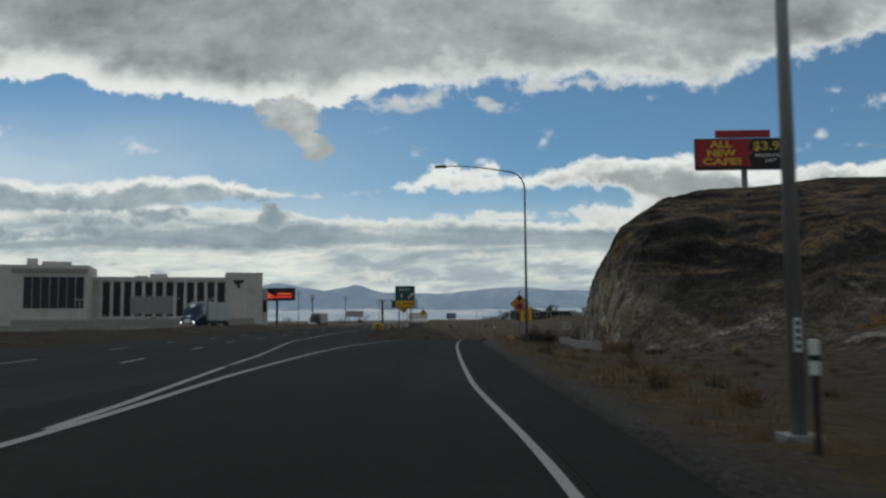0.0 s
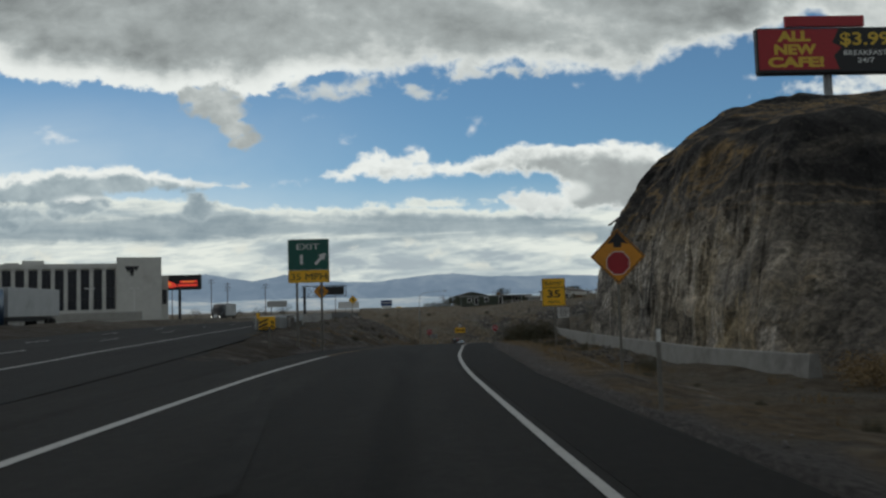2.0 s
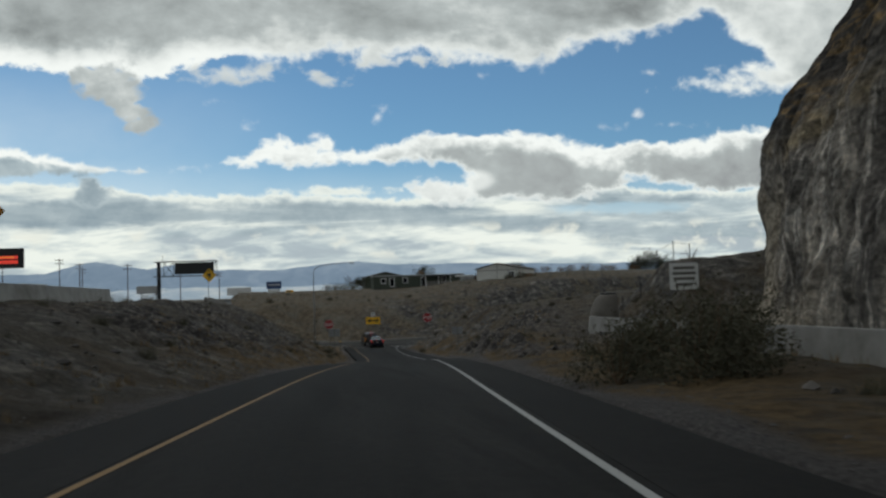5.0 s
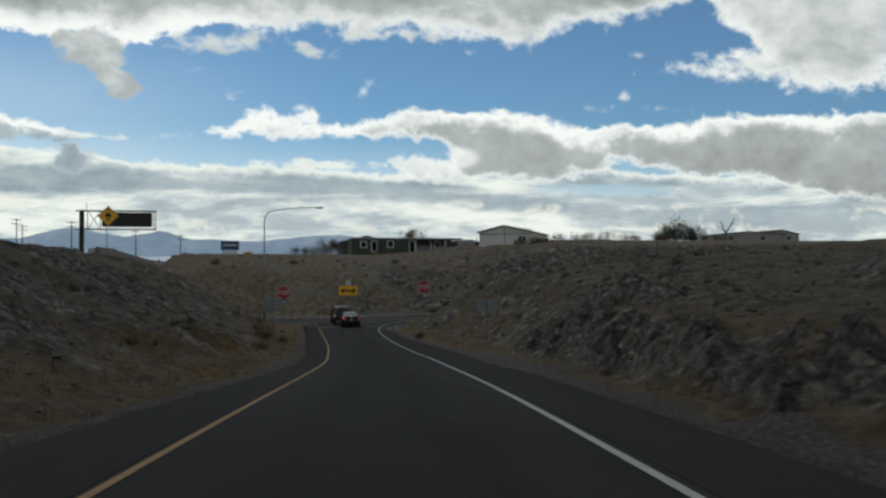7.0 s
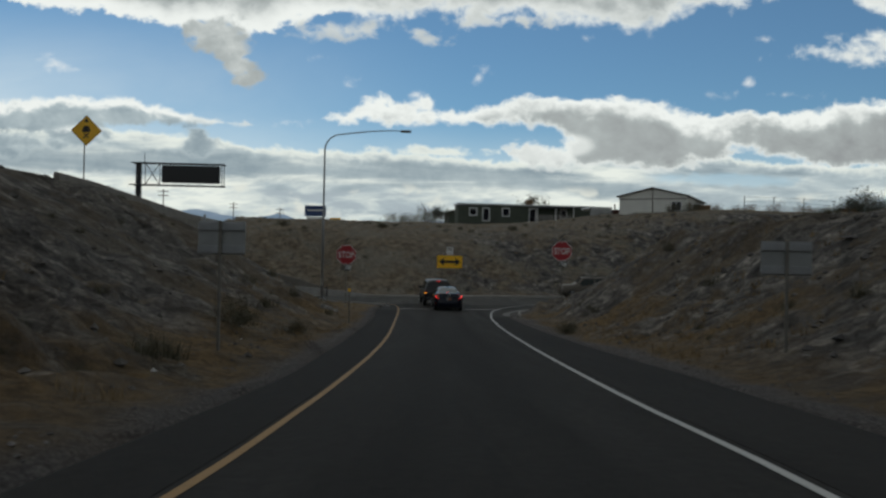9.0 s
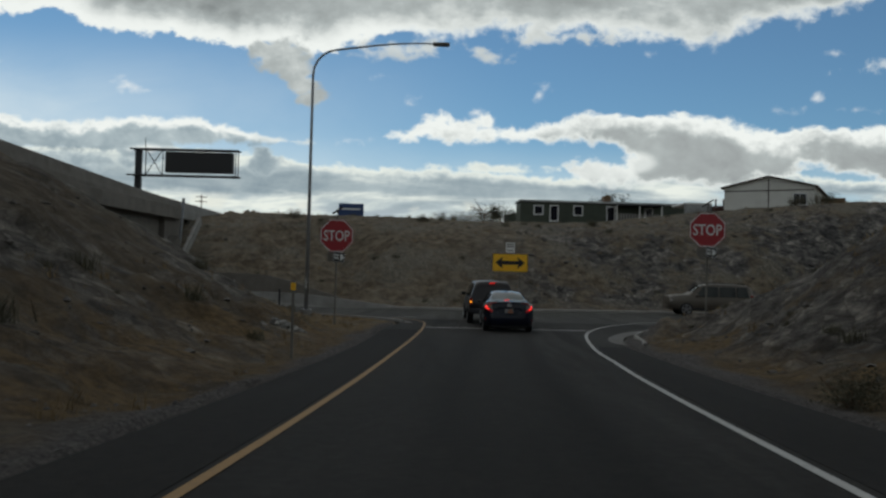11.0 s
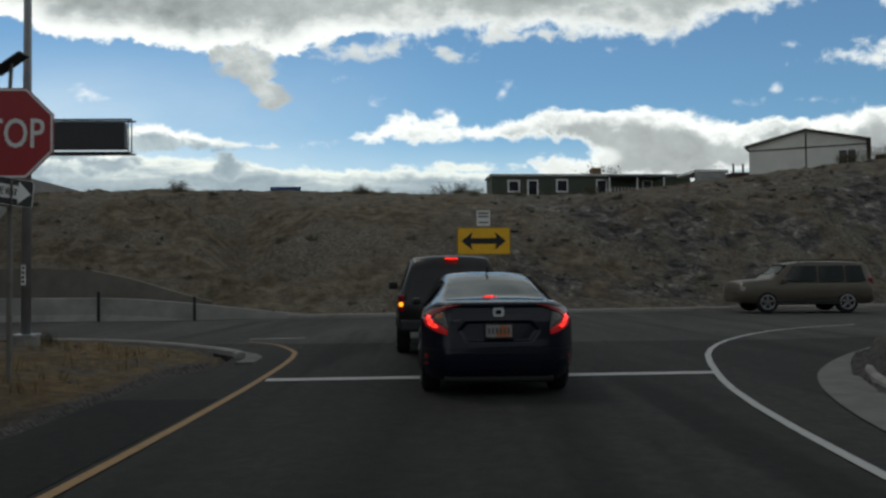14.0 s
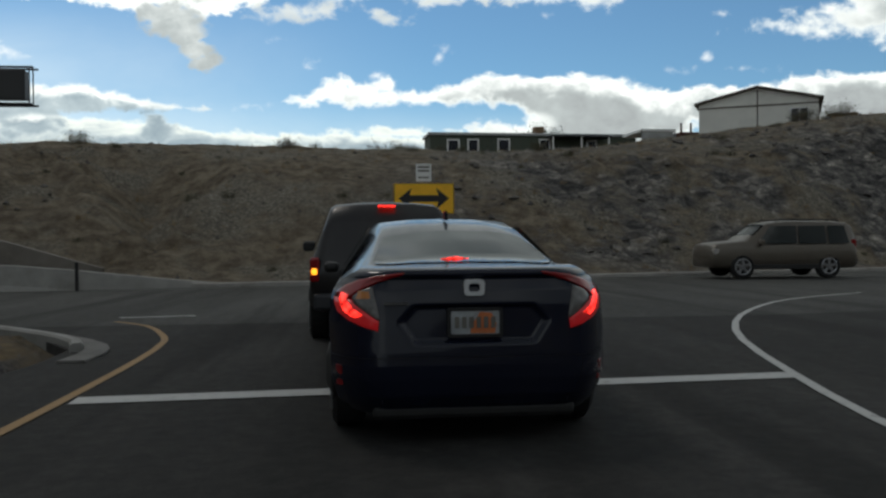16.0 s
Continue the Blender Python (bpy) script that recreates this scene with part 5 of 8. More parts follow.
def along(pairs, step):
    a = np.array(pairs, dtype=float)
    s = np.concatenate([[0], np.cumsum(np.hypot(*np.diff(a[:, :2], axis=0).T))])
    q_ = np.arange(0, s[-1] + 0.01, step)
    return np.stack([np.interp(q_, s, a[:, i]) for i in range(a.shape[1])], 1)


rb = along([(0.65, -149.2, 5.95), (0.6, -148, 5.9), (0.3, -140, 5.75), (0.25, -128, 5.7), (0.9, -115, 5.6), (3.2, -98, 5.25), (5.4, -83, 4.95), (6.3, -76, 4.8), (6.9, -72, 4.72), (7.15, -69.8, 4.68), (7.35, -68.2, 4.66), (7.7, -67.2, 4.66)], 0.9)
barrier("rock_barrier", rb[:, :2], rb[:, 2], 0.88, M_CONCRETE_DARK, "long pale concrete barrier below the rock face", 0.5, 0.3)
# the round concrete drain chamber at the barrier's end
dc = thing("drain_chamber", pose(8.4, -67.6, 4.4), "round concrete drain chamber with a tapered neck", "drain chamber")
bm = bmesh.new()
rings = []
for z, r, o in ((-1.2, 0.86, 0), (1.25, 0.86, 0), (1.45, 0.85, 0.01), (1.9, 0.76, 0.08), (2.3, 0.60, 0.22), (2.42, 0.52, 0.28), (2.42, 0.40, 0.28), (2.2, 0.40, 0.28)):
    rings.append([bm.verts.new((o + r * math.cos(k * math.pi / 18), r * math.sin(k * math.pi / 18), z)) for k in range(36)])
for r0, r1 in zip(rings, rings[1:]):
    for k in range(36):
        bm.faces.new((r0[k], r0[(k + 1) % 36], r1[(k + 1) % 36], r1[k]))
part("chamber_wall", bm, M_BRIDGE, dc, "", True)
bm = bmesh.new()
bmesh.ops.create_cone(bm, cap_ends=True, segments=28, radius1=0.5, radius2=0.48, depth=0.1, matrix=Matrix.Translation((0.28, 0, 2.47)))
part("grate", bm, M_STEEL_DARK, dc, "dark steel cover")
# jersey barrier across the street by the underpass, with a wall behind
jb = [(x, float(STREET_FAR(x)) + 0.3) for x in np.arange(-62, -2.4, 1.5)]
barrier("street_barrier", jb, [float(ROAD_Z(y)) - 0.05 - 0.85 * float(sm(-13, -2.5, np.array(x))) for x, y in jb], 0.9, M_CONCRETE, "weathered concrete barrier beside the underpass")
rw = [(x, float(STREET_FAR(x)) + 3.2) for x in np.arange(-62, -8.8, 1.5)]
vs, fs = [], []
for i, (x, y) in enumerate(rw):
    h = 1.65 * float(sm(-7.5, -15, np.array(x))) + 0.0
    vs += [(x, y, -1), (x, y, h), (x, y + 0.3, h), (x, y + 0.3, -1)]
    if i:
        for k in range(3):
            a = (i - 1) * 4 + k
            fs.append((a, a + 4, a + 5, a + 1))
tagged(new("retaining_wall", mesh_from("retaining_wall", vs, fs, M_BRIDGE)), "low grey concrete retaining wall on the embankment", "wall", kind="structure")

# ---- freeway edge: parapet and far barrier ----
for y0_, y1_, mm in ((-111, -62, M_CONCRETE), (-6, 31, M_BRIDGE), (31, 260, M_CONCRETE_DARK)):
    fp = [(float(FWY_EDGE(y)) + 0.15, y) for y in np.linspace(y0_, y1_, 14)]
    barrier("freeway_parapet", fp, [float(FWY_Z(y)) for _, y in fp], 0.75, mm, "weathered concrete parapet along the freeway edge", 0.5, 0.25)
ob_ = [(-65.0, y) for y in np.arange(-300, 300, 6.0)]
barrier("outer_barrier", ob_, [float(FWY_Z(y)) for _, y in ob_], 0.8, M_CONCRETE, "pale concrete barrier beyond the freeway")

# ---- bridge over the cross street ----
br = thing("freeway_bridge", pose(-30, 15, 0), "grey concrete girder bridge carrying the freeway", "bridge")
edge_x = 7.6
part("deck", box((-8.6, -13.5, 5.55), (edge_x, 15.0, 6.05)), M_CONCRETE_DARK, br)
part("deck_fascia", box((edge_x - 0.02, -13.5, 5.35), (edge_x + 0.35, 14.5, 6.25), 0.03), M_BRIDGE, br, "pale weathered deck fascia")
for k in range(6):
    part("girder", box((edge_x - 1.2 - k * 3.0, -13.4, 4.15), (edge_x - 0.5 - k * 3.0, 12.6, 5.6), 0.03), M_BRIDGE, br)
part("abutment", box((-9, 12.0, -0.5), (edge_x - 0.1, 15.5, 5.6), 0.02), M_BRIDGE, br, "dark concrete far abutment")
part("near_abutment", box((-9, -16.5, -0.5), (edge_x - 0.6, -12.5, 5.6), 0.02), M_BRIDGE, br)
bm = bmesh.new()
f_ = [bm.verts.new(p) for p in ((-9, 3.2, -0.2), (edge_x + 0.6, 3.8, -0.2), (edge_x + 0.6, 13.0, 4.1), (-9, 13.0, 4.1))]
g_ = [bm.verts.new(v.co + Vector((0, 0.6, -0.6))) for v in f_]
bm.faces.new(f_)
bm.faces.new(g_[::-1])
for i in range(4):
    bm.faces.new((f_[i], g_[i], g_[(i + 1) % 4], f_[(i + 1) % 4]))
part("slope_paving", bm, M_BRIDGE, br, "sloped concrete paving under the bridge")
bm = bmesh.new()
for a, b in (((edge_x + 2.3, 4.6, -0.3), (edge_x + 1.7, 14.2, 5.5)),):
    d = Vector(b) - Vector(a)
    add_box(bm, (-0.11, 0, -0.5), (0.11, d.length, 0.12), 0.02, Matrix.Translation(a) @ d.to_track_quat("Y", "Z").to_matrix().to_4x4())
part("wing_kerb", bm, M_CONCRETE_DARK, br, "pale concrete drain edge on the slope")
part("drain_pipe", tube((edge_x + 0.3, 13.6, 1.0), (edge_x + 0.4, 14.4, 6.9), 0.11), M_GALV, br, "grey drain pipe")

# ---- guard rail and crash cushion at the gore ----
gr = thing("guard_rail", pose(0, 0, 0), "galvanised steel guard rail on posts beside the freeway", "guard rail")
gp = [(float(FWY_EDGE(y)) + 0.9, y) for y in np.arange(-119, -110, 1.9)]
for x, y in gp:
    part("post", box((x - 0.08, y - 0.08, float(FWY_Z(y)) - 0.7), (x + 0.08, y + 0.08, float(FWY_Z(y)) + 0.72), 0.01), M_POST, gr)
prof = [(0.0, 0.42), (-0.05, 0.46), (-0.05, 0.52), (0.02, 0.57), (-0.05, 0.62), (-0.05, 0.68), (0.0, 0.73)]
for side in (1, -1):
    vs, fs = [], []
    for i, (x, y) in enumerate(gp):
        for o, z in prof:
            vs.append((x + side * (0.12 - o), y, float(FWY_Z(y)) + z))
        if i:
            for k in range(6):
                a = (i - 1) * 7 + k
                fs.append((a, a + 7, a + 8, a + 1))
    part("rail", mesh_from("rail", vs, fs, M_GALV), None, gr)
cc = thing("crash_cushion", pose(-20.75, -121.5, 7.5), "yellow and black chevron crash cushion at the gore", "crash cushion")
part("cushion_body", box((-0.85, 0, 0.05), (0.75, 3.2, 0.85), 0.06), M_BACK, cc)
part("nose", box((-0.6, -0.18, 0.05), (0.45, 0.02, 0.85), 0.05), M_YELLOW, cc, "yellow nose plate")
for k in range(3):
    for sx_ in (-1, 1):
        bm = poly([(-0.07, 0.72 - 0.25 * k), (-0.07, 0.58 - 0.25 * k), (-0.07 + sx_ * 0.46, 0.38 - 0.25 * k), (-0.07 + sx_ * 0.46, 0.52 - 0.25 * k)] if k < 2 else
                  [(-0.07, 0.24), (-0.07, 0.13), (-0.07 + sx_ * 0.3, 0.1), (-0.07 + sx_ * 0.42, 0.06)], 0.02, -0.2)
        part("chevron_stripe", bm, M_BLACK, cc)

# ---- signs ----
def gz(x, y):
    return float(ground_height(np.array(float(x)), np.array(float(y))))


def post(parent, x, z0, z1, w=0.06, y=0.04, mat=None):
    return part("post", box((x - w / 2, y, z0), (x + w / 2, y + w, z1), 0.006), mat or M_POST, parent)


def plate(parent, pts, mat, name="panel", label="", y0=0.0, t=0.012, back=True):
    return part(name, poly(pts, t, y0), mat, parent, label)


def legend(parent, body, h, w, cx, cz, mat, bold=0.004, y0=-0.002):
    """Writing on a plate, each letter a part of its own."""
    me = lettering(body, h, w, cx, cz, y0, mat, bold)
    co = [v.co.copy() for v in me.vertices]
    root = list(range(len(co)))

    def find(i):
        while root[i] != i:
            root[i] = root[root[i]]
            i = root[i]
        return i
    seen = {}
    for i, v in enumerate(co):
        key = (round(v.x, 4), round(v.z, 4))
        if key in seen:
            root[find(i)] = find(seen[key])
        seen[key] = i
    for p in me.polygons:
        for i in p.vertices[1:]:
            root[find(i)] = find(p.vertices[0])
    groups = {}
    for p in me.polygons:
        groups.setdefault(find(p.vertices[0]), []).append(tuple(p.vertices))
    for faces in groups.values():
        used = sorted({i for f in faces for i in f})
        at = {i: k for k, i in enumerate(used)}
        part("letter", mesh_from("letter", [co[i] for i in used], [tuple(at[i] for i in f) for f in faces], mat), None, parent)
    bpy.data.meshes.remove(me)


def bar_text(parent, rows, mat, y0=-0.006):
    """Writing that cannot be read: bars (x, z, width, height)."""
    for cx, cz, w, h in rows:
        part("text_bar", poly([(cx - w / 2, cz - h / 2), (cx + w / 2, cz - h / 2), (cx + w / 2, cz + h / 2), (cx - w / 2, cz + h / 2)], 0.004, y0), mat, parent)


def shape(parent, name, pts, mat, y0=-0.006, label=""):
    return part(name, poly(pts, 0.005, y0), mat, parent, label)


def border(parent, outer, k, mat, inset, y0=-0.005):
    c = np.mean(np.array(outer), axis=0)
    a = [tuple(c + (np.array(p) - c) * (1 - inset)) for p in outer]
    b = [tuple(c + (np.array(p) - c) * (1 - inset - k)) for p in outer]
    return part("border", frame_ring(a, b, 0.004, y0), mat, parent)


def solar(parent, z, lean=35):
    m = pose(0, 0.05, z, 0, -lean, 0)
    part("solar_arm", tube((0, 0.05, z - 0.35), (0.02, 0.05, z), 0.025), M_POST, parent)
    part("solar_panel", box((-0.23, -0.13, -0.02), (0.23, 0.13, 0.02), 0.01, m), M_STEEL_DARK, parent, "small dark solar panel")


# exit gore sign
s = thing("exit_sign", pose(-16.79, -134.2, 10.02, 0, 0, -1.5) @ Matrix.Scale(1.149, 4), "green exit sign with a yellow speed panel on two posts", "road sign")
plate(s, rounded(1.74, 1.32, 0.05, 0, 1.18), M_GREEN, "green_panel", "green panel with white letters")
border(s, rounded(1.74, 1.32, 0.05, 0, 1.18), 0.022, M_WHITE, 0.015)
legend(s, "EXIT", 0.24, 0.95, -0.02, 1.52, M_WHITE)
legend(s, "1", 0.40, 0.12, -0.30, 0.98, M_WHITE)
shape(s, "arrow", [(0.24, 0.80), (0.31, 0.72), (0.58, 0.99), (0.66, 0.91), (0.74, 1.24), (0.41, 1.16), (0.49, 1.08)], M_WHITE)
plate(s, rounded(1.74, 0.53, 0.04, 0, 0.258), M_YELLOW, "yellow_panel", "yellow panel with black letters")
border(s, rounded(1.74, 0.53, 0.04, 0, 0.258), 0.03, M_BLACK, 0.03)
legend(s, "35 MPH", 0.28, 1.5, 0, 0.25, M_BLACK, 0.0)
for x in (-0.52, 0.52):
    post(s, x, (gz(-16.79 + x, -134.2) - 10.02 - 0.4) / 1.149, 1.8, 0.09)

# stop-ahead diamond
s = thing("stop_ahead_sign", pose(-6.42, -152.7, 9.9), "orange-yellow diamond stop-ahead sign with a small solar panel", "road sign")
dia = ngon(4, 0.76, 0, 0, 90)
plate(s, dia, M_ORANGE, "panel")
border(s, dia, 0.05, M_BLACK, 0.03)
shape(s, "octagon_border", ngon(8, 0.345, 0, -0.18, 22.5), M_WHITE)
shape(s, "octagon", ngon(8, 0.325, 0, -0.18, 22.5), M_RED, -0.010)
shape(s, "arrow", [(-0.11, 0.25), (0.11, 0.25), (0.11, 0.37), (0.29, 0.35), (0.0, 0.68), (-0.29, 0.35), (-0.11, 0.37)], M_BLACK)
post(s, 0, gz(-6.4, -152.7) - 9.9 - 0.4, 0.85)
solar(s, 1.0)

# ramp speed sign
s = thing("ramp_speed_sign", pose(-4.55, -132.6, 9.24), "yellow ramp speed sign with black letters on a post", "road sign")
plate(s, rounded(1.2, 0.50, 0.05, 0, 0.445), M_YELLOW, "upper_panel")
border(s, rounded(1.2, 0.50, 0.05, 0, 0.445), 0.055, M_BLACK, 0.03)
legend(s, "RAMP", 0.19, 0.86, 0, 0.43, M_BLACK, 0.0)
plate(s, rounded(1.2, 0.96, 0.06, 0, -0.235), M_YELLOW, "lower_panel")
border(s, rounded(1.2, 0.96, 0.06, 0, -0.235), 0.04, M_BLACK, 0.025)
legend(s, "35", 0.38, 0.66, 0, -0.1, M_BLACK, 0.02)
legend(s, "MPH", 0.14, 0.56, 0, -0.51, M_BLACK, 0.0)
post(s, 0.05, gz(-4.5, -132.6) - 9.24 - 0.4, 0.7, 0.07)

# diamond warning sign by the freeway
s = thing("warning_sign", pose(-20.66, -86.0, 10.6), "faded orange diamond warning sign beside the freeway", "road sign")
dia = ngon(4, 0.82, 0, 0, 90)
plate(s, dia, M_ORANGE, "panel")
border(s, dia, 0.05, M_BLACK, 0.03)
bar_text(s, [(0, 0.16, 0.5, 0.11), (0, -0.02, 0.62, 0.11), (0, -0.2, 0.46, 0.11)], M_BLACK)
post(s, 0, -3.9, 0.8)

# slippery-road diamond on the freeway shoulder
s = thing("slippery_road_sign", pose(-22.05, -1.9, 10.5), "yellow diamond sign with a skidding car symbol", "road sign")
dia = ngon(4, 0.92, 0, 0, 90)
plate(s, dia, M_YELLOW, "panel")
border(s, dia, 0.04, M_BLACK, 0.03)
shape(s, "car_symbol", [(-0.26, 0.02), (-0.2, 0.12), (-0.14, 0.28), (0.14, 0.28), (0.2, 0.12), (0.26, 0.02), (0.22, -0.1), (-0.22, -0.1)], M_BLACK)
for sx_ in (-1, 1):
    shape(s, "skid_mark", [(sx_ * 0.10, -0.14), (sx_ * 0.2, -0.14), (sx_ * 0.06, -0.3), (sx_ * 0.22, -0.46), (sx_ * 0.12, -0.46), (sx_ * -0.04, -0.3)], M_BLACK)
shape(s, "arrow_symbol", [(-0.16, 0.5), (0.16, 0.5), (0.0, 0.74)], M_BLACK)
post(s, -0.12, -4.2, 0.85)


def stop_sign(x, y, z, turn, label, tilt=0):
    s = thing("stop_sign", pose(x, y, z, 0, 0, turn), label, "stop sign", "stop signs at the ramp end")
    oc = ngon(8, 0.66, 0, 0, 22.5)
    plate(s, oc, M_RED, "panel")
    border(s, oc, 0.045, M_WHITE, 0.02)
    legend(s, "STOP", 0.40, 0.98, 0, 0, M_WHITE, 0.008, -0.003)
    post(s, 0.0, gz(x, y) - z - 0.3, 0.6, 0.06)
    solar(s, 0.95)
    # one-way plates set at an angle below
    for k, (ang, mat) in enumerate(((38, M_BLACK), (-52, M_BACK))):
        o = part("one_way_plate", poly(rounded(0.62, 0.36, 0.03, 0.0, 0), 0.01, -0.06), M_BLACK if k == 0 else M_POST, s, "black and white one-way plate" if k == 0 else "back of a one-way plate",
                 m=pose(0.08 if k == 0 else -0.06, -0.14 if k == 0 else 0.02, -0.80, 0, 5, tilt + ang))
        if k == 0:
            part("arrow", poly([(-0.26, -0.09), (0.1, -0.09), (0.1, -0.15), (0.27, 0), (0.1, 0.15), (0.1, 0.09), (-0.26, 0.09)], 0.004, -0.066), M_WHITE, o)
            legend(o, "ONE WAY", 0.10, 0.33, -0.085, 0.0, M_BLACK, 0.0, -0.068)
            border(o, rounded(0.62, 0.36, 0.03, 0.0, 0), 0.035, M_WHITE, 0.0, -0.064)
    return s


stop_sign(-6.47, -0.2, 3.35, 0, "red octagonal stop sign beside a tall light pole", 17)
stop_sign(6.96, -1.55, 3.84, -14, "red octagonal stop sign on the rocky bank", 14)

# two-way arrow sign across the street
s = thing("arrow_sign", pose(1.73, 26.8, 2.8), "yellow sign with a black double-headed arrow", "road sign")
plate(s, rounded(2.44, 1.22, 0.05), M_YELLOW, "panel")
border(s, rounded(2.44, 1.22, 0.05), 0.02, M_BLACK, 0.012)
shape(s, "double_arrow", [(-1.02, 0), (-0.5, -0.42), (-0.58, -0.13), (0.58, -0.13), (0.5, -0.42), (1.02, 0), (0.5, 0.42), (0.58, 0.13), (-0.58, 0.13), (-0.5, 0.42)], M_BLACK)
for x in (-0.7, 0.7):
    post(s, x, gz(1.73 + x, 26.8) - 2.8 - 0.4, 0.5, 0.07)
sp = thing("small_street_sign", pose(1.73, 26.9, 3.85), "small white street sign above the arrow sign", "road sign")
plate(sp, rounded(0.62, 0.7, 0.03), M_WHITE, "panel")
bar_text(sp, [(0, 0.22, 0.46, 0.08), (0, 0.07, 0.46, 0.08), (0, -0.2, 0.42, 0.07)], M_POST)
part("post", box((-0.03, 0.02, -1.6), (0.03, 0.08, 0.3), 0.005), M_POST, sp)


# the backs of two signs that face the other way
def sign_back(x, y, z, turn, label):
    s = thing("sign_back", pose(x, y, z, 0, 0, turn), label, "road sign", "signs seen from behind")
    part("panel", poly(rounded(1.02, 0.7, 0.03, 0, 0.39), 0.012, 0.0), M_BACK, s)
    for sz_ in (0.63, 0.15):
        part("stiffener", box((-0.5, -0.06, sz_ - 0.08), (0.5, -0.002, sz_ + 0.08), 0.006), M_GALV, s)
    part("post", box((-0.035, -0.11, gz(x, y) - z - 0.4), (0.025, -0.05, 0.75), 0.006), M_POST, s)
    return s


sign_back(-6.95, -35.6, 3.35, -8, "grey aluminium backs of two stacked signs on the bank")
sign_back(4.77, -36.6, 3.15, -8, "grey aluminium backs of two stacked signs beside the ramp")

# delineators and a yellow object marker
d_ = thing("delineator_post", pose(-7.55, -211.9, gz(-7.5, -211.9)), "black delineator post with a white reflector sheet", "delineator")
part("post", box((-0.025, -0.02, -0.3), (0.025, 0.02, 0.8), 0.006), M_BLACK, d_)
part("cap", box((-0.035, -0.03, 0.78), (0.035, 0.03, 1.08), 0.012), M_WHITE, d_, "white reflector cap")
part("band", box((-0.037, -0.032, 0.9), (0.037, 0.032, 0.95), 0.004), M_BLACK, d_)
d_ = thing("delineator_post", pose(-8.75, -163.6, gz(-8.75, -163.6)), "slim grey delineator post with a white reflector sheet", "delineator")
part("post", box((-0.032, -0.02, -0.3), (0.032, 0.02, 1.0), 0.01), M_POST, d_)
part("reflector", box((-0.032, -0.028, 0.80), (0.032, -0.021, 0.98), 0.002), M_WHITE, d_, "white reflector sheet")
d_ = thing("object_marker", pose(-5.5, -13.3, gz(-5.5, -13.3)), "thin post with a small yellow marker plate", "delineator")
part("post", box((-0.03, -0.015, -0.3), (0.03, 0.015, 1.6), 0.004), M_POST, d_)
part("marker_plate", box((-0.055, -0.025, 1.38), (0.055, -0.012, 1.55), 0.004), M_YELLOW, d_, "yellow marker plate")
d0 = thing("barrier_delineator", pose(-12.5, 18.6, 0.05), "black flexible post on the concrete barrier", "delineator", "posts on the barrier")
part("post", box((-0.05, -0.03, -0.4), (0.05, 0.03, 0.75), 0.01), M_BLACK, d0)
copy_thing(d0, pose(-9.2, 18.9, -0.15))
for x, y, h in ((-17.9, -139.6, 1.25), (-19.8, -131.0, 1.2)):
    d_ = thing("gore_marker", pose(x, y, gz(x, y)), "slim marker post with a yellow reflector in the gore", "delineator")
    part("post", box((-0.04, -0.02, -0.3), (0.04, 0.02, h), 0.006), M_POST, d_)
    part("reflector", box((-0.07, -0.035, h - 0.3), (0.07, -0.02, h), 0.006), M_YELLOW, d_, "yellow reflector")


# ---- light poles ----
def light_pole(x, y, z, h, reach, side, tag, label, lean=0.0):
    p = thing("light_pole", pose(x, y, z, 0, lean, 0), label, "light pole", "roadside light poles")
    bm = bmesh.new()
    bmesh.ops.create_cone(bm, cap_ends=True, segments=20, radius1=0.26, radius2=0.24, depth=0.5, matrix=Matrix.Translation((0, 0, -0.1)))
    part("footing", bm, M_CONCRETE_DARK, p, "round concrete footing")
    part("base_plate", box((-0.2, -0.2, 0.14), (0.2, 0.2, 0.19), 0.01), M_GALV, p)
    pts = [(0, 0, 0.18), (0, 0, h * 0.5), (0, 0, h - 0.9)]
    rad = [0.088, 0.072, 0.056]
    n = 12
    for k in range(1, n + 1):
        t = k / n
        # a quarter bend, then a long, slightly rising arm
        a = min(t * 2.2, 1.0) * math.pi / 2
        if t * 2.2 <= 1.0:
            pts.append((side * 1.1 * (1 - math.cos(a)), 0, h - 0.9 + 1.1 * math.sin(a)))
        else:
            q_ = (t - 1 / 2.2) / (1 - 1 / 2.2)
            pts.append((side * (1.1 + (reach - 1.1) * q_), 0, h + 0.2 + 0.35 * math.sin(q_ * math.pi * 0.55)))
        rad.append(0.054 - 0.022 * t)
    part("pole", sweep(pts, rad, 14), M_GALV, p, "tapered galvanised pole with a curved arm", True)
    e_ = pts[-1]
    bm = box((-0.36, -0.14, -0.1), (0.36, 0.14, 0.05), 0.05, pose(e_[0] + side * 0.3, 0, e_[2]))
    part("lamp_head", bm, M_POST, p, "grey lamp head")
    if tag:
        part("number_tag", box((-0.05, -0.108, 1.1), (0.03, -0.09, 1.48), 0.003), M_WHITE, p, "white number tag")
        for k in range(4):
            part("text_bar", box((-0.03, -0.114, 1.14 + 0.085 * k), (0.01, -0.106, 1.19 + 0.085 * k)), M_BLACK, p)
    return p


light_pole(-6.75, -209.4, 7.25, 10.6, 4.9, -1, True, "tall galvanised light pole at the shoulder with a white tag")
light_pole(-7.0, -169.0, 7.05, 10.3, 4.7, -1, False, "tall galvanised light pole with a long curved arm")
light_pole(-8.35, 4.35, 0.15, 11.2, 5.2, 1, True, "tall galvanised light pole by the street corner")

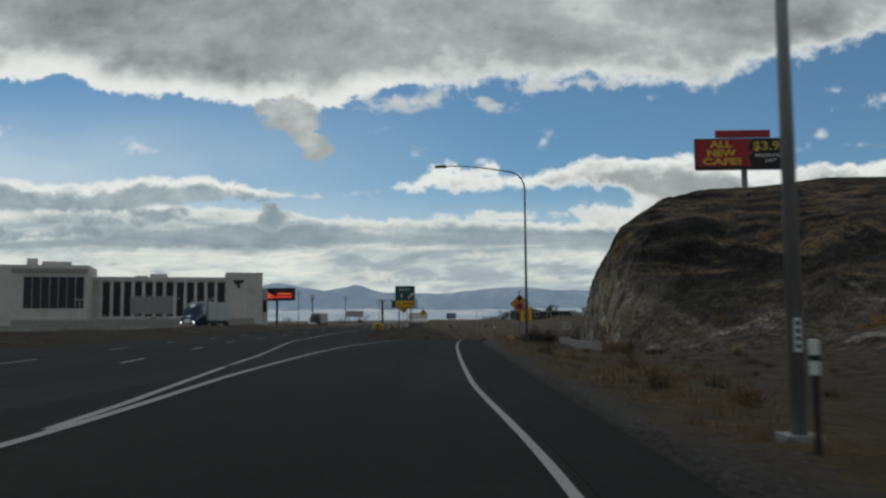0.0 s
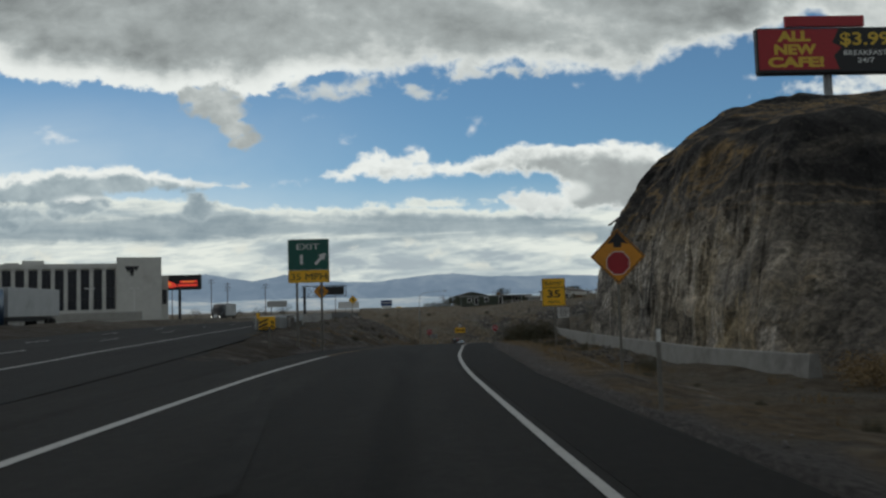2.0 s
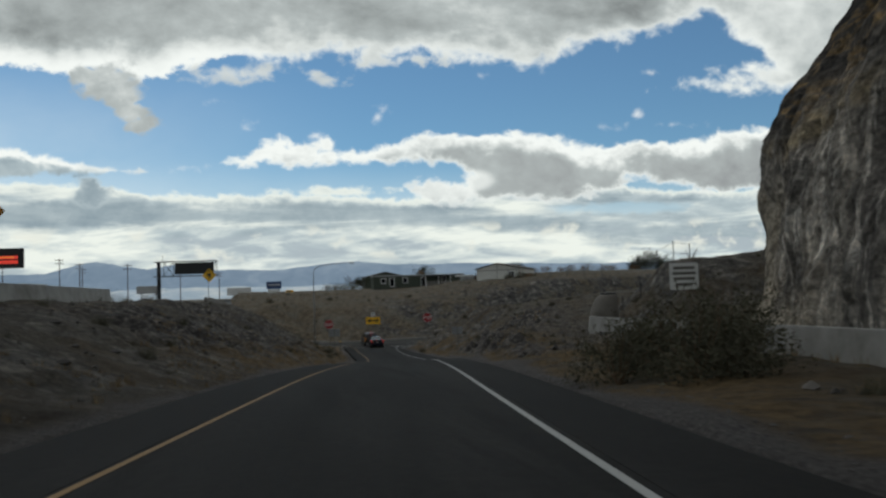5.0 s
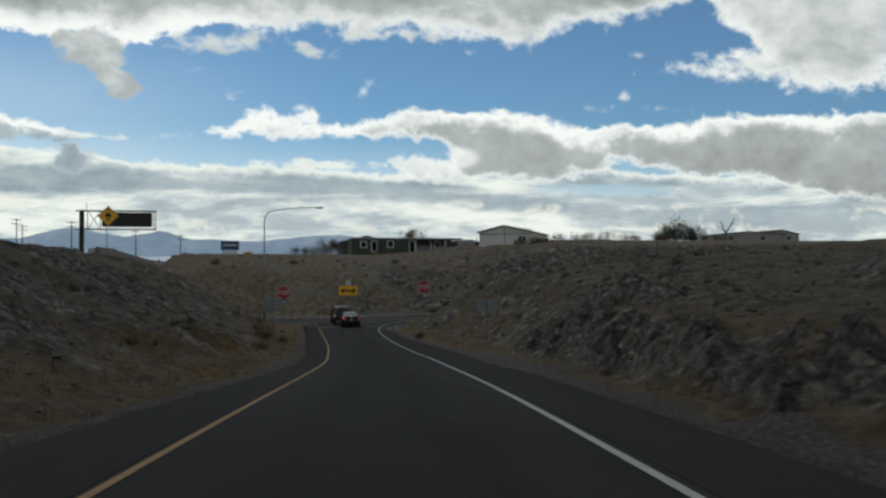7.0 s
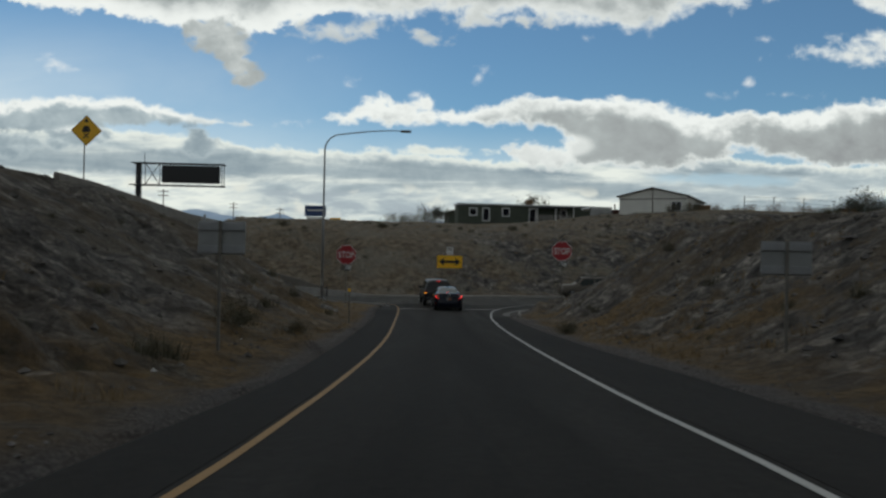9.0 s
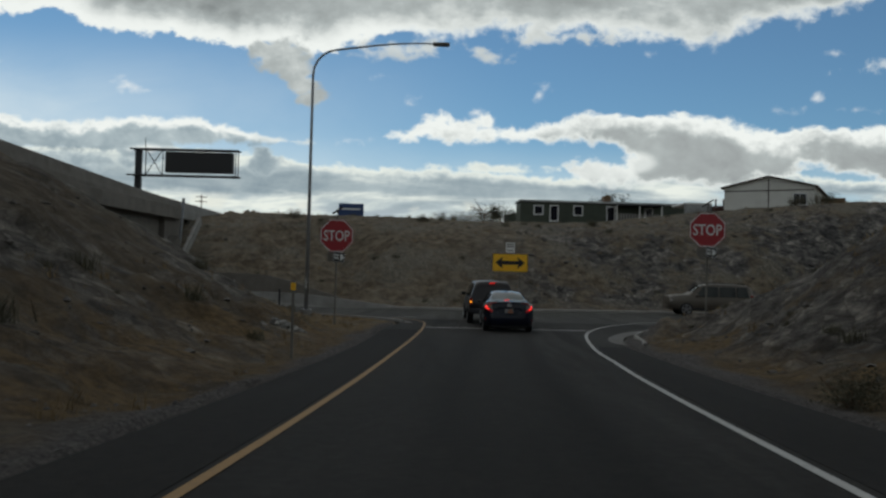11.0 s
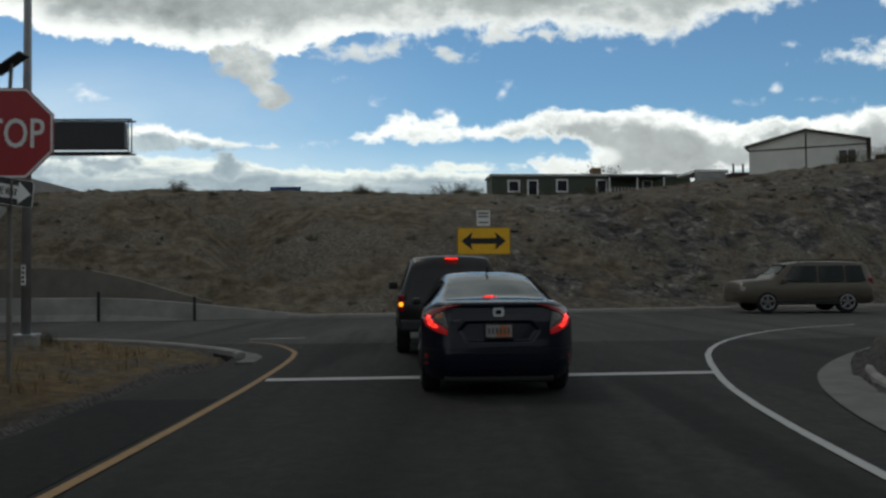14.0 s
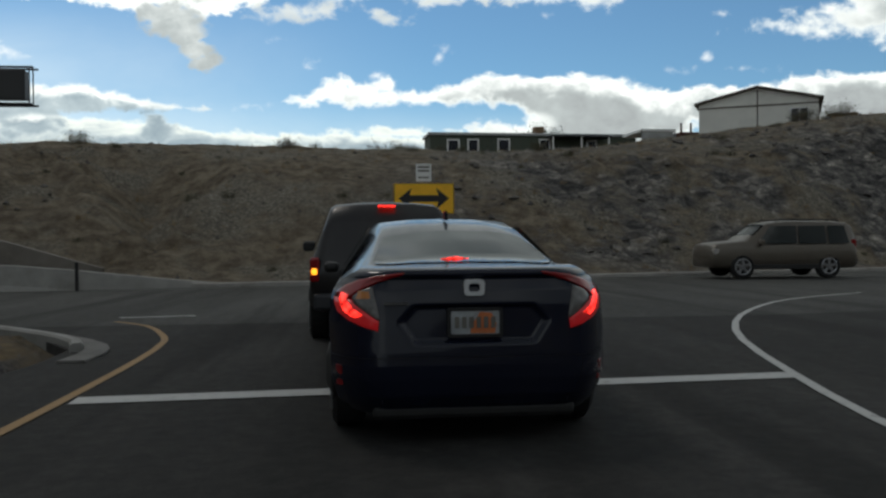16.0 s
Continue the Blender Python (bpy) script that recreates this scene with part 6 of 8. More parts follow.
# ---- message sign gantry over the freeway ----
g0 = thing("message_gantry", pose(-33.5, 66.0, 0), "dark electronic message board on a steel cantilever truss", "message sign")
part("column", box((-6.3, -0.3, 4.5), (-5.6, 0.3, 15.5), 0.05), M_STEEL_DARK, g0)
part("message_board", box((-2.7, -0.5, 12.75), (5.2, 0.35, 15.15), 0.05), M_BLACK, g0, "blank black message board")
bm = bmesh.new()
for z in (12.35, 15.4):
    for y in (-0.6, 0.5):
        add_tube(bm, (-6.8, y, z), (5.9, y, z), 0.09, None, 8)
for x in (-4.9, -2.9, 5.6, 5.9):
    add_tube(bm, (x, -0.6, 12.35), (x, -0.6, 15.4), 0.06, None, 8)
for a, b in ((-4.9, -2.9), (-2.9, -4.9)):
    add_tube(bm, (a, -0.6, 15.4), (b, -0.6, 12.35), 0.05, None, 8)
part("truss", bm, M_STEEL_DARK, g0, "dark steel truss frame")
bm = bmesh.new()
for k in range(12):
    add_box(bm, (-6.8 + k * 1.05, -1.5, 12.2), (-6.75 + k * 1.05, -0.5, 12.32))
add_box(bm, (-6.8, -1.5, 12.28), (5.9, -0.7, 12.34))
part("catwalk", bm, M_STEEL_DARK, g0)
part("weather_mast", tube((-5.2, 0, 15.4), (-5.2, 0, 16.8), 0.04), M_STEEL_DARK, g0)

# ---- roof-top billboard on the rock hill ----
M_BB_RED = plain("billboard_red", (0.40, 0.014, 0.022), 0.4)
M_BB_YEL = plain("billboard_yellow", (0.72, 0.48, 0.05), 0.5)
bb = thing("billboard", pose(29.7, -96.7, 32.5), "red and black cafe billboard on a steel post above the hill", "billboard")
W, Hh = 13.8, 4.4
part("backing", box((-W / 2, 0.0, -Hh / 2), (W / 2, 0.7, Hh / 2), 0.05), M_STEEL_DARK, bb)
part("red_panel", poly([(-W / 2 + 0.15, -Hh / 2 + 0.25), (1.2, -Hh / 2 + 0.25), (0.7, -0.6), (1.5, 0.2), (0.6, 0.7), (1.3, Hh / 2 - 0.15), (-W / 2 + 0.15, Hh / 2 - 0.15)], 0.02, -0.03), M_BB_RED, bb, "red panel with a jagged edge")
part("black_panel", poly([(0.2, -Hh / 2 + 0.25), (W / 2 - 0.15, -Hh / 2 + 0.25), (W / 2 - 0.15, Hh / 2 - 0.15), (0.2, Hh / 2 - 0.15)], 0.02, -0.015), M_BLACK, bb)
legend(bb, "ALL", 1.05, 3.3, -3.2, 1.35, M_BB_YEL, 0.05, -0.04)
legend(bb, "NEW", 1.05, 4.2, -3.1, 0.05, M_BB_YEL, 0.05, -0.04)
legend(bb, "CAFE!", 1.05, 5.6, -3.1, -1.2, M_BB_YEL, 0.05, -0.04)
legend(bb, "$3.99", 1.5, 5.0, 3.9, 0.95, M_BB_YEL, 0.022, -0.04)
legend(bb, "BREAKFAST", 0.5, 4.4, 3.9, -0.35, M_WHITE, 0.015, -0.04)
legend(bb, "24/7", 0.5, 1.7, 3.9, -1.1, M_WHITE, 0.015, -0.04)
part("top_strip", box((-3.9, 0.05, Hh / 2 + 0.15), (4.0, 0.5, Hh / 2 + 1.2), 0.03), M_BB_RED, bb, "dark red extension strip on top")
part("catwalk", box((-W / 2, -0.7, -Hh / 2 - 0.2), (W / 2, 0.6, -Hh / 2 - 0.12)), M_STEEL_DARK, bb)
part("post", tube((0.2, 0.5, -7.5), (0.2, 0.5, -1.0), 0.42, None, 20), M_GALV, bb, "thick grey steel post")
for x in (-4.2, 2.4):
    part("flood_light", box((x - 0.3, -1.6, -Hh / 2 - 0.5), (x + 0.3, -1.2, -Hh / 2 - 0.3), 0.05), M_STEEL_DARK, bb)
    part("light_arm", tube((x, -1.4, -Hh / 2 - 0.4), (x, 0, -Hh / 2 - 0.15), 0.05), M_STEEL_DARK, bb)

# ---- electronic billboard beyond the freeway ----
fb = thing("electronic_billboard", pose(-82.9, 99, 18.7), "black electronic billboard with a red and orange picture", "billboard")
part("screen", box((-6.9, 0, -2.4), (6.9, 0.8, 2.4), 0.08), M_BLACK, fb)
M_GLOW_RED = lamp_material("screen_red", (0.75, 0.05, 0.03), 0.55)
M_GLOW_ORANGE = lamp_material("screen_orange", (0.85, 0.30, 0.05), 0.5)
shape(fb, "red_shape", [(-4.9, -1.2), (-5.2, 0.1), (-3.9, 1.1), (-2.6, 0.3), (-1.2, -0.3), (-0.6, -1.3), (-2.5, -1.7)], M_GLOW_RED, -0.04)
shape(fb, "orange_shape", [(-4.3, -0.7), (-4.2, 0.2), (-3.0, 0.1), (-2.3, -0.8)], M_GLOW_ORANGE, -0.08)
bar_text(fb, [(2.9, 0.2, 5.6, 0.7), (2.6, -0.9, 6.2, 0.8)], M_GLOW_RED, -0.04)
bar_text(fb, [(2.9, 0.2, 3.8, 0.25)], M_GLOW_ORANGE, -0.06)
part("post", tube((0, 0.5, -13), (0, 0.5, -2), 0.45, None, 16), M_STEEL_DARK, fb)
part("post", tube((-5.2, 0.5, -13), (-5.2, 0.5, -2), 0.25, None, 16), M_STEEL_DARK, fb)

# ---- blue sign with a white panel beyond the embankment ----
s = thing("blue_service_sign", pose(-16.6, 83, 10.1), "blue service sign above a white panel", "road sign")
plate(s, rounded(3.4, 1.7, 0.1), M_BLUE, "blue_panel", "", 0, 0.05)
bar_text(s, [(0, 0.1, 2.6, 0.22)], M_WHITE)
plate(s, rounded(2.8, 1.0, 0.05, 0, -1.45), M_WHITE, "white_panel", "", 0, 0.05)
for x in (-1.1, 1.1):
    post(s, x, -5, 0.7, 0.15)
s = thing("yellow_exit_panel", pose(-13.0, 78, 8.4), "small orange-yellow panel on posts", "road sign")
plate(s, rounded(1.7, 0.9, 0.05), M_YELLOW, "panel", "", 0, 0.04)
bar_text(s, [(0, 0.12, 1.2, 0.14), (0, -0.12, 1.0, 0.14)], M_BLACK)
for x in (-0.6, 0.6):
    post(s, x, -3, 0.3, 0.1)

# ---- vehicles ----
M_CAR_BLACK = plain("dark_blue_black_car_paint", (0.006, 0.008, 0.018), 0.25, 0.0, 0.08, 2.0, (0.012, 0.013, 0.02))
for m_ in (M_CAR_BLACK,):
    b_ = m_.node_tree.nodes["Principled BSDF"]
    b_.inputs["Coat Weight"].default_value, b_.inputs["Coat Roughness"].default_value = 0.42, 0.05
    b_.inputs["Specular IOR Level"].default_value = 0.12
M_CAR_TAN = plain("dusty_tan_car_paint", (0.115, 0.10, 0.082), 0.35, 0.4, 0.08, 2.0, (0.12, 0.10, 0.08))
M_CAR_DARK = plain("black_truck_paint", (0.012, 0.011, 0.012), 0.35, 0.2, 0.1, 2.0, (0.03, 0.028, 0.026))
M_TYRE = plain("tyre_rubber", (0.012, 0.012, 0.012), 0.9, 0, 0.2, 20.0)
M_RIM = plain("alloy_wheel", (0.30, 0.30, 0.31), 0.35, 0.8, 0.1, 5.0)
M_CHROME = plain("chrome_trim", (0.55, 0.56, 0.58), 0.15, 1.0, 0.05, 5.0)
M_SILVER = plain("bright_silver_badge", (0.62, 0.63, 0.64), 0.4, 0.3, 0.05, 5.0)
M_TRIM = plain("black_plastic_trim", (0.01, 0.01, 0.01), 0.6, 0, 0.2, 9.0)
M_LENS = plain("clear_lamp_lens", (0.35, 0.33, 0.31), 0.15, 0, 0.1, 9.0)
M_RED_LENS = plain("dark_red_lens", (0.22, 0.006, 0.008), 0.2, 0, 0.1, 9.0)
m_, nt_, b_ = material("lit_brake_lamp", 0.25)
b_.inputs["Base Color"].default_value = (0.4, 0.01, 0.01, 1)
b_.inputs["Emission Color"].default_value = (1.0, 0.03, 0.02, 1)
glow = nt_.nodes.new("ShaderNodeMapRange")
glow.inputs[1].default_value, glow.inputs[2].default_value, glow.inputs[3].default_value, glow.inputs[4].default_value = 0.40, 0.62, 0.35, 2.4
nt_.links.new(noise_node(nt_, 26.0, 3.0), glow.inputs[0])
nt_.links.new(glow.outputs[0], b_.inputs["Emission Strength"])
M_BRAKE = m_
M_LENS_GREY = plain("grey_lamp_lens", (0.10, 0.095, 0.09), 0.2, 0, 0.3, 30.0)
M_RED_GLOW = lamp_material("faintly_lit_red_lens", (0.25, 0.008, 0.010), 0.35)
M_AMBER = plain("amber_lens", (0.40, 0.14, 0.02), 0.2, 0, 0.1, 9.0)
M_SIGNAL = lamp_material("lit_turn_signal", (1.0, 0.34, 0.02), 1.6)
M_HEADLAMP = lamp_material("lit_head_lamp", (1.0, 0.95, 0.85), 2.0)
m_, nt_, b_ = material("tinted_car_glass", 0.06, 0, 0.6)
b_.inputs["Base Color"].default_value = (0.02, 0.028, 0.026, 1)
M_GLASS_DARK = m_
m_, nt_, b_ = material("rear_window_glass", 0.08, 0.0, 0.6)
b_.inputs["Base Color"].default_value = (0.022, 0.036, 0.034, 1)
b_.inputs["Specular IOR Level"].default_value = 0.28
M_GLASS_REAR = m_


def loft(sections, mirror=True, sub=True):
    """A closed skin through sections: each a y and half an outline [(x, z)...] from the floor's middle round to the roof's middle."""
    bm = bmesh.new()
    rings = []
    for y, half in sections:
        pts = [(x, z) for x, z in half] + [(-x, z) for x, z in half[::-1] if x > 1e-6]
        rings.append([bm.verts.new((x, y, z)) for x, z in pts])
    n = len(rings[0])
    for a, b in zip(rings, rings[1:]):
        for k in range(n):
            bm.faces.new((a[k], a[(k + 1) % n], b[(k + 1) % n], b[k]))
    bm.faces.new(rings[0][::-1])
    bm.faces.new(rings[-1])
    return bm


def car_half(hw, hr, zb, zbelt, zt, crown=0.03):
    """Half a car's outline: floor, sill, flank, belt line, roof rail, roof."""
    zm = zb + (zbelt - zb) * 0.45
    return [(0.0, zb), (hw * 0.86, zb), (hw * 0.97, zb + 0.07), (hw, zm), (hw * 0.985, zbelt - 0.07), (hw * 0.955, zbelt), (hr, zt - 0.05), (hr * 0.9, zt - 0.005), (hr * 0.5, zt + crown * 0.7), (0.0, zt + crown)]


def smooth_mesh(bm, name, mat, level=2, crease=None):
    """Rounds a rough skin once or twice, in the mesh itself."""
    for _ in range(level - 1):
        bmesh.ops.subdivide_edges(bm, edges=bm.edges[:], cuts=1, use_grid_fill=True, smooth=0.6)
    return finish(bm, name, mat, True)


def wheel(parent, x, y, r, w, spokes=5, side=1):
    t = part("wheel", tyre_mesh(r, w), None, parent, m=pose(x, y, r))
    bm = bmesh.new()
    add_tube(bm, (side * (w / 2 - 0.02), 0, 0), (side * (w / 2 + 0.012), 0, 0), r * 0.2, r * 0.17, 16)
    for k in range(spokes):
        a = 2 * math.pi * k / spokes
        add_box(bm, (side * (w / 2 - 0.015) - 0.015, -0.045, 0.03), (side * (w / 2 - 0.015) + 0.02, 0.045, r * 0.66), 0.008, Matrix.Rotation(a, 4, "X"))
    ring = [(side * (w / 2 - 0.01), r * 0.64 * math.cos(a), r * 0.64 * math.sin(a)) for a in np.linspace(0, 2 * math.pi, 25)]
    part("rim", sweep_closed(ring, 0.025), M_RIM, t, "alloy rim")
    part("spokes", bm, M_RIM, t)
    return t


def sweep_closed(pts, r, n=6):
    bm = bmesh.new()
    pts = [Vector(p) for p in pts[:-1]]
    rings = []
    m = len(pts)
    for i, p in enumerate(pts):
        d = (pts[(i + 1) % m] - pts[i - 1]).normalized()
        s = Vector((1, 0, 0))
        t = d.cross(s)
        rings.append([bm.verts.new(p + r * (math.cos(k * 2 * math.pi / n) * s + math.sin(k * 2 * math.pi / n) * t)) for k in range(n)])
    for i in range(m):
        a, b = rings[i], rings[(i + 1) % m]
        for k in range(n):
            bm.faces.new((a[k], a[(k + 1) % n], b[(k + 1) % n], b[k]))
    return bm


TYRES = {}


def tyre_mesh(r, w):
    if (r, w) not in TYRES:
        bm = bmesh.new()
        prof = [(-w / 2, r * 0.62), (-w / 2, r * 0.9), (-w / 2 + 0.03, r), (w / 2 - 0.03, r), (w / 2, r * 0.9), (w / 2, r * 0.62), (w * 0.3, r * 0.55), (-w * 0.3, r * 0.55)]
        seg_ = 28
        rings = [[bm.verts.new((px_, pr * math.cos(a), pr * math.sin(a))) for px_, pr in prof] for a in (2 * math.pi * k / seg_ for k in range(seg_))]
        for i in range(seg_):
            a, b = rings[i], rings[(i + 1) % seg_]
            for k in range(len(prof)):
                bm.faces.new((a[k], a[(k + 1) % len(prof)], b[(k + 1) % len(prof)], b[k]))
        hub = bmesh.ops.create_cone(bm, cap_ends=True, segments=20, radius1=r * 0.56, radius2=r * 0.56, depth=w * 0.4, matrix=Matrix.Rotation(math.pi / 2, 4, "Y"))
        TYRES[(r, w)] = finish(bm, "tyre", M_TYRE)
    return TYRES[(r, w)]


def quad_patch(corners, nx=6, nz=4, bulge=0.0, thick=0.008):
    """A slightly bulged pane through four corners (bottom left, bottom right, top right, top left)."""
    bm = bmesh.new()
    a, b, c, d = (Vector(p) for p in corners)
    nrm = (b - a).cross(d - a).normalized()
    grid = []
    for j in range(nz + 1):
        row = []
        for i in range(nx + 1):
            s, t = i / nx, j / nz
            p = a * (1 - s) * (1 - t) + b * s * (1 - t) + c * s * t + d * (1 - s) * t
            row.append(bm.verts.new(p + nrm * bulge * (1 - (2 * s - 1) ** 2) * 1.0))
        grid.append(row)
    for j in range(nz):
        for i in range(nx):
            bm.faces.new((grid[j][i], grid[j][i + 1], grid[j + 1][i + 1], grid[j + 1][i]))
    bmesh.ops.solidify(bm, geom=bm.faces[:], thickness=thick)
    return bm


# -- dark sedan at the stop line; its own x to the right, y ahead, rear bumper at y = 0
sedan = thing("sedan", pose(-0.06, -2.08, 0.03, 0, 0, 0.5), "black four-door sedan with lit brake lamps at the stop line", "car")
SEDAN_TOP = line((0.20, 1.055), (0.30, 1.065), (0.62, 1.10), (1.05, 1.225), (1.45, 1.33), (1.95, 1.392), (2.5, 1.395), (2.95, 1.32), (3.35, 1.12), (3.65, 0.96), (4.1, 0.87), (4.42, 0.77), (4.55, 0.62))
SEDAN_RAIL = line((0.20, 0.62), (0.30, 0.655), (0.62, 0.655), (1.05, 0.60), (1.45, 0.565), (1.95, 0.56), (2.5, 0.57), (2.95, 0.60), (3.35, 0.66), (3.65, 0.74), (4.1, 0.72), (4.42, 0.66), (4.55, 0.55))
SEDAN_HALF = line((0.20, 0.76), (0.30, 0.835), (0.45, 0.87), (0.62, 0.878), (3.0, 0.878), (3.65, 0.86), (4.1, 0.83), (4.42, 0.77), (4.55, 0.66))
SEDAN_BELT = line((0.20, 0.94), (0.30, 0.965), (0.62, 0.975), (1.45, 0.965), (2.5, 0.95), (3.35, 0.935), (3.65, 0.92), (4.1, 0.84), (4.42, 0.74), (4.55, 0.6))
SEDAN_FLOOR = line((0.2, 0.25), (0.5, 0.2), (3.7, 0.2), (4.1, 0.22), (4.55, 0.3))
secs = []
for y in (0.20, 0.25, 0.30, 0.38, 0.45, 0.55, 0.70, 0.85, 1.05, 1.25, 1.45, 1.7, 1.95, 2.2, 2.5, 2.7, 2.95, 3.15, 3.35, 3.65, 3.9, 4.1, 4.25, 4.42, 4.55):
    secs.append((y, car_half(float(SEDAN_HALF(y)), float(SEDAN_RAIL(y)), float(SEDAN_FLOOR(y)), float(SEDAN_BELT(y)), float(SEDAN_TOP(y)), 0.025)))
part("body", smooth_mesh(loft(secs), "body", M_CAR_BLACK, 1), None, sedan, "black painted body reflecting the sky")

# the rounded tail: how far ahead its skin lies at a height, and how it sweeps round at the corners
TAIL_Y = line((0.20, 0.10), (0.25, 0.05), (0.32, 0.01), (0.42, -0.004), (0.50, -0.002), (0.58, 0.008), (0.66, 0.022), (0.74, 0.034), (0.86, 0.052), (0.95, 0.078), (1.015, 0.105), (1.03, 0.088), (1.05, 0.082), (1.068, 0.10), (1.082, 0.16), (1.088, 0.26))
TAIL_W = line((0.20, 0.79), (0.26, 0.83), (0.42, 0.872), (0.75, 0.880), (0.88, 0.875), (0.95, 0.855), (1.0, 0.815), (1.04, 0.755), (1.07, 0.70), (1.088, 0.67))
TAIL_C = line((0.2, 0.32), (0.95, 0.32), (1.03, 0.24), (1.088, 0.14))


def tail_y(x, z):
    s_ = min(abs(x) / float(TAIL_W(z)), 1.0)
    k = max(0.0, (s_ - 0.62) / 0.38)
    y = float(TAIL_Y(z)) + float(TAIL_C(z)) * k ** 2.4
    # hollow round the plate
    hx, hz = abs(x), z
    top_, low_, side = 0.865 - hz, hz - 0.625, 0.45 - hx - max(0.0, 0.75 - hz) * 0.7 - max(0.0, hz - 0.77) * 0.9
    d = min(top_, low_, side)
    return y + 0.028 * float(sm(-0.004, 0.028, np.array(d)))


def tail_skin(z0_, z1_, nx=96, nz=60):
    bm = bmesh.new()
    rows = []
    for j in range(nz + 1):
        z = z0_ + (z1_ - z0_) * j / nz
        w_ = float(TAIL_W(z))
        rows.append([bm.verts.new((w_ * (2 * i / nx - 1), tail_y(w_ * (2 * i / nx - 1), z), z)) for i in range(nx + 1)])
    for r0, r1 in zip(rows, rows[1:]):
        for i in range(nx):
            bm.faces.new((r0[i], r0[i + 1], r1[i + 1], r1[i]))
    return bm


def tail_band(outer, inner, side, proud, n=5, sink=0.02):
    """A thin plate that follows the tail's skin between two outlines (x, z)."""
    bm = bmesh.new()
    rows = []
    for (x0_, z0_), (x1_, z1_) in zip(outer, inner):
        r = []
        for k in range(n + 1):
            t = k / n
            x_, z_ = x0_ + (x1_ - x0_) * t, z0_ + (z1_ - z0_) * t
            r.append(bm.verts.new((side * x_, tail_y(x_, z_) - proud * (0.75 if k in (0, n) else 1.0), z_)))
        rows.append(r)
    for r0, r1 in zip(rows, rows[1:]):
        for k in range(n):
            bm.faces.new((r0[k], r0[k + 1], r1[k + 1], r1[k]))
    bmesh.ops.recalc_face_normals(bm, faces=bm.faces)
    rim = bmesh.ops.extrude_edge_only(bm, edges=[e_ for e_ in bm.edges if e_.is_boundary])
    for v in rim["geom"]:
        if isinstance(v, bmesh.types.BMVert):
            v.co.y += sink
    return bm


part("trunk_lid", tail_skin(0.552, 1.088), M_CAR_BLACK, sedan, "black trunk lid with a hollow round the plate", True)
part("bumper", tail_skin(0.20, 0.548, 96, 36), M_CAR_BLACK, sedan, "smooth black rear bumper", True)
part("bumper_gap", tail_skin(0.546, 0.556, 96, 2), M_TRIM, sedan, m=pose(0, 0.006, 0))
bm = bmesh.new()
rows_ = []
for j in range(13):
    t = j / 12
    y = 0.50 + 0.74 * t
    w_ = float(np.interp(t, [0, 0.03, 0.09, 0.18, 0.35, 0.7, 0.88, 0.95, 1], [0.50, 0.555, 0.59, 0.60, 0.585, 0.535, 0.51, 0.49, 0.45]))
    r = []
    for i in range(17):
        x = w_ * (i / 8 - 1)
        yy = y - 0.07 * (1 - (i / 8 - 1) ** 2) * (1 - t) + 0.05 * (1 - (i / 8 - 1) ** 2) * t
        h_, q_ = float(SEDAN_TOP(yy)), float(SEDAN_RAIL(yy))
        r.append(bm.verts.new((x, yy, float(np.interp(abs(x), [0, q_ * 0.5, q_ * 0.9, q_], [h_ + 0.025, h_ + 0.0175, h_ - 0.005, h_ - 0.05])) + 0.007)))
    rows_.append(r)
for r0, r1 in zip(rows_, rows_[1:]):
    for i in range(16):
        bm.faces.new((r0[i], r0[i + 1], r1[i + 1], r1[i]))
part("rear_window", bm, M_GLASS_REAR, sedan, "sloping rear window reflecting the sky", True)
LAMP_OUT = [(0.42, 1.058), (0.50, 1.05), (0.60, 1.036), (0.70, 1.012), (0.78, 0.98), (0.835, 0.942), (0.852, 0.905), (0.848, 0.86), (0.83, 0.815), (0.76, 0.77), (0.67, 0.735), (0.585, 0.712)]
LAMP_IN = [(0.43, 1.040), (0.50, 1.022), (0.58, 0.998), (0.65, 0.970), (0.70, 0.944), (0.735, 0.918), (0.742, 0.895), (0.73, 0.872), (0.695, 0.846), (0.65, 0.815), (0.61, 0.788), (0.58, 0.77)]
LENS_IN = [(0.615, 0.972), (0.61, 0.945), (0.602, 0.912), (0.595, 0.88), (0.588, 0.85), (0.582, 0.825), (0.578, 0.80), (0.575, 0.775)]
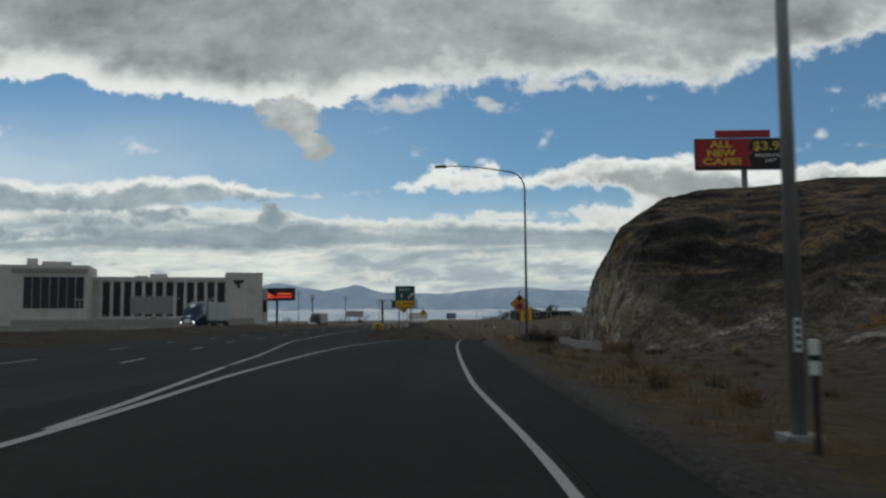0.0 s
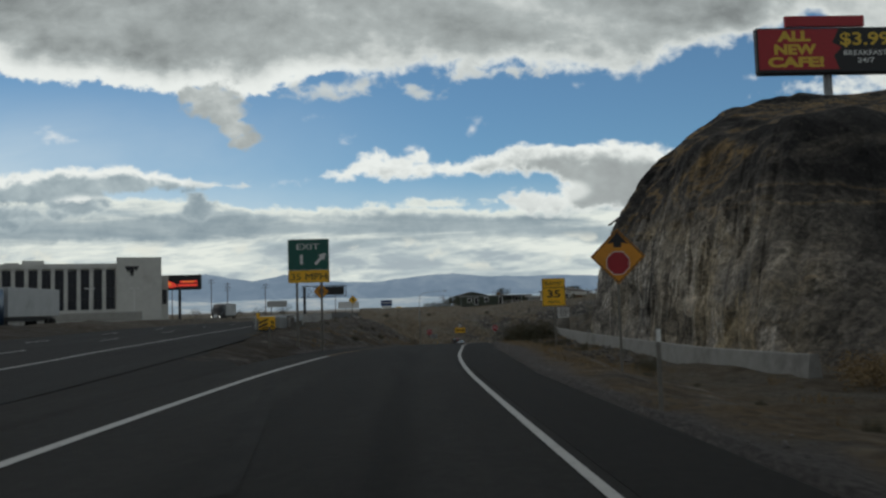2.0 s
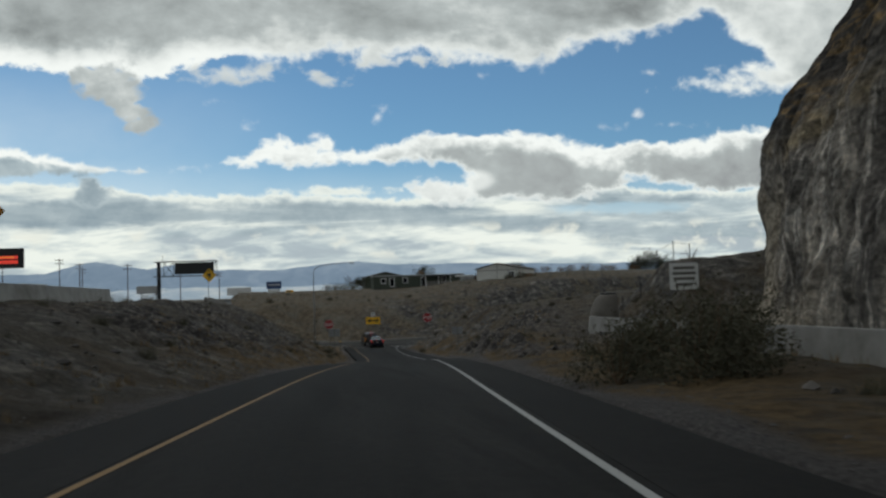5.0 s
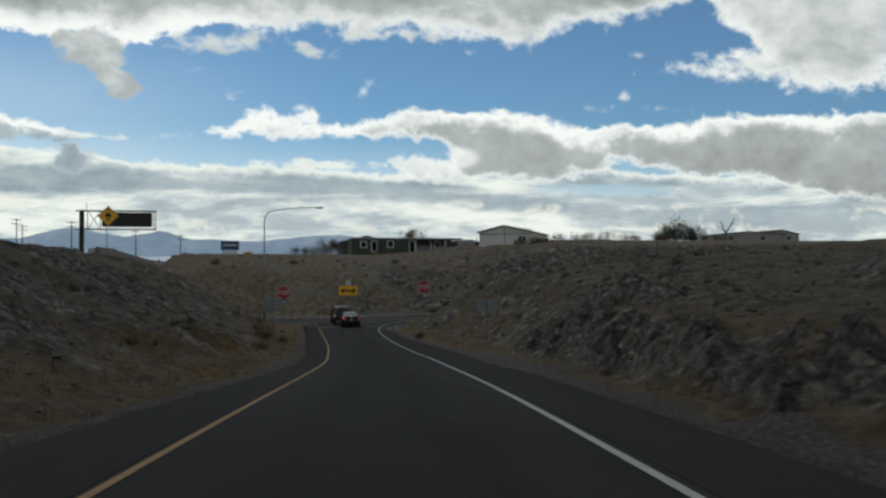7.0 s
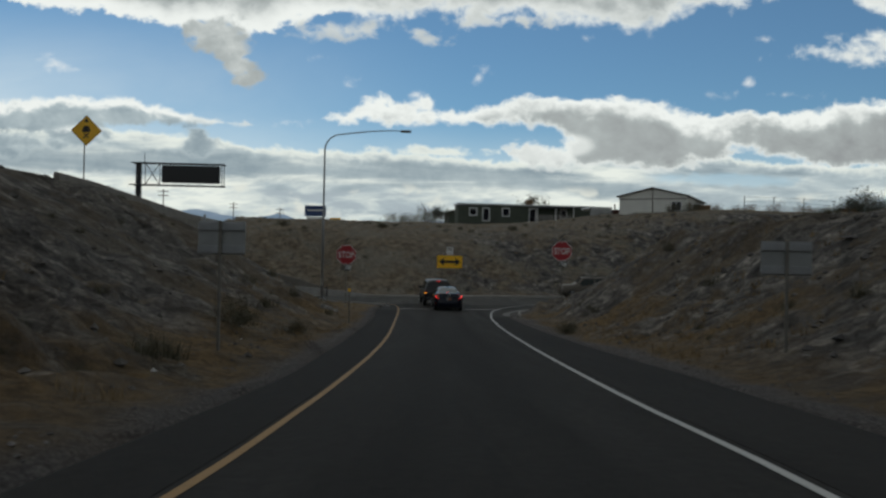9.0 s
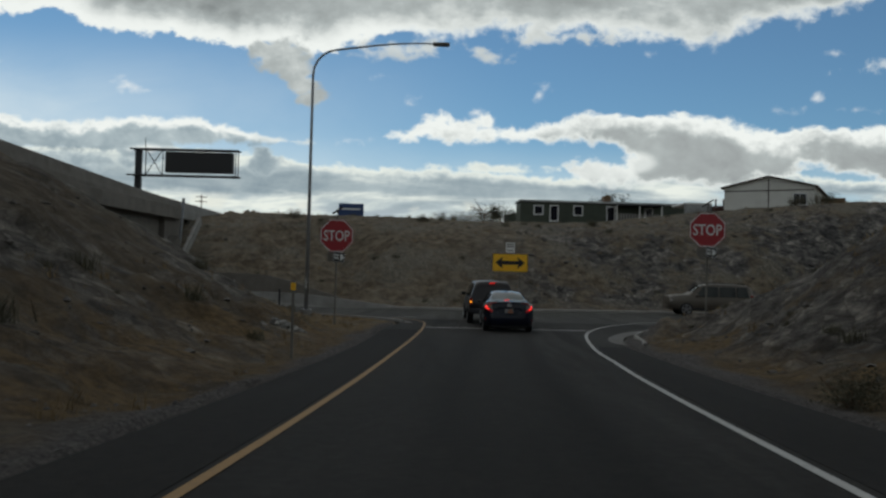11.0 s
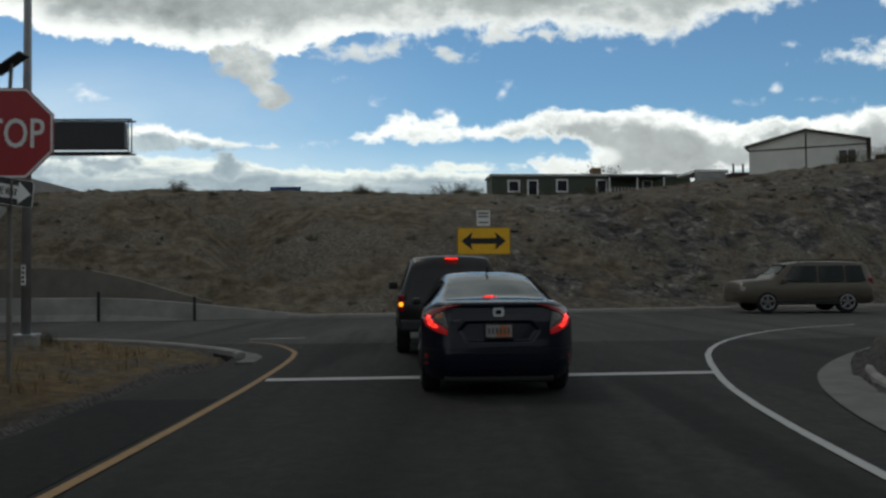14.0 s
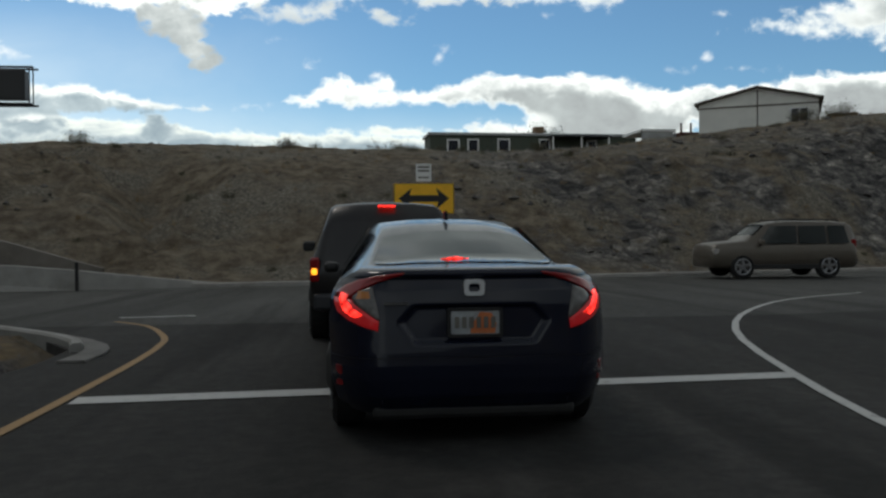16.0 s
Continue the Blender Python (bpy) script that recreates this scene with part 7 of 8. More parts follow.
for sx_ in (-1, 1):
    part("side_window", quad_patch([(sx_ * 0.845, 1.15, 0.985), (sx_ * 0.845, 3.1, 0.96), (sx_ * 0.62, 2.75, 1.34), (sx_ * 0.60, 1.7, 1.34)][::sx_], 6, 3, 0.01), M_GLASS_DARK, sedan)
    part("mirror", box((sx_ * 0.93 - 0.08, 2.95, 0.94), (sx_ * 0.93 + 0.06, 3.07, 1.04), 0.04), M_TRIM, sedan, "black door mirror")
    tl = part("tail_lamp", tail_band(LAMP_OUT[:7], LAMP_IN[:7], sx_, 0.014), M_RED_LENS, sedan, "red C-shaped tail lamp", True)
    part("lower_lens", tail_band(LAMP_OUT[6:], LAMP_IN[6:], sx_, 0.014), M_RED_GLOW, tl, "faintly glowing red lower lens", True)
    lo_ = [(x0_ * 0.72 + x1_ * 0.28, z0_ * 0.72 + z1_ * 0.28) for (x0_, z0_), (x1_, z1_) in zip(LAMP_OUT[5:10], LAMP_IN[5:10])]
    li_ = [(x0_ * 0.22 + x1_ * 0.78, z0_ * 0.22 + z1_ * 0.78) for (x0_, z0_), (x1_, z1_) in zip(LAMP_OUT[5:10], LAMP_IN[5:10])]
    part("lit_segment", tail_band(lo_, li_, sx_, 0.0175, 4, 0.004), M_BRAKE, tl, "glowing red brake segment", True)
    part("lamp_lens", tail_band(LAMP_IN[4:], LENS_IN, sx_, 0.011), M_LENS_GREY, sedan, "clear lamp lens", True)
    part("bumper_reflector", tail_band([(0.80, 0.37), (0.80, 0.49)], [(0.838, 0.365), (0.842, 0.495)], sx_, 0.014, 2), M_RED_LENS, sedan, "small red bumper reflector")
    part("bumper_vent", tail_band([(0.56, 0.30), (0.79, 0.315)], [(0.56, 0.275), (0.775, 0.27)], sx_, 0.006, 2), M_TRIM, sedan)
    for y in (0.80, 3.46):
        wheel(sedan, sx_ * 0.765, y, 0.325, 0.215, 5, sx_)
        part("wheel_arch", box((sx_ * 0.80 - 0.11, y - 0.40, 0.22), (sx_ * 0.80 + 0.06, y + 0.40, 0.63), 0.12), M_TRIM, sedan)
part("turn_signal", tail_band([(0.70, 0.95), (0.715, 0.90)], [(0.635, 0.945), (0.63, 0.905)], -1, 0.0145, 3, 0.006), M_AMBER, sedan, "amber turn signal lens")
M_PLATE = plain("dusty_plate", (0.34, 0.36, 0.37), 0.5, 0, 0.25, 20.0)
plt = part("licence_plate", poly(rounded(0.305, 0.15, 0.01, 0.0, 0.755), 0.012, 0.03), M_PLATE, sedan, "white licence plate with an orange scene")
part("plate_scene", poly([(-0.03, 0.69), (0.12, 0.69), (0.13, 0.75), (0.10, 0.81), (0.03, 0.82), (0.0, 0.77), (-0.02, 0.76)], 0.003, 0.026), plain("plate_orange", (0.55, 0.16, 0.05), 0.5), plt)
for k in range(6):
    part("text_bar", box((-0.125 + 0.044 * k, 0.020, 0.722), (-0.098 + 0.044 * k, 0.025, 0.79)), M_POST, plt)
part("plate_frame", frame_ring(rounded(0.335, 0.178, 0.012, 0.0, 0.755), rounded(0.295, 0.14, 0.01, 0.0, 0.755), 0.03, 0.024), M_TRIM, sedan, "black plate frame")
# maker's badge as a plain frame
part("badge", frame_ring(rounded(0.125, 0.10, 0.025, 0.0, 0.963), rounded(0.07, 0.05, 0.016, 0.0, 0.963), 0.04, 0.056), M_SILVER, sedan, "plain chrome badge frame")
part("model_bar", box((-0.545, 0.036, 0.866), (-0.405, 0.09, 0.882)), M_CHROME, sedan, "small chrome name bar")
part("high_brake_lamp", sweep([(-0.15, 0.56, 1.126), (-0.06, 0.557, 1.131), (0.03, 0.56, 1.126)], [0.003, 0.008, 0.003], 8), M_BRAKE, sedan, "lit red strip at the rear window's foot")
part("antenna_fin", poly([(-0.012, 1.40), (0.012, 1.40), (0.006, 1.475), (-0.006, 1.475)], 0.16, 1.62), M_CAR_BLACK, sedan, "shark-fin antenna")
part("lower_bumper", box((-0.62, 0.06, 0.17), (0.62, 0.3, 0.26), 0.03), M_TRIM, sedan)

# -- dark pickup with a camper shell ahead of it
truck = thing("pickup", pose(-0.42, 3.35, -0.07, 0, 0, 2.0), "black pickup with a camper shell and lit lamps", "pickup truck")
secs = []
for y, zb, zbelt, zt, hw, hr in ((0.0, 0.5, 0.95, 1.03, 0.90, 0.80), (0.06, 0.46, 1.02, 1.12, 0.95, 0.84), (0.12, 0.45, 1.08, 1.52, 0.965, 0.78), (0.25, 0.45, 1.10, 1.74, 0.97, 0.70), (0.6, 0.45, 1.10, 1.79, 0.97, 0.70), (2.2, 0.45, 1.1, 1.80, 0.97, 0.70), (3.2, 0.45, 1.1, 1.80, 0.97, 0.69),
                                 (3.9, 0.45, 1.1, 1.74, 0.97, 0.68), (4.4, 0.45, 1.1, 1.2, 0.97, 0.8), (5.3, 0.45, 1.05, 1.1, 0.95, 0.8), (5.5, 0.5, 0.9, 0.92, 0.9, 0.75)):
    secs.append((y, car_half(hw, hr, zb, zbelt, zt)))
part("body", smooth_mesh(loft(secs), "body", M_CAR_DARK, 1), None, truck)
part("rear_window", quad_patch([(-0.70, 0.10, 1.17), (0.70, 0.10, 1.17), (0.60, 0.21, 1.66), (-0.60, 0.21, 1.66)], 6, 4, 0.02), M_GLASS_DARK, truck, "dark camper window", True)
for sx_ in (-1, 1):
    part("side_window", quad_patch([(sx_ * 0.945, 0.6, 1.17), (sx_ * 0.945, 3.8, 1.17), (sx_ * 0.74, 3.6, 1.70), (sx_ * 0.74, 0.7, 1.70)][::sx_], 4, 2, 0.01), M_GLASS_DARK, truck)
    part("mirror", box((sx_ * 1.06 - 0.1, 3.5, 1.14), (sx_ * 1.06 + 0.1, 3.62, 1.30), 0.04), M_TRIM, truck, "large black door mirror")
    part("tail_lamp", box((sx_ * 0.90 - 0.06, -0.01, 0.82), (sx_ * 0.90 + 0.06, 0.14, 1.12), 0.03), M_RED_LENS, truck, "red tail lamp")
    part("lit_bulb", box((sx_ * 0.905 - 0.045, -0.018, 0.90), (sx_ * 0.905 + 0.045, 0.05, 1.0), 0.03), M_SIGNAL if sx_ < 0 else M_BRAKE, truck, "lit amber signal" if sx_ < 0 else "lit brake bulb")
    for y in (1.15, 4.6):
        wheel(truck, sx_ * 0.86, y, 0.38, 0.25, 6, sx_)
        part("wheel_arch", box((sx_ * 0.90 - 0.1, y - 0.47, 0.4), (sx_ * 0.90 + 0.075, y + 0.47, 0.80), 0.14), M_TRIM, truck)
part("bumper", box((-0.92, -0.12, 0.48), (0.92, 0.05, 0.68), 0.04), M_STEEL_DARK, truck, "dark rear bumper")
part("high_brake_lamp", box((-0.11, 0.17, 1.742), (0.11, 0.26, 1.768), 0.01), M_BRAKE, truck, "lit high brake lamp")

# -- tan sport utility car crossing the street
suv = thing("sport_utility_car", pose(16.6, 22.1, -0.277, 0, 0, 89) @ Matrix.Scale(1.08, 4), "dusty tan sport utility car in the cross street", "car")
secs = []
for y, zb, zbelt, zt, hw, hr in ((0.0, 0.42, 0.85, 0.95, 0.90, 0.80), (0.04, 0.36, 1.02, 1.35, 0.95, 0.80), (0.12, 0.34, 1.08, 1.68, 0.97, 0.78), (0.30, 0.32, 1.09, 1.80, 0.98, 0.76), (0.9, 0.3, 1.09, 1.84, 0.985, 0.75), (2.3, 0.3, 1.08, 1.85, 0.985, 0.75), (2.95, 0.3, 1.08, 1.77, 0.985, 0.74),
                                 (3.38, 0.3, 1.07, 1.44, 0.985, 0.76), (3.66, 0.3, 1.06, 1.22, 0.98, 0.86), (4.2, 0.32, 1.06, 1.18, 0.97, 0.89), (4.6, 0.34, 1.05, 1.14, 0.955, 0.88), (4.74, 0.36, 1.02, 1.10, 0.94, 0.86), (4.78, 0.36, 0.98, 1.05, 0.925, 0.85), (4.82, 0.40, 0.72, 0.78, 0.90, 0.80)):
    secs.append((y, car_half(hw, hr, zb, zbelt, zt)))
part("body", smooth_mesh(loft(secs), "body", M_CAR_TAN, 1), None, suv)
for sx_ in (-1, 1):
    for y0_, y1_, y2_, y3_ in ((0.30, 0.98, 0.98, 0.40), (1.06, 1.98, 1.95, 1.06), (2.06, 3.36, 2.90, 2.03)):
        part("side_window", quad_patch([(sx_ * 0.984, y0_, 1.13), (sx_ * 0.984, y1_, 1.12), (sx_ * 0.816, y2_, 1.70), (sx_ * 0.816, y3_, 1.70)][::sx_], 4, 2, 0.012), M_GLASS_DARK, suv)
    part("tail_lamp", box((sx_ * 0.86 - 0.06, 0.02, 0.95), (sx_ * 0.86 + 0.075, 0.2, 1.25), 0.03), M_RED_LENS, suv, "red tail lamp")
    part("head_lamp", box((sx_ * 0.78 - 0.16, 4.60, 0.78), (sx_ * 0.78 + 0.13, 4.80, 0.98), 0.04), M_LENS, suv, "clear head lamp")
    part("mirror", box((sx_ * 1.06 - 0.1, 3.2, 1.08), (sx_ * 1.06 + 0.08, 3.36, 1.26), 0.04), M_CAR_TAN, suv)
    part("roof_rail", sweep([(sx_ * 0.68, 0.5, 1.82), (sx_ * 0.68, 0.6, 1.90), (sx_ * 0.68, 2.5, 1.91), (sx_ * 0.68, 2.65, 1.82)], [0.02] * 4, 8), M_TRIM, suv)
    part("side_cladding", box((sx_ * 0.965 - 0.03, 1.3, 0.30), (sx_ * 0.965 + 0.03, 3.5, 0.46), 0.015), M_TRIM, suv)
    for y in (0.98, 3.86):
        wheel(suv, sx_ * 0.86, y, 0.39, 0.245, 5, sx_)
        part("wheel_arch", box((sx_ * 0.88 - 0.1, y - 0.46, 0.34), (sx_ * 0.88 + 0.093, y + 0.46, 0.76), 0.15), M_TRIM, suv)
part("windscreen", quad_patch([(0.76, 3.60, 1.25), (-0.76, 3.60, 1.25), (-0.66, 3.02, 1.74), (0.66, 3.02, 1.74)], 6, 4, 0.03), M_GLASS_DARK, suv, "", True)
part("rear_bumper", box((-0.88, -0.05, 0.42), (0.88, 0.12, 0.66), 0.05), M_TRIM, suv)

# -- lorries on the opposite carriageway
M_CAB_BLUE = plain("dark_blue_cab_paint", (0.02, 0.055, 0.11), 0.3, 0.2, 0.1, 1.5)
M_TRAILER = plain("white_trailer_side", (0.42, 0.43, 0.43), 0.5, 0.1, 0.08, 0.8, (0.25, 0.25, 0.24))


def lorry(m, label, cab):
    """Nose towards -y."""
    l = thing("lorry", m, label, "truck", "lorries on the freeway")
    secs = []
    for y, zb, zt, hw in ((0.0, 0.55, 1.55, 0.85), (0.15, 0.5, 1.75, 1.0), (1.3, 0.5, 1.95, 1.08), (1.45, 0.5, 2.1, 1.15), (2.0, 0.5, 2.95, 1.2), (2.6, 0.5, 3.35, 1.22), (3.6, 0.5, 3.85, 1.22), (4.9, 0.5, 3.95, 1.22), (5.0, 0.5, 3.9, 1.2)):
        secs.append((y, [(0, zb), (hw, zb), (hw, zb + (zt - zb) * 0.5), (hw * 0.98, zt - 0.25), (hw * 0.86, zt - 0.03), (0, zt)]))
    part("cab", finish(loft(secs), "cab", cab, True), None, l, "rounded sleeper cab")
    part("windscreen", quad_patch([(-1.0, 1.55, 2.12), (1.0, 1.55, 2.12), (0.95, 2.05, 2.9), (-0.95, 2.05, 2.9)], 4, 2, 0.03), M_GLASS_DARK, l)
    part("grille", box((-0.5, -0.04, 0.8), (0.5, 0.1, 1.5), 0.03), M_CHROME, l, "chrome grille")
    part("bumper", box((-1.15, -0.12, 0.4), (1.15, 0.1, 0.72), 0.04), M_LENS, l)
    for sx_ in (-1, 1):
        part("head_lamp", box((sx_ * 0.9 - 0.12, -0.05, 0.9), (sx_ * 0.9 + 0.12, 0.06, 1.1), 0.03), M_HEADLAMP, l, "lit head lamp")
        part("mirror", box((sx_ * 1.42 - 0.08, 1.9, 2.1), (sx_ * 1.42 + 0.08, 2.0, 2.7), 0.02), M_TRIM, l)
        part("side_window", box((sx_ * 1.19 - 0.02, 2.2, 2.15), (sx_ * 1.19 + 0.04, 3.0, 2.8), 0.02), M_GLASS_DARK, l)
        for y in (1.1, 4.2, 5.5, 15.2, 16.5):
            part("wheel", tyre_mesh(0.5, 0.35), None, l, m=pose(sx_ * 0.98, y, 0.5))
    part("trailer", box((-1.28, 5.6, 1.25), (1.28, 17.6, 4.05), 0.05), M_TRAILER, l, "white box trailer")
    part("chassis", box((-0.6, 1.5, 0.75), (0.6, 17.4, 1.2), 0.02), M_STEEL_DARK, l)
    return l


first = lorry(pose(-50.3, -100, 7.62), "lorry with a dark blue cab and white trailer", M_CAB_BLUE)
lorry(pose(-54.5, 20, 6.75), "lorry with a dark cab and pale trailer", M_STEEL_DARK)

# ---- white office building beyond the freeway ----
M_STUCCO = plain("white_stucco", (0.60, 0.60, 0.565), 0.85, 0, 0.06, 0.6, (0.48, 0.475, 0.44))
# darker copy of the stucco, the parapet's shade put into its colour
M_STUCCO_DARK = plain("shaded_parapet", (0.33, 0.325, 0.30), 0.85, 0, 0.1, 0.8)
m_, nt_, b_ = material("dark_window_glass", 0.12, 0, 0.5)
b_.inputs["Base Color"].default_value = (0.008, 0.010, 0.018, 1)
M_WINDOW = m_
ob = thing("office_building", pose(-100, 91, 7.5, 0, 0, 18), "white office block with tall dark windows between pilasters", "building")
# main wing runs to -x from the tower
part("wall", box((-46, 1.2, 0), (0.2, 16, 17.0), 0.02), M_STUCCO, ob)
part("parapet", box((-46.3, 0.2, 15.9), (0.0, 16.2, 17.4), 0.02), M_STUCCO, ob)
part("base_wall", box((-46, 0.3, -2), (0, 1.3, 3.2), 0.02), M_STUCCO, ob)
for k in range(12):
    x = -3.6 - 3.6 * k
    part("pilaster", box((x - 0.55, 0.15, 0), (x + 0.55, 1.4, 16.0), 0.03), M_STUCCO, ob)
for k in range(12):
    x = -1.8 - 3.6 * k
    w_ = part("window", box((x - 1.28, 0.95, 2.6), (x + 1.28, 1.25, 15.4)), M_WINDOW, ob, "tall dark window strip")
    part("mullion", box((x - 0.05, 0.9, 2.6), (x + 0.05, 0.97, 15.4)), M_STEEL_DARK, w_)
    for z in (6.5, 10.8):
        part("spandrel", box((x - 1.28, 0.9, z - 0.35), (x + 1.28, 0.96, z + 0.1)), M_STEEL_DARK, w_)
# end tower
part("tower", box((0.0, -0.6, -2), (13.2, 15.5, 19.2), 0.03), M_STUCCO, ob, "blank white end tower")
part("tower_sign", poly([(2.4, 16.4), (6.6, 16.4), (5.8, 14.9), (5.2, 15.6), (4.9, 13.4), (4.1, 13.4), (3.9, 15.2), (3.2, 14.6)], 0.15, -0.76), M_STEEL_DARK, ob, "dark plain emblem on the tower")
part("tower_annex", box((13.2, 3.0, -2), (15.4, 15.0, 13.5), 0.03), M_STUCCO, ob)
part("annex_window", box((13.6, 2.9, 4.5), (15.0, 3.05, 9.0)), M_WINDOW, ob)
# far wing, set forward
part("west_wing", box((-75, -12, -2), (-46, 14, 20.6), 0.03), M_STUCCO, ob)
part("west_parapet", box((-70, -12.4, 17.8), (-46.2, -11.6, 19.4), 0.02), M_STUCCO_DARK, ob)
for k in range(7):
    x = -48.6 - 2.7 * k
    w_ = part("window", box((x - 1.2, -12.2, 6.0), (x + 1.2, -11.9, 16.6)), M_WINDOW, ob, "dark curtain-wall window")
    for z in (9.4, 13.0):
        part("spandrel", box((x - 1.2, -12.26, z - 0.15), (x + 1.2, -12.18, z + 0.15)), M_STEEL_DARK, w_)
for x, y, w, h in ((-24, 8, 6, 1.6), (-30, 9, 4, 1.0), (-58, 2, 9, 2.2), (-66, 2, 3, 3.2)):
    part("roof_unit", box((x - w / 2, y - 2, 17 if x > -46 else 20.4), (x + w / 2, y + 2, (17.2 if x > -46 else 20.4) + h), 0.03), M_STUCCO, ob)
bk = thing("board_back", pose(-66.8, -70, 6.7, 0, 0, 10) @ Matrix.Scale(0.8, 4), "grey back of a two-post board before the building", "sign board")
part("panel", box((-4.6, 0, 4.2), (4.6, 0.25, 8.2), 0.02), M_BACK, bk)
for x in (-3.2, 3.2):
    part("post", box((x - 0.15, 0.25, -3), (x + 0.15, 0.5, 8.0), 0.01), M_GALV, bk)
p0 = thing("parking_lamp", pose(-82, 50, 7.5), "white parking lamp post with two heads", "lamp post", "lamps before the building")
part("pole", tube((0, 0, 0), (0, 0, 8.2), 0.12, 0.08, 10), M_WHITE, p0)
part("lamp_head", box((-1.3, -0.2, 8.1), (-0.3, 0.2, 8.35), 0.05), M_WHITE, p0)
part("lamp_head", box((0.3, -0.2, 8.1), (1.3, 0.2, 8.35), 0.05), M_WHITE, p0)
for x, y in ((-92, 46), (-102, 42), (-112, 38), (-122, 34), (-131, 40)):
    copy_thing(p0, pose(x, y, 7.6))
wl = [(x, 26 + (x + 90) * -0.16) for x in np.arange(-150, -66, 6.0)]
barrier("building_wall", wl, [7.9] * len(wl), 1.6, M_STUCCO_DARK, "long low pale wall before the building", 0.5, 0.4, "wall")

# ---- mobile homes on the embankment ----
M_GREEN_SIDING = plain("dull_green_siding", (0.062, 0.075, 0.055), 0.8, 0, 0.12, 1.2, (0.04, 0.045, 0.035))
M_ROOF_METAL = plain("pale_metal_roof", (0.40, 0.41, 0.41), 0.5, 0.4, 0.1, 1.0, (0.28, 0.28, 0.27))
M_WHITE_SIDING = plain("cream_siding", (0.70, 0.69, 0.64), 0.8, 0, 0.05, 0.8, (0.56, 0.55, 0.50))
M_ROOF_DARK = plain("brown_roof_edge", (0.10, 0.085, 0.07), 0.8, 0, 0.15, 1.5)
M_WOOD = plain("weathered_wood", (0.16, 0.10, 0.055), 0.85, 0, 0.25, 3.0)
M_WOOD_DARK = plain("dark_red_wood", (0.07, 0.03, 0.022), 0.85, 0, 0.25, 3.0)
mh = thing("mobile_home", pose(5.95, 76, 8.2, 0, 0, 3), "long dull green mobile home with white window frames", "mobile home")
part("wall", box((0, 0, 0), (21.2, 4.4, 3.0), 0.03), M_GREEN_SIDING, mh)
part("roof", box((-0.2, -0.25, 3.0), (21.4, 4.6, 3.28), 0.05), M_ROOF_METAL, mh, "pale metal roof")
part("skirting", box((0.02, -0.02, -0.6), (21.18, 4.4, 0.2)), M_STEEL_DARK, mh)
for x, w, z0_, z1_ in ((2.3, 1.0, 1.5, 2.5), (4.3, 0.9, 0.7, 2.55), (7.4, 1.0, 1.5, 2.6), (11.6, 0.9, 0.6, 2.6), (16.5, 0.8, 1.4, 2.5)):
    w_ = part("window", box((x - w / 2, -0.06, z0_), (x + w / 2, 0.02, z1_)), M_WINDOW, mh)
    part("window_frame", frame_ring([(x - w / 2 - 0.14, z0_ - 0.14), (x + w / 2 + 0.14, z0_ - 0.14), (x + w / 2 + 0.14, z1_ + 0.14), (x - w / 2 - 0.14, z1_ + 0.14)],
                                    [(x - w / 2, z0_), (x + w / 2, z0_), (x + w / 2, z1_), (x - w / 2, z1_)], 0.07, -0.09), M_WHITE, w_)
part("porch_roof", box((11.8, -2.2, 2.75), (17.8, 0.0, 2.9), 0.02), M_STEEL_DARK, mh)
for k in range(16):
    part("porch_rail_slat", box((12.0 + 0.36 * k, -2.1, 0.5), (12.16 + 0.36 * k, -2.04, 1.7)), M_LENS, mh)
for x in (11.9, 14.8, 17.6):
    part("porch_post", box((x - 0.06, -2.15, 0), (x + 0.06, -2.03, 2.8)), M_WHITE, mh)
part("roof_cooler", box((11.0, 1.5, 3.2), (12.0, 2.5, 4.15), 0.04), M_WOOD, mh, "brown box cooler on the roof")
wh = thing("white_house", pose(30.8, 58, 9.0, 0, 0, -28), "cream gable-ended house on the slope", "house")
bm = bmesh.new()
pts = [(-4.5, 0), (4.5, 0), (4.5, 2.85), (0, 3.9), (-4.5, 2.85)]
a = [bm.verts.new((x, -0, z - 0.4 if z == 0 else z)) for x, z in pts]
b = [bm.verts.new((x, 16, z - 0.4 if z == 0 else z)) for x, z in pts]
bm.faces.new(a)
bm.faces.new(b[::-1])
for i in range(5):
    bm.faces.new((a[i], b[i], b[(i + 1) % 5], a[(i + 1) % 5]))
part("wall", bm, M_WHITE_SIDING, wh)
for sx_ in (-1, 1):
    bm = bmesh.new()
    p = [(0, -0.35, 3.92), (sx_ * 4.85, -0.35, 2.77), (sx_ * 4.85, 16.3, 2.77), (0, 16.3, 3.92)]
    f_ = [bm.verts.new(q_) for q_ in p]
    g_ = [bm.verts.new((x, y, z + 0.16)) for x, y, z in p]
    bm.faces.new(f_)
    bm.faces.new(g_[::-1])
    for i in range(4):
        bm.faces.new((f_[i], g_[i], g_[(i + 1) % 4], f_[(i + 1) % 4]))
    part("roof", bm, M_ROOF_DARK, wh, "thin brown roof slope")
part("trim_board", box((-4.5, -0.05, 2.45), (4.5, 0.02, 2.56)), M_ROOF_DARK, wh)
part("trim_board", box((-0.05, -0.06, 0), (0.05, 0.02, 3.75)), M_ROOF_DARK, wh)
w_ = part("window", box((2.5, -0.05, 1.0), (3.7, 0.03, 2.1)), M_WINDOW, wh)
part("window_frame", frame_ring([(2.38, 0.88), (3.82, 0.88), (3.82, 2.22), (2.38, 2.22)], [(2.5, 1.0), (3.7, 1.0), (3.7, 2.1), (2.5, 2.1)], 0.06, -0.08), M_WHITE, w_)
part("window_bar", box((3.06, -0.07, 1.0), (3.14, -0.03, 2.1)), M_WHITE, w_)
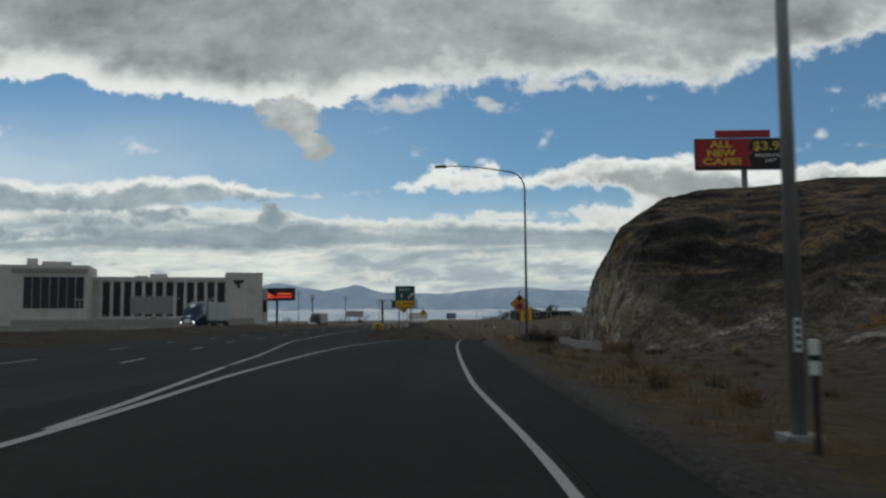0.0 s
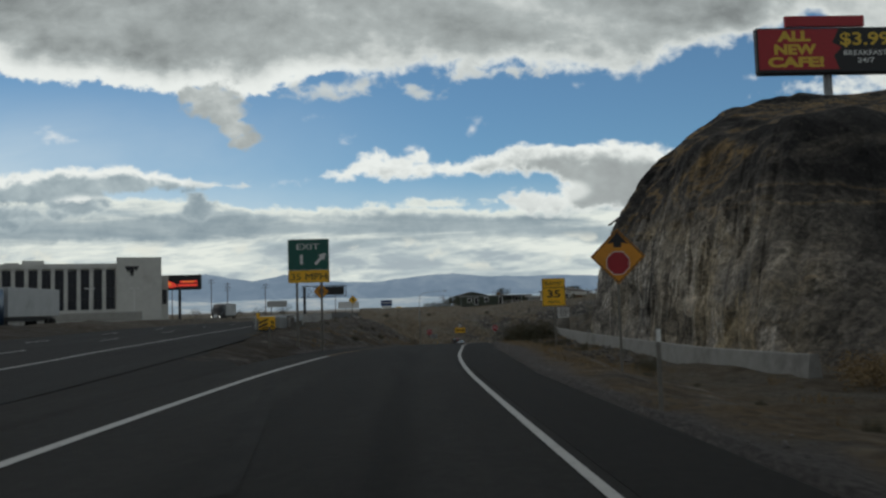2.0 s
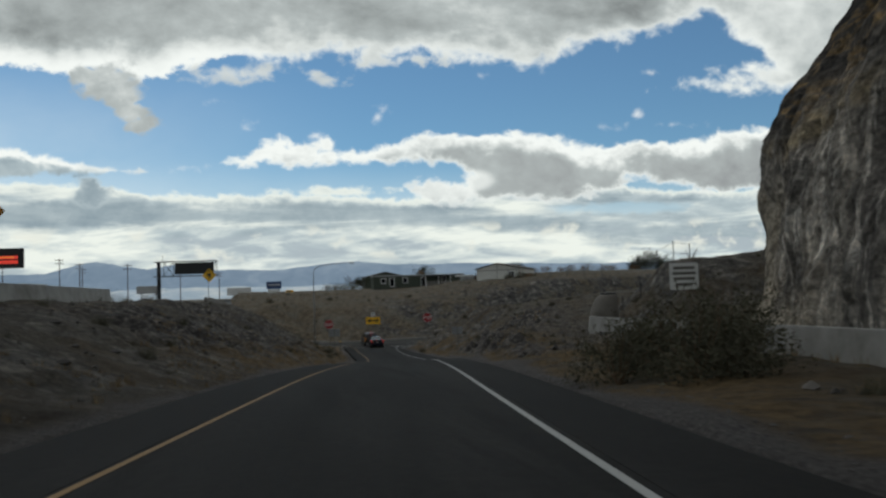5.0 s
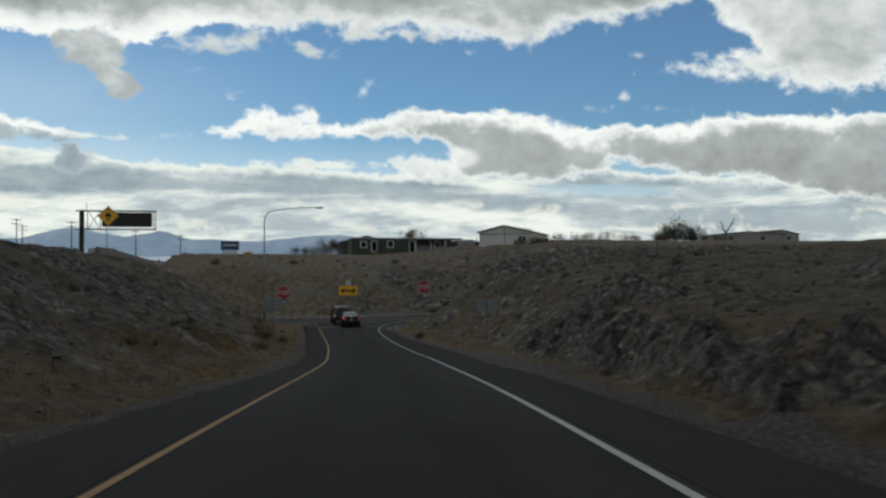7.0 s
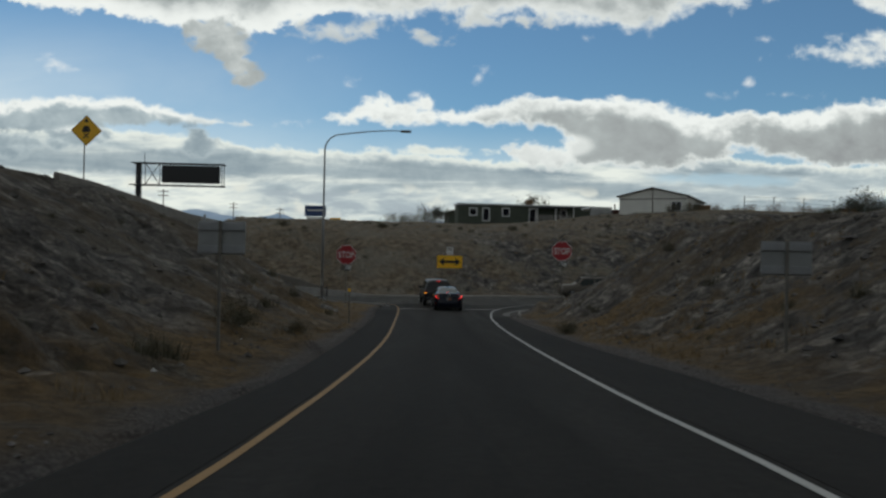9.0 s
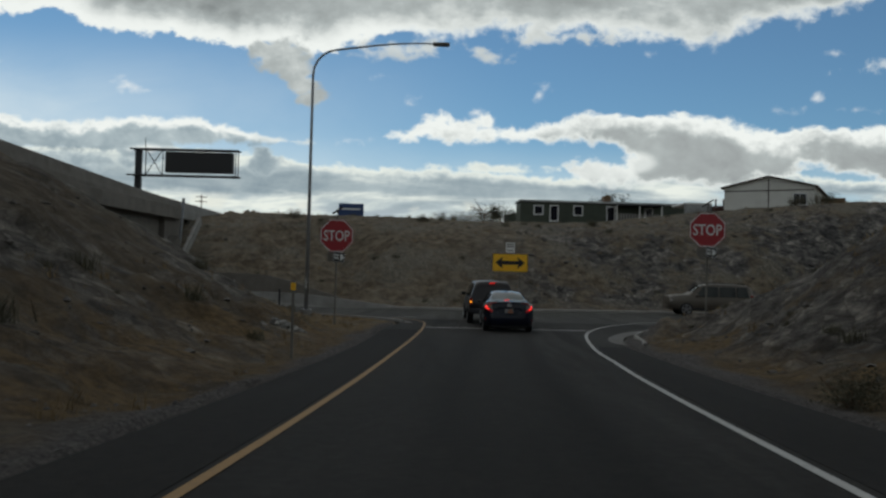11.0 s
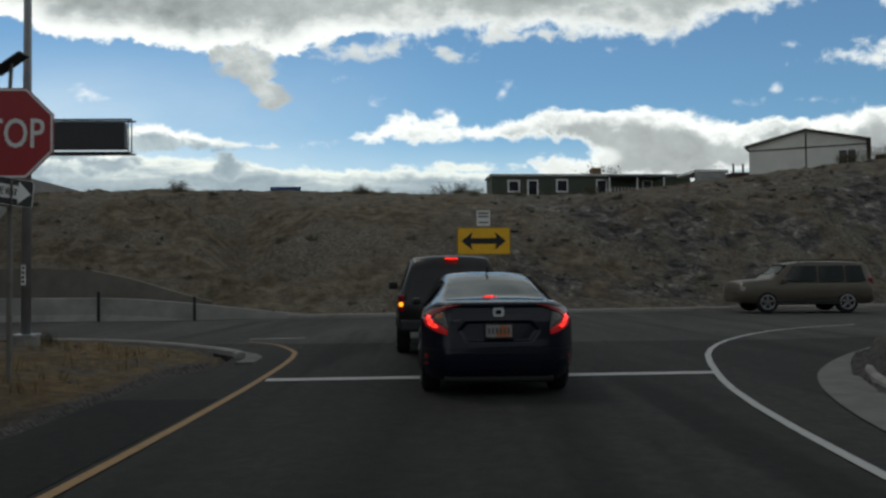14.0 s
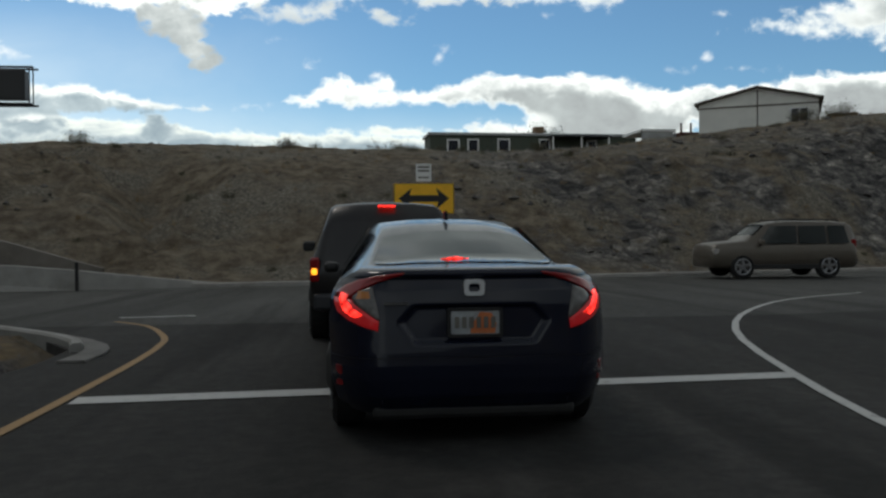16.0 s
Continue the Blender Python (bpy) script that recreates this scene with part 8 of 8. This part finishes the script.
part("side_door", box((4.45, 1.2, 0.0), (4.56, 2.2, 2.1)), M_WOOD, wh, "brown side door")
pr = thing("porch", pose(37.2, 57.0, 9.6, 0, 0, -28), "small orange-brown wooden porch", "porch")
part("deck", box((-1, -1, -0.6), (1.2, 1.5, 0.2), 0.02), M_WOOD, pr)
part("rail", box((-1, -1, 0.2), (1.2, -0.9, 1.1), 0.02), M_WOOD, pr)
sh = thing("carport", pose(28.2, 68, 8.7, 0, 0, 3), "white carport tent beside a dark wooden stand", "carport")
part("canopy", box((-3.6, 0, 1.9), (-0.3, 5, 2.2), 0.08), M_WHITE, sh, "white canopy")
part("curtain", box((-3.5, 0.1, 0.0), (-0.5, 0.2, 1.9), 0.02), M_TRAILER, sh)
for x in (-3.55, -0.4):
    part("leg", box((x - 0.05, 0, -0.5), (x + 0.05, 0.1, 2.0)), M_GALV, sh)
st = thing("wooden_stand", pose(28.8, 67, 8.6), "dark red wooden stand with posts", "shed")
part("frame", box((-0.9, 0, 0), (1.4, 1.8, 1.9), 0.03), M_WOOD_DARK, st)
for x in (-0.8, 0.1, 1.3):
    part("post", box((x - 0.07, -0.05, 0), (x + 0.07, 0.1, 2.7)), M_WOOD_DARK, st)
far_roofs = ((12, 110, 11, 4.6, 4), (99, 96, 17, 2.6, -6), (110, 100, 10, 3.2, 8))
for x, y, w, h, tw in far_roofs:
    z = gz(x, y) - 0.2
    hs = thing("far_house", pose(x, y, z, 0, 0, tw), "low dull house far behind the embankment", "house", "far houses")
    bm = bmesh.new()
    pts = [(-w / 2, 0), (w / 2, 0), (w / 2, h * 0.72), (0, h), (-w / 2, h * 0.72)]
    a = [bm.verts.new((px_, 0, pz)) for px_, pz in pts]
    b = [bm.verts.new((px_, 7, pz)) for px_, pz in pts]
    bm.faces.new(a)
    bm.faces.new(b[::-1])
    for i in range(5):
        bm.faces.new((a[i], b[i], b[(i + 1) % 5], a[(i + 1) % 5]))
    part("wall", bm, M_GREEN_SIDING if x == 12 else M_STUCCO_DARK, hs)
    part("roof", poly([(-w / 2 - 0.3, h * 0.72 - 0.05), (0, h + 0.02), (w / 2 + 0.3, h * 0.72 - 0.05), (w / 2 + 0.3, h * 0.72 + 0.12), (0, h + 0.2), (-w / 2 - 0.3, h * 0.72 + 0.12)], 7.4, -0.2), M_ROOF_DARK, hs)
    for px_ in (-w / 4, w / 5):
        part("window", box((px_ - 0.5, -0.05, h * 0.3), (px_ + 0.5, 0.02, h * 0.55)), M_WINDOW, hs)

# ---- fence along the slope, power poles ----
fc = thing("wire_fence", pose(0, 0, 0), "thin wire fence on steel posts along the slope", "fence")
fpts = [(x, 50 - 0.25 * (x - 40)) for x in np.arange(40, 75, 3.4)]
for x, y in fpts:
    part("post", tube((x, y, gz(x, y) - 0.3), (x, y, gz(x, y) + 1.9), 0.05, None, 6), M_STEEL_DARK, fc)
for dz in (0.7, 1.25, 1.8):
    part("wire", sweep([(x, y, gz(x, y) + dz) for x, y in fpts], [0.014] * len(fpts), 4), M_STEEL_DARK, fc)
fc2 = thing("hill_fence", pose(0, 0, 0), "thin steel fence on the rocky slope", "fence")
f2 = [(11.0 + 1.6 * k, -64 + 0.8 * k, gz(11.0 + 1.6 * k, -64 + 0.8 * k) + 0.2) for k in range(5)]
for x, y, z in f2:
    part("post", tube((x, y, z - 1.5), (x, y, z + 1.3), 0.03, None, 6), M_STEEL_DARK, fc2)
for dz in (0.5, 1.2):
    part("wire", sweep([(x, y, z + dz) for x, y, z in f2], [0.01] * 5, 4), M_STEEL_DARK, fc2)


def power_pole(x, y, z, h):
    p = thing("power_pole", pose(x, y, z, 0, 0, 20), "dark wooden power pole with cross-arms", "power pole", "power poles")
    part("pole", tube((0, 0, -1), (0, 0, h), 0.2, 0.13, 8), M_WOOD_DARK, p)
    for k in range(2):
        part("cross_arm", box((-1.4, -0.08, h - 0.7 - 1.2 * k), (1.4, 0.08, h - 0.5 - 1.2 * k)), M_WOOD_DARK, p)
    return p


for x, y, h in ((-95, 200, 17), (-91, 215, 14), (-87, 195, 15), (-70, 190, 14), (-58, 230, 13), (-104, 170, 15), (-44, 240, 12)):
    power_pole(x, y, 6.5, h)
s = thing("far_white_board", pose(-74.9, 258, 10.6), "pale board on posts far off beyond the freeway", "sign board")
part("panel", box((-5, 0, 0), (5, 0.4, 3.2), 0.03), M_TRAILER, s)
for x in (-3, 3):
    part("post", box((x - 0.2, 0.1, -4), (x + 0.2, 0.3, 0.2)), M_STEEL_DARK, s)
s = thing("far_white_sign", pose(-45, 360, 9.0), "white service board far off beside the freeway", "sign board")
part("panel", box((-6.5, 0, 0), (6.5, 0.2, 4.2), 0.03), M_WHITE, s)
for x in (-2, 2):
    part("post", box((x - 0.12, 0.1, -4), (x + 0.12, 0.25, 0.2)), M_STEEL_DARK, s)
s = thing("regulation_sign", pose(4.9, -86.2, 7.62) @ Matrix.Scale(0.8, 4), "small white regulation sign below the rock", "road sign")
plate(s, rounded(1.5, 1.3, 0.05), M_WHITE, "panel")
bar_text(s, [(0, 0.4, 1.1, 0.14), (0, 0.14, 1.2, 0.14), (0, -0.12, 1.1, 0.14), (0, -0.4, 0.9, 0.14)], M_POST)
post(s, 0, -3.6, 0.6, 0.07)

# ---- plants, stones, litter ----
M_TWIG = plain("dry_twigs", (0.13, 0.085, 0.05), 0.95, 0, 0.3, 3.0)
M_STRAW = plain("dry_straw", (0.21, 0.145, 0.07), 0.95, 0, 0.35, 1.2)
M_SAGE = plain("dusty_sage", (0.085, 0.08, 0.05), 0.95, 0, 0.35, 1.5)
M_LEAF = plain("dark_olive_leaves", (0.04, 0.045, 0.025), 0.9, 0, 0.4, 1.0)
M_LEAF_RUST = plain("rusty_leaves", (0.13, 0.07, 0.028), 0.9, 0, 0.4, 1.0)
M_STONE = plain("grey_brown_stone", (0.10, 0.091, 0.081), 0.9, 0, 0.45, 1.3, (0.08, 0.072, 0.063), 0.5)
M_STONE_DARK = plain("dark_stone", (0.07, 0.065, 0.062), 0.9, 0, 0.4, 1.3, (0.15, 0.14, 0.125), 0.5)
M_GRAVEL = plain("shoulder_gravel", (0.12, 0.111, 0.105), 0.9, 0, 0.5, 9.0, (0.07, 0.066, 0.063))
M_LITTER = plain("pale_litter", (0.55, 0.54, 0.52), 0.8, 0, 0.2, 9.0)
rng = np.random.default_rng(7)


def gzs(x, y):
    return ground_height(np.asarray(x, float), np.asarray(y, float))


def on_ground(x, y):
    """The height of the built ground sheet, by its own grid."""
    i = np.clip(np.searchsorted(gx, x) - 1, 0, len(gx) - 2)
    j = np.clip(np.searchsorted(gy, y) - 1, 0, len(gy) - 2)
    fx, fy = (x - gx[i]) / (gx[i + 1] - gx[i]), (y - gy[j]) / (gy[j + 1] - gy[j])
    return (GZ[j, i] * (1 - fx) + GZ[j, i + 1] * fx) * (1 - fy) + (GZ[j + 1, i] * (1 - fx) + GZ[j + 1, i + 1] * fx) * fy


def pick(n, x0, x1, y0, y1, keep):
    x, y = rng.uniform(x0, x1, n), rng.uniform(y0, y1, n)
    k = keep(x, y) & ~road_mask(x, y)
    return x[k], y[k]


def stones(name, x, y, sizes, mat, label):
    """Many angular stones, half sunk in the ground, as one sheet of stuff."""
    base = np.array([(1, 0, 0), (-1, 0, 0), (0, 1, 0), (0, -1, 0), (0, 0, 1), (0, 0, -1), (0.7, 0.7, 0.1), (-0.7, 0.7, 0.3), (0.7, -0.7, 0.35), (-0.7, -0.7, 0.1)])
    tri = [(4, 0, 6), (4, 6, 2), (4, 2, 7), (4, 7, 1), (4, 1, 9), (4, 9, 3), (4, 3, 8), (4, 8, 0), (5, 6, 0), (5, 2, 6), (5, 7, 2), (5, 1, 7), (5, 9, 1), (5, 3, 9), (5, 8, 3), (5, 0, 8)]
    z = on_ground(x, y)
    n = len(x)
    V_ = base[None] * rng.uniform(0.6, 1.3, (n, 10, 1)) * (sizes[:, None, None] * rng.uniform(0.6, 1.3, (n, 1, 3)))
    a = rng.uniform(0, 6.28, n)
    c, s = np.cos(a)[:, None], np.sin(a)[:, None]
    X, Y = V_[:, :, 0] * c - V_[:, :, 1] * s, V_[:, :, 0] * s + V_[:, :, 1] * c
    V_ = np.stack([X + x[:, None], Y + y[:, None], V_[:, :, 2] * 0.8 + z[:, None] + sizes[:, None] * 0.1], -1).reshape(-1, 3)
    F_ = (np.array(tri)[None] + 10 * np.arange(n)[:, None, None]).reshape(-1, 3)
    return tagged(new(name, mesh_from(name, V_, F_, mat)), label, "stones", kind="stuff")


def tufts(name, x, y, h, blades, mat, label, spread=0.5, category="grass", thin=(0.02, 0.05)):
    """Tufts of thin, leaning blades."""
    z = on_ground(x, y)
    n = len(x)
    bx_ = np.repeat(x, blades) + rng.normal(0, 1, n * blades) * np.repeat(h, blades) * 0.35
    by_ = np.repeat(y, blades) + rng.normal(0, 1, n * blades) * np.repeat(h, blades) * 0.35
    bz_ = np.repeat(z, blades) - 0.03
    hh = np.repeat(h, blades) * rng.uniform(0.45, 1.1, n * blades)
    a = rng.uniform(0, 6.28, n * blades)
    lean = rng.uniform(0.1, 1.0, n * blades) * spread
    w = hh * rng.uniform(thin[0], thin[1], n * blades)
    dx_, dy_ = np.cos(a), np.sin(a)
    p0 = np.stack([bx_ - dy_ * w, by_ + dx_ * w, bz_], -1)
    p1 = np.stack([bx_ + dy_ * w, by_ - dx_ * w, bz_], -1)
    p2 = np.stack([bx_ + dx_ * lean * hh, by_ + dy_ * lean * hh, bz_ + hh], -1)
    V_ = np.stack([p0, p1, p2], 1).reshape(-1, 3)
    F_ = np.arange(len(V_)).reshape(-1, 3)
    return tagged(new(name, mesh_from(name, V_, F_, mat)), label, category, kind="stuff")


# gravel shoulder and loose stones
x, y = pick(52000, -20, 14, -225, 6, lambda x, y: ((x - RIGHT_X(y) > 0.05) & (x - RIGHT_X(y) < 1.6)) | ((LEFT_X(y) - x > 0.05) & (LEFT_X(y) - x < 1.5) & (y > -135)))
stones("shoulder_gravel", x, y, 0.012 + 0.03 * rng.random(len(x)) ** 2, M_GRAVEL, "grey gravel along the edge of the asphalt")
x, y = pick(15000, -24, 30, -170, 20, lambda x, y: ((x - RIGHT_X(y) > 1.5) & (y > -92)) | ((LEFT_X(y) - x > 1.2) & (y > -128)))
stones("bank_stones", x, y, 0.03 + 0.10 * rng.random(len(x)) ** 4, M_STONE, "loose grey-brown stones on the cut banks")
x, y = pick(1300, -1, 22, -85, -14, lambda x, y: (x - RIGHT_X(y) > 2.2) & (x - RIGHT_X(y) < 13))
stones("bank_boulders", x, y, 0.05 + 0.14 * rng.random(len(x)) ** 4, M_STONE_DARK, "dark broken boulders on the cut bank")
x, y = pick(600, -22, -4, -100, -25, lambda x, y: (LEFT_X(y) - x > 2.5))
stones("left_bank_boulders", x, y, 0.05 + 0.14 * rng.random(len(x)) ** 4, M_STONE_DARK, "dark broken boulders on the freeway bank")
x, y = pick(2600, -24, 60, 19, 62, lambda x, y: (y > STREET_FAR(x) + 1.2))
stones("embankment_stones", x, y, 0.035 + 0.11 * rng.random(len(x)) ** 4, M_STONE, "loose stones on the embankment")
x, y = pick(1000, 3, 60, 22, 46, lambda x, y: (y > STREET_FAR(x) + 2.5) & (y < STREET_FAR(x) + 20) & (fbm(x * 0.15, y * 0.15, 3, 71) > -0.1))
stones("embankment_ledges", x, y, 0.06 + 0.2 * rng.random(len(x)) ** 4, M_STONE_DARK, "dark and pale broken rock ledges on the embankment")
x, y = pick(500, 3, 60, 22, 46, lambda x, y: (y > STREET_FAR(x) + 2.5) & (y < STREET_FAR(x) + 18))
stones("pale_ledges", x, y, 0.06 + 0.2 * rng.random(len(x)) ** 4, M_STONE, "pale broken rock on the embankment")
x, y = pick(2600, -8, 4, -146, -104, lambda x, y: (x - RIGHT_X(y) > 3.6) & (x - RIGHT_X(y) < 7.6) & (fbm(x * 0.3, y * 0.12, 3, 73) > 0.0))
stones("berm_rocks", x, y, 0.05 + 0.2 * rng.random(len(x)) ** 3, M_STONE, "pale broken rock along the foot of the barrier")
# dry grass
x, y = pick(15000, -22, 12, -228, 6, lambda x, y: ((x - RIGHT_X(y) > 1.0) & (x - RIGHT_X(y) < 8.5) & (fbm(x * 0.25, y * 0.12, 3, 61) > -0.05)) | ((LEFT_X(y) - x > 0.9) & (LEFT_X(y) - x < 6) & (y > -132) & (fbm(x * 0.25, y * 0.15, 3, 63) > 0.02)))
k = len(x)
tufts("dry_grass", x, y, rng.uniform(0.08, 0.32, k), 18, M_STRAW, "rusty dry grass beside the ramp", 0.8)
x, y = pick(1300, -24, 60, 18, 60, lambda x, y: (y > STREET_FAR(x) + 0.4))
tufts("embankment_grass", x, y, rng.uniform(0.08, 0.32, len(x)), 22, M_STRAW, "sparse dry grass on the embankment", 0.9)
x, y = pick(1300, -24, 40, -225, 62, lambda x, y: (x - RIGHT_X(y) > 2.0) | (LEFT_X(y) - x > 2.0) | (y > STREET_FAR(x) + 3))
tufts("sage_brush", x, y, 0.12 + 0.4 * rng.random(len(x)) ** 2, 130, M_SAGE, "small dusty sage bushes scattered on the slopes", 1.1, "bushes", (0.012, 0.035))


def bush(x, y, r, mat, label, n=2600, squash=0.7, twig=None):
    """A ragged bush: thin stems and many small leaves in uneven clumps."""
    z = float(on_ground(np.array([float(x)]), np.array([float(y)]))[0])
    b = thing("bush", pose(x, y, z), label, "bush", "bushes beside the ramp")
    bm = bmesh.new()
    for k in range(14):
        a, t = rng.uniform(0, 6.28), rng.uniform(0.15, 0.9)
        add_tube(bm, (0, 0, -0.1), (r * t * math.cos(a), r * t * math.sin(a), r * squash * rng.uniform(0.6, 1.2)), 0.015, 0.004, 4, False)
    part("stem_cluster", bm, twig or M_TWIG, b)
    c = rng.normal(0, 1, (26, 3))
    c = c / np.linalg.norm(c, axis=1)[:, None] * rng.uniform(0.3, 0.95, (26, 1)) * r
    c[:, 2] = np.abs(c[:, 2]) * squash + 0.12 * r
    p = c[rng.integers(0, 26, n)] + rng.normal(0, 0.17 * r, (n, 3))
    p[:, 2] = np.maximum(p[:, 2], 0.0)
    d1, d2 = rng.normal(0, 0.033 * r, (n, 3)), rng.normal(0, 0.033 * r, (n, 3))
    V_ = np.stack([p, p + d1, p + d2], 1).reshape(-1, 3)
    part("foliage", mesh_from("foliage", V_, np.arange(3 * n).reshape(-1, 3), mat), None, b)
    return b


for x, y, r in ((-3.0, -99.5, 1.1), (-1.9, -101, 1.4), (-0.7, -100, 1.5), (0.5, -98, 1.4), (1.4, -96, 1.2), (-1.2, -97, 1.3)):
    bush(x, y, r, M_SAGE, "tall dark dry bush growing beside the ramp", 3600, 1.15)
for x, y, r in ((2.2, -151, 0.9), (-2.2, -120, 0.6), (-1.8, -126, 0.5), (0.0, -112, 0.6), (-3.2, -144, 0.6)):
    bush(x, y, r, M_SAGE, "dark dry bush growing beside the ramp")
for x, y, r in ((1.0, -152, 1.2), (-5.6, -204, 0.5), (-6.5, -201, 0.6), (-5.0, -190, 0.5)):
    bush(x, y, r, M_STRAW, "rusty tumbleweed bush on the dry shoulder")
for x, y, r in ((-7.5, -31, 0.8), (-6.4, -26, 0.5), (3.6, -20, 0.6), (-16, 40, 0.9), (-5, 42, 0.8), (10, 44, 0.7), (34.5, 53, 1.5), (32.0, 53.5, 1.2)):
    bush(x, y, r, M_SAGE, "dusty bush on the slope")


def tree(x, y, h, r, mat, label, n=4200, bare=False):
    z = float(on_ground(np.array([float(x)]), np.array([float(y)]))[0])
    t = thing("tree", pose(x, y, z - 0.1), label, "tree", "trees by the houses")
    bm = bmesh.new()
    add_tube(bm, (0, 0, 0), (0, 0, h * 0.45), 0.05 * h * 0.5, 0.03 * h * 0.5, 7, False)
    tips = []
    for k in range(11):
        a = rng.uniform(0, 6.28)
        st_ = h * rng.uniform(0.25, 0.45)
        e_ = Vector((math.cos(a) * r * rng.uniform(0.4, 0.9), math.sin(a) * r * rng.uniform(0.4, 0.9), h * rng.uniform(0.55, 0.98)))
        add_tube(bm, (0, 0, st_), e_, 0.02 * h * 0.5, 0.006 * h * 0.5, 5, False)
        tips.append(e_)
        for j in range(5):
            q_ = Vector((0, 0, st_)).lerp(e_, rng.uniform(0.4, 1.0))
            w_ = q_ + Vector(rng.normal(0, 0.22 * r, 3))
            add_tube(bm, q_, w_, 0.006 * h * 0.5, 0.002 * h * 0.5, 4, False)
            tips.append(w_)
    part("trunk", bm, M_WOOD_DARK, t, "forked trunk and limbs")
    if not bare:
        c = np.array([tuple(q_) for q_ in tips])
        p = c[rng.integers(0, len(c), n)] + rng.normal(0, 0.14 * r, (n, 3))
        d1, d2 = rng.normal(0, 0.032 * r, (n, 3)), rng.normal(0, 0.032 * r, (n, 3))
        part("crown", mesh_from("crown", np.stack([p, p + d1, p + d2], 1).reshape(-1, 3), np.arange(3 * n).reshape(-1, 3), mat), None, t, "ragged crown of small leaves")
    return t


tree(1.9, 90, 4.6, 2.4, M_LEAF, "bare grey tree beside the mobile home", bare=True)
tree(20, 90, 3.9, 2.8, M_LEAF, "small dark tree behind the mobile home")
for x, y, r in ((46, 84, 1.6), (49.5, 85, 1.9), (53, 84, 1.5), (56, 86, 2.0), (60, 85, 2.3), (64, 84, 2.1), (67, 86, 1.7)):
    bush(x, y, r, M_LEAF_RUST, "rust-coloured scrub along the lot edge", 1500)
for x, y, r in ((76, 91, 3.0), (79.5, 92, 4.2), (83, 91, 3.2)):
    bush(x, y, r, M_LEAF, "broad dark juniper behind the houses", 5200, 1.0)
for x, y, r in ((-4.5, 80, 1.5), (-2.4, 81, 1.7), (-0.2, 80, 2.1), (1.6, 82, 2.3)):
    bush(x, y, r, M_SAGE, "dark scrub at the embankment's brow", 1800, 0.9)
for x, y, r in ((72, 84, 1.6), (88, 90, 1.8)):
    bush(x, y, r, M_LEAF_RUST, "rust-coloured scrub on the slope", 1500)
tree(91, 92, 5.6, 2.6, M_LEAF, "bare grey tree behind the houses", bare=True)
tree(4.0, 86, 3.0, 2.2, M_LEAF, "low dark scrub behind the mobile home")
tree(42, 84, 2.6, 2.2, M_LEAF, "small dark tree behind the houses")
for x, y, h in ((-66, 150, 4), (-60, 175, 5), (-73, 140, 4), (-90, 150, 4), (-115, 60, 5)):
    tree(x, y, h, h * 0.8, M_LEAF, "dark tree beyond the freeway", 700)
# broken slabs on the left bank
for k in range(22):
    x, y = -7.0 + rng.normal(0, 0.2), -6.9 + rng.normal(0, 0.4)
    z = float(on_ground(np.array([x]), np.array([y]))[0])
    w_, d_s, h_s = rng.uniform(0.05, 0.17), rng.uniform(0.04, 0.11), rng.uniform(0.025, 0.07)
    bm = box((-w_, -d_s, -h_s), (w_, d_s, h_s), 0.015)
    for v in bm.verts:
        v.co += Vector(rng.normal(0, 0.018, 3))
    o = part("rubble_slab", bm, M_CONCRETE_DARK if k % 5 else M_CONCRETE, None, "broken concrete slab lying on the bank", m=pose(x, y, z + 0.04, rng.uniform(-35, 35), rng.uniform(-35, 35), rng.uniform(0, 180)))
    tagged(o, "", "rubble", "broken slabs on the bank")
x, y = pick(130, -14, 12, -80, 40, lambda x, y: ((x - RIGHT_X(y) > 1) | (LEFT_X(y) - x > 1)) & (rng.random(len(x)) < 0.35))
stones("litter", x, y, 0.025 + 0.05 * rng.random(len(x)) ** 2, M_LITTER, "scraps of pale litter on the banks")
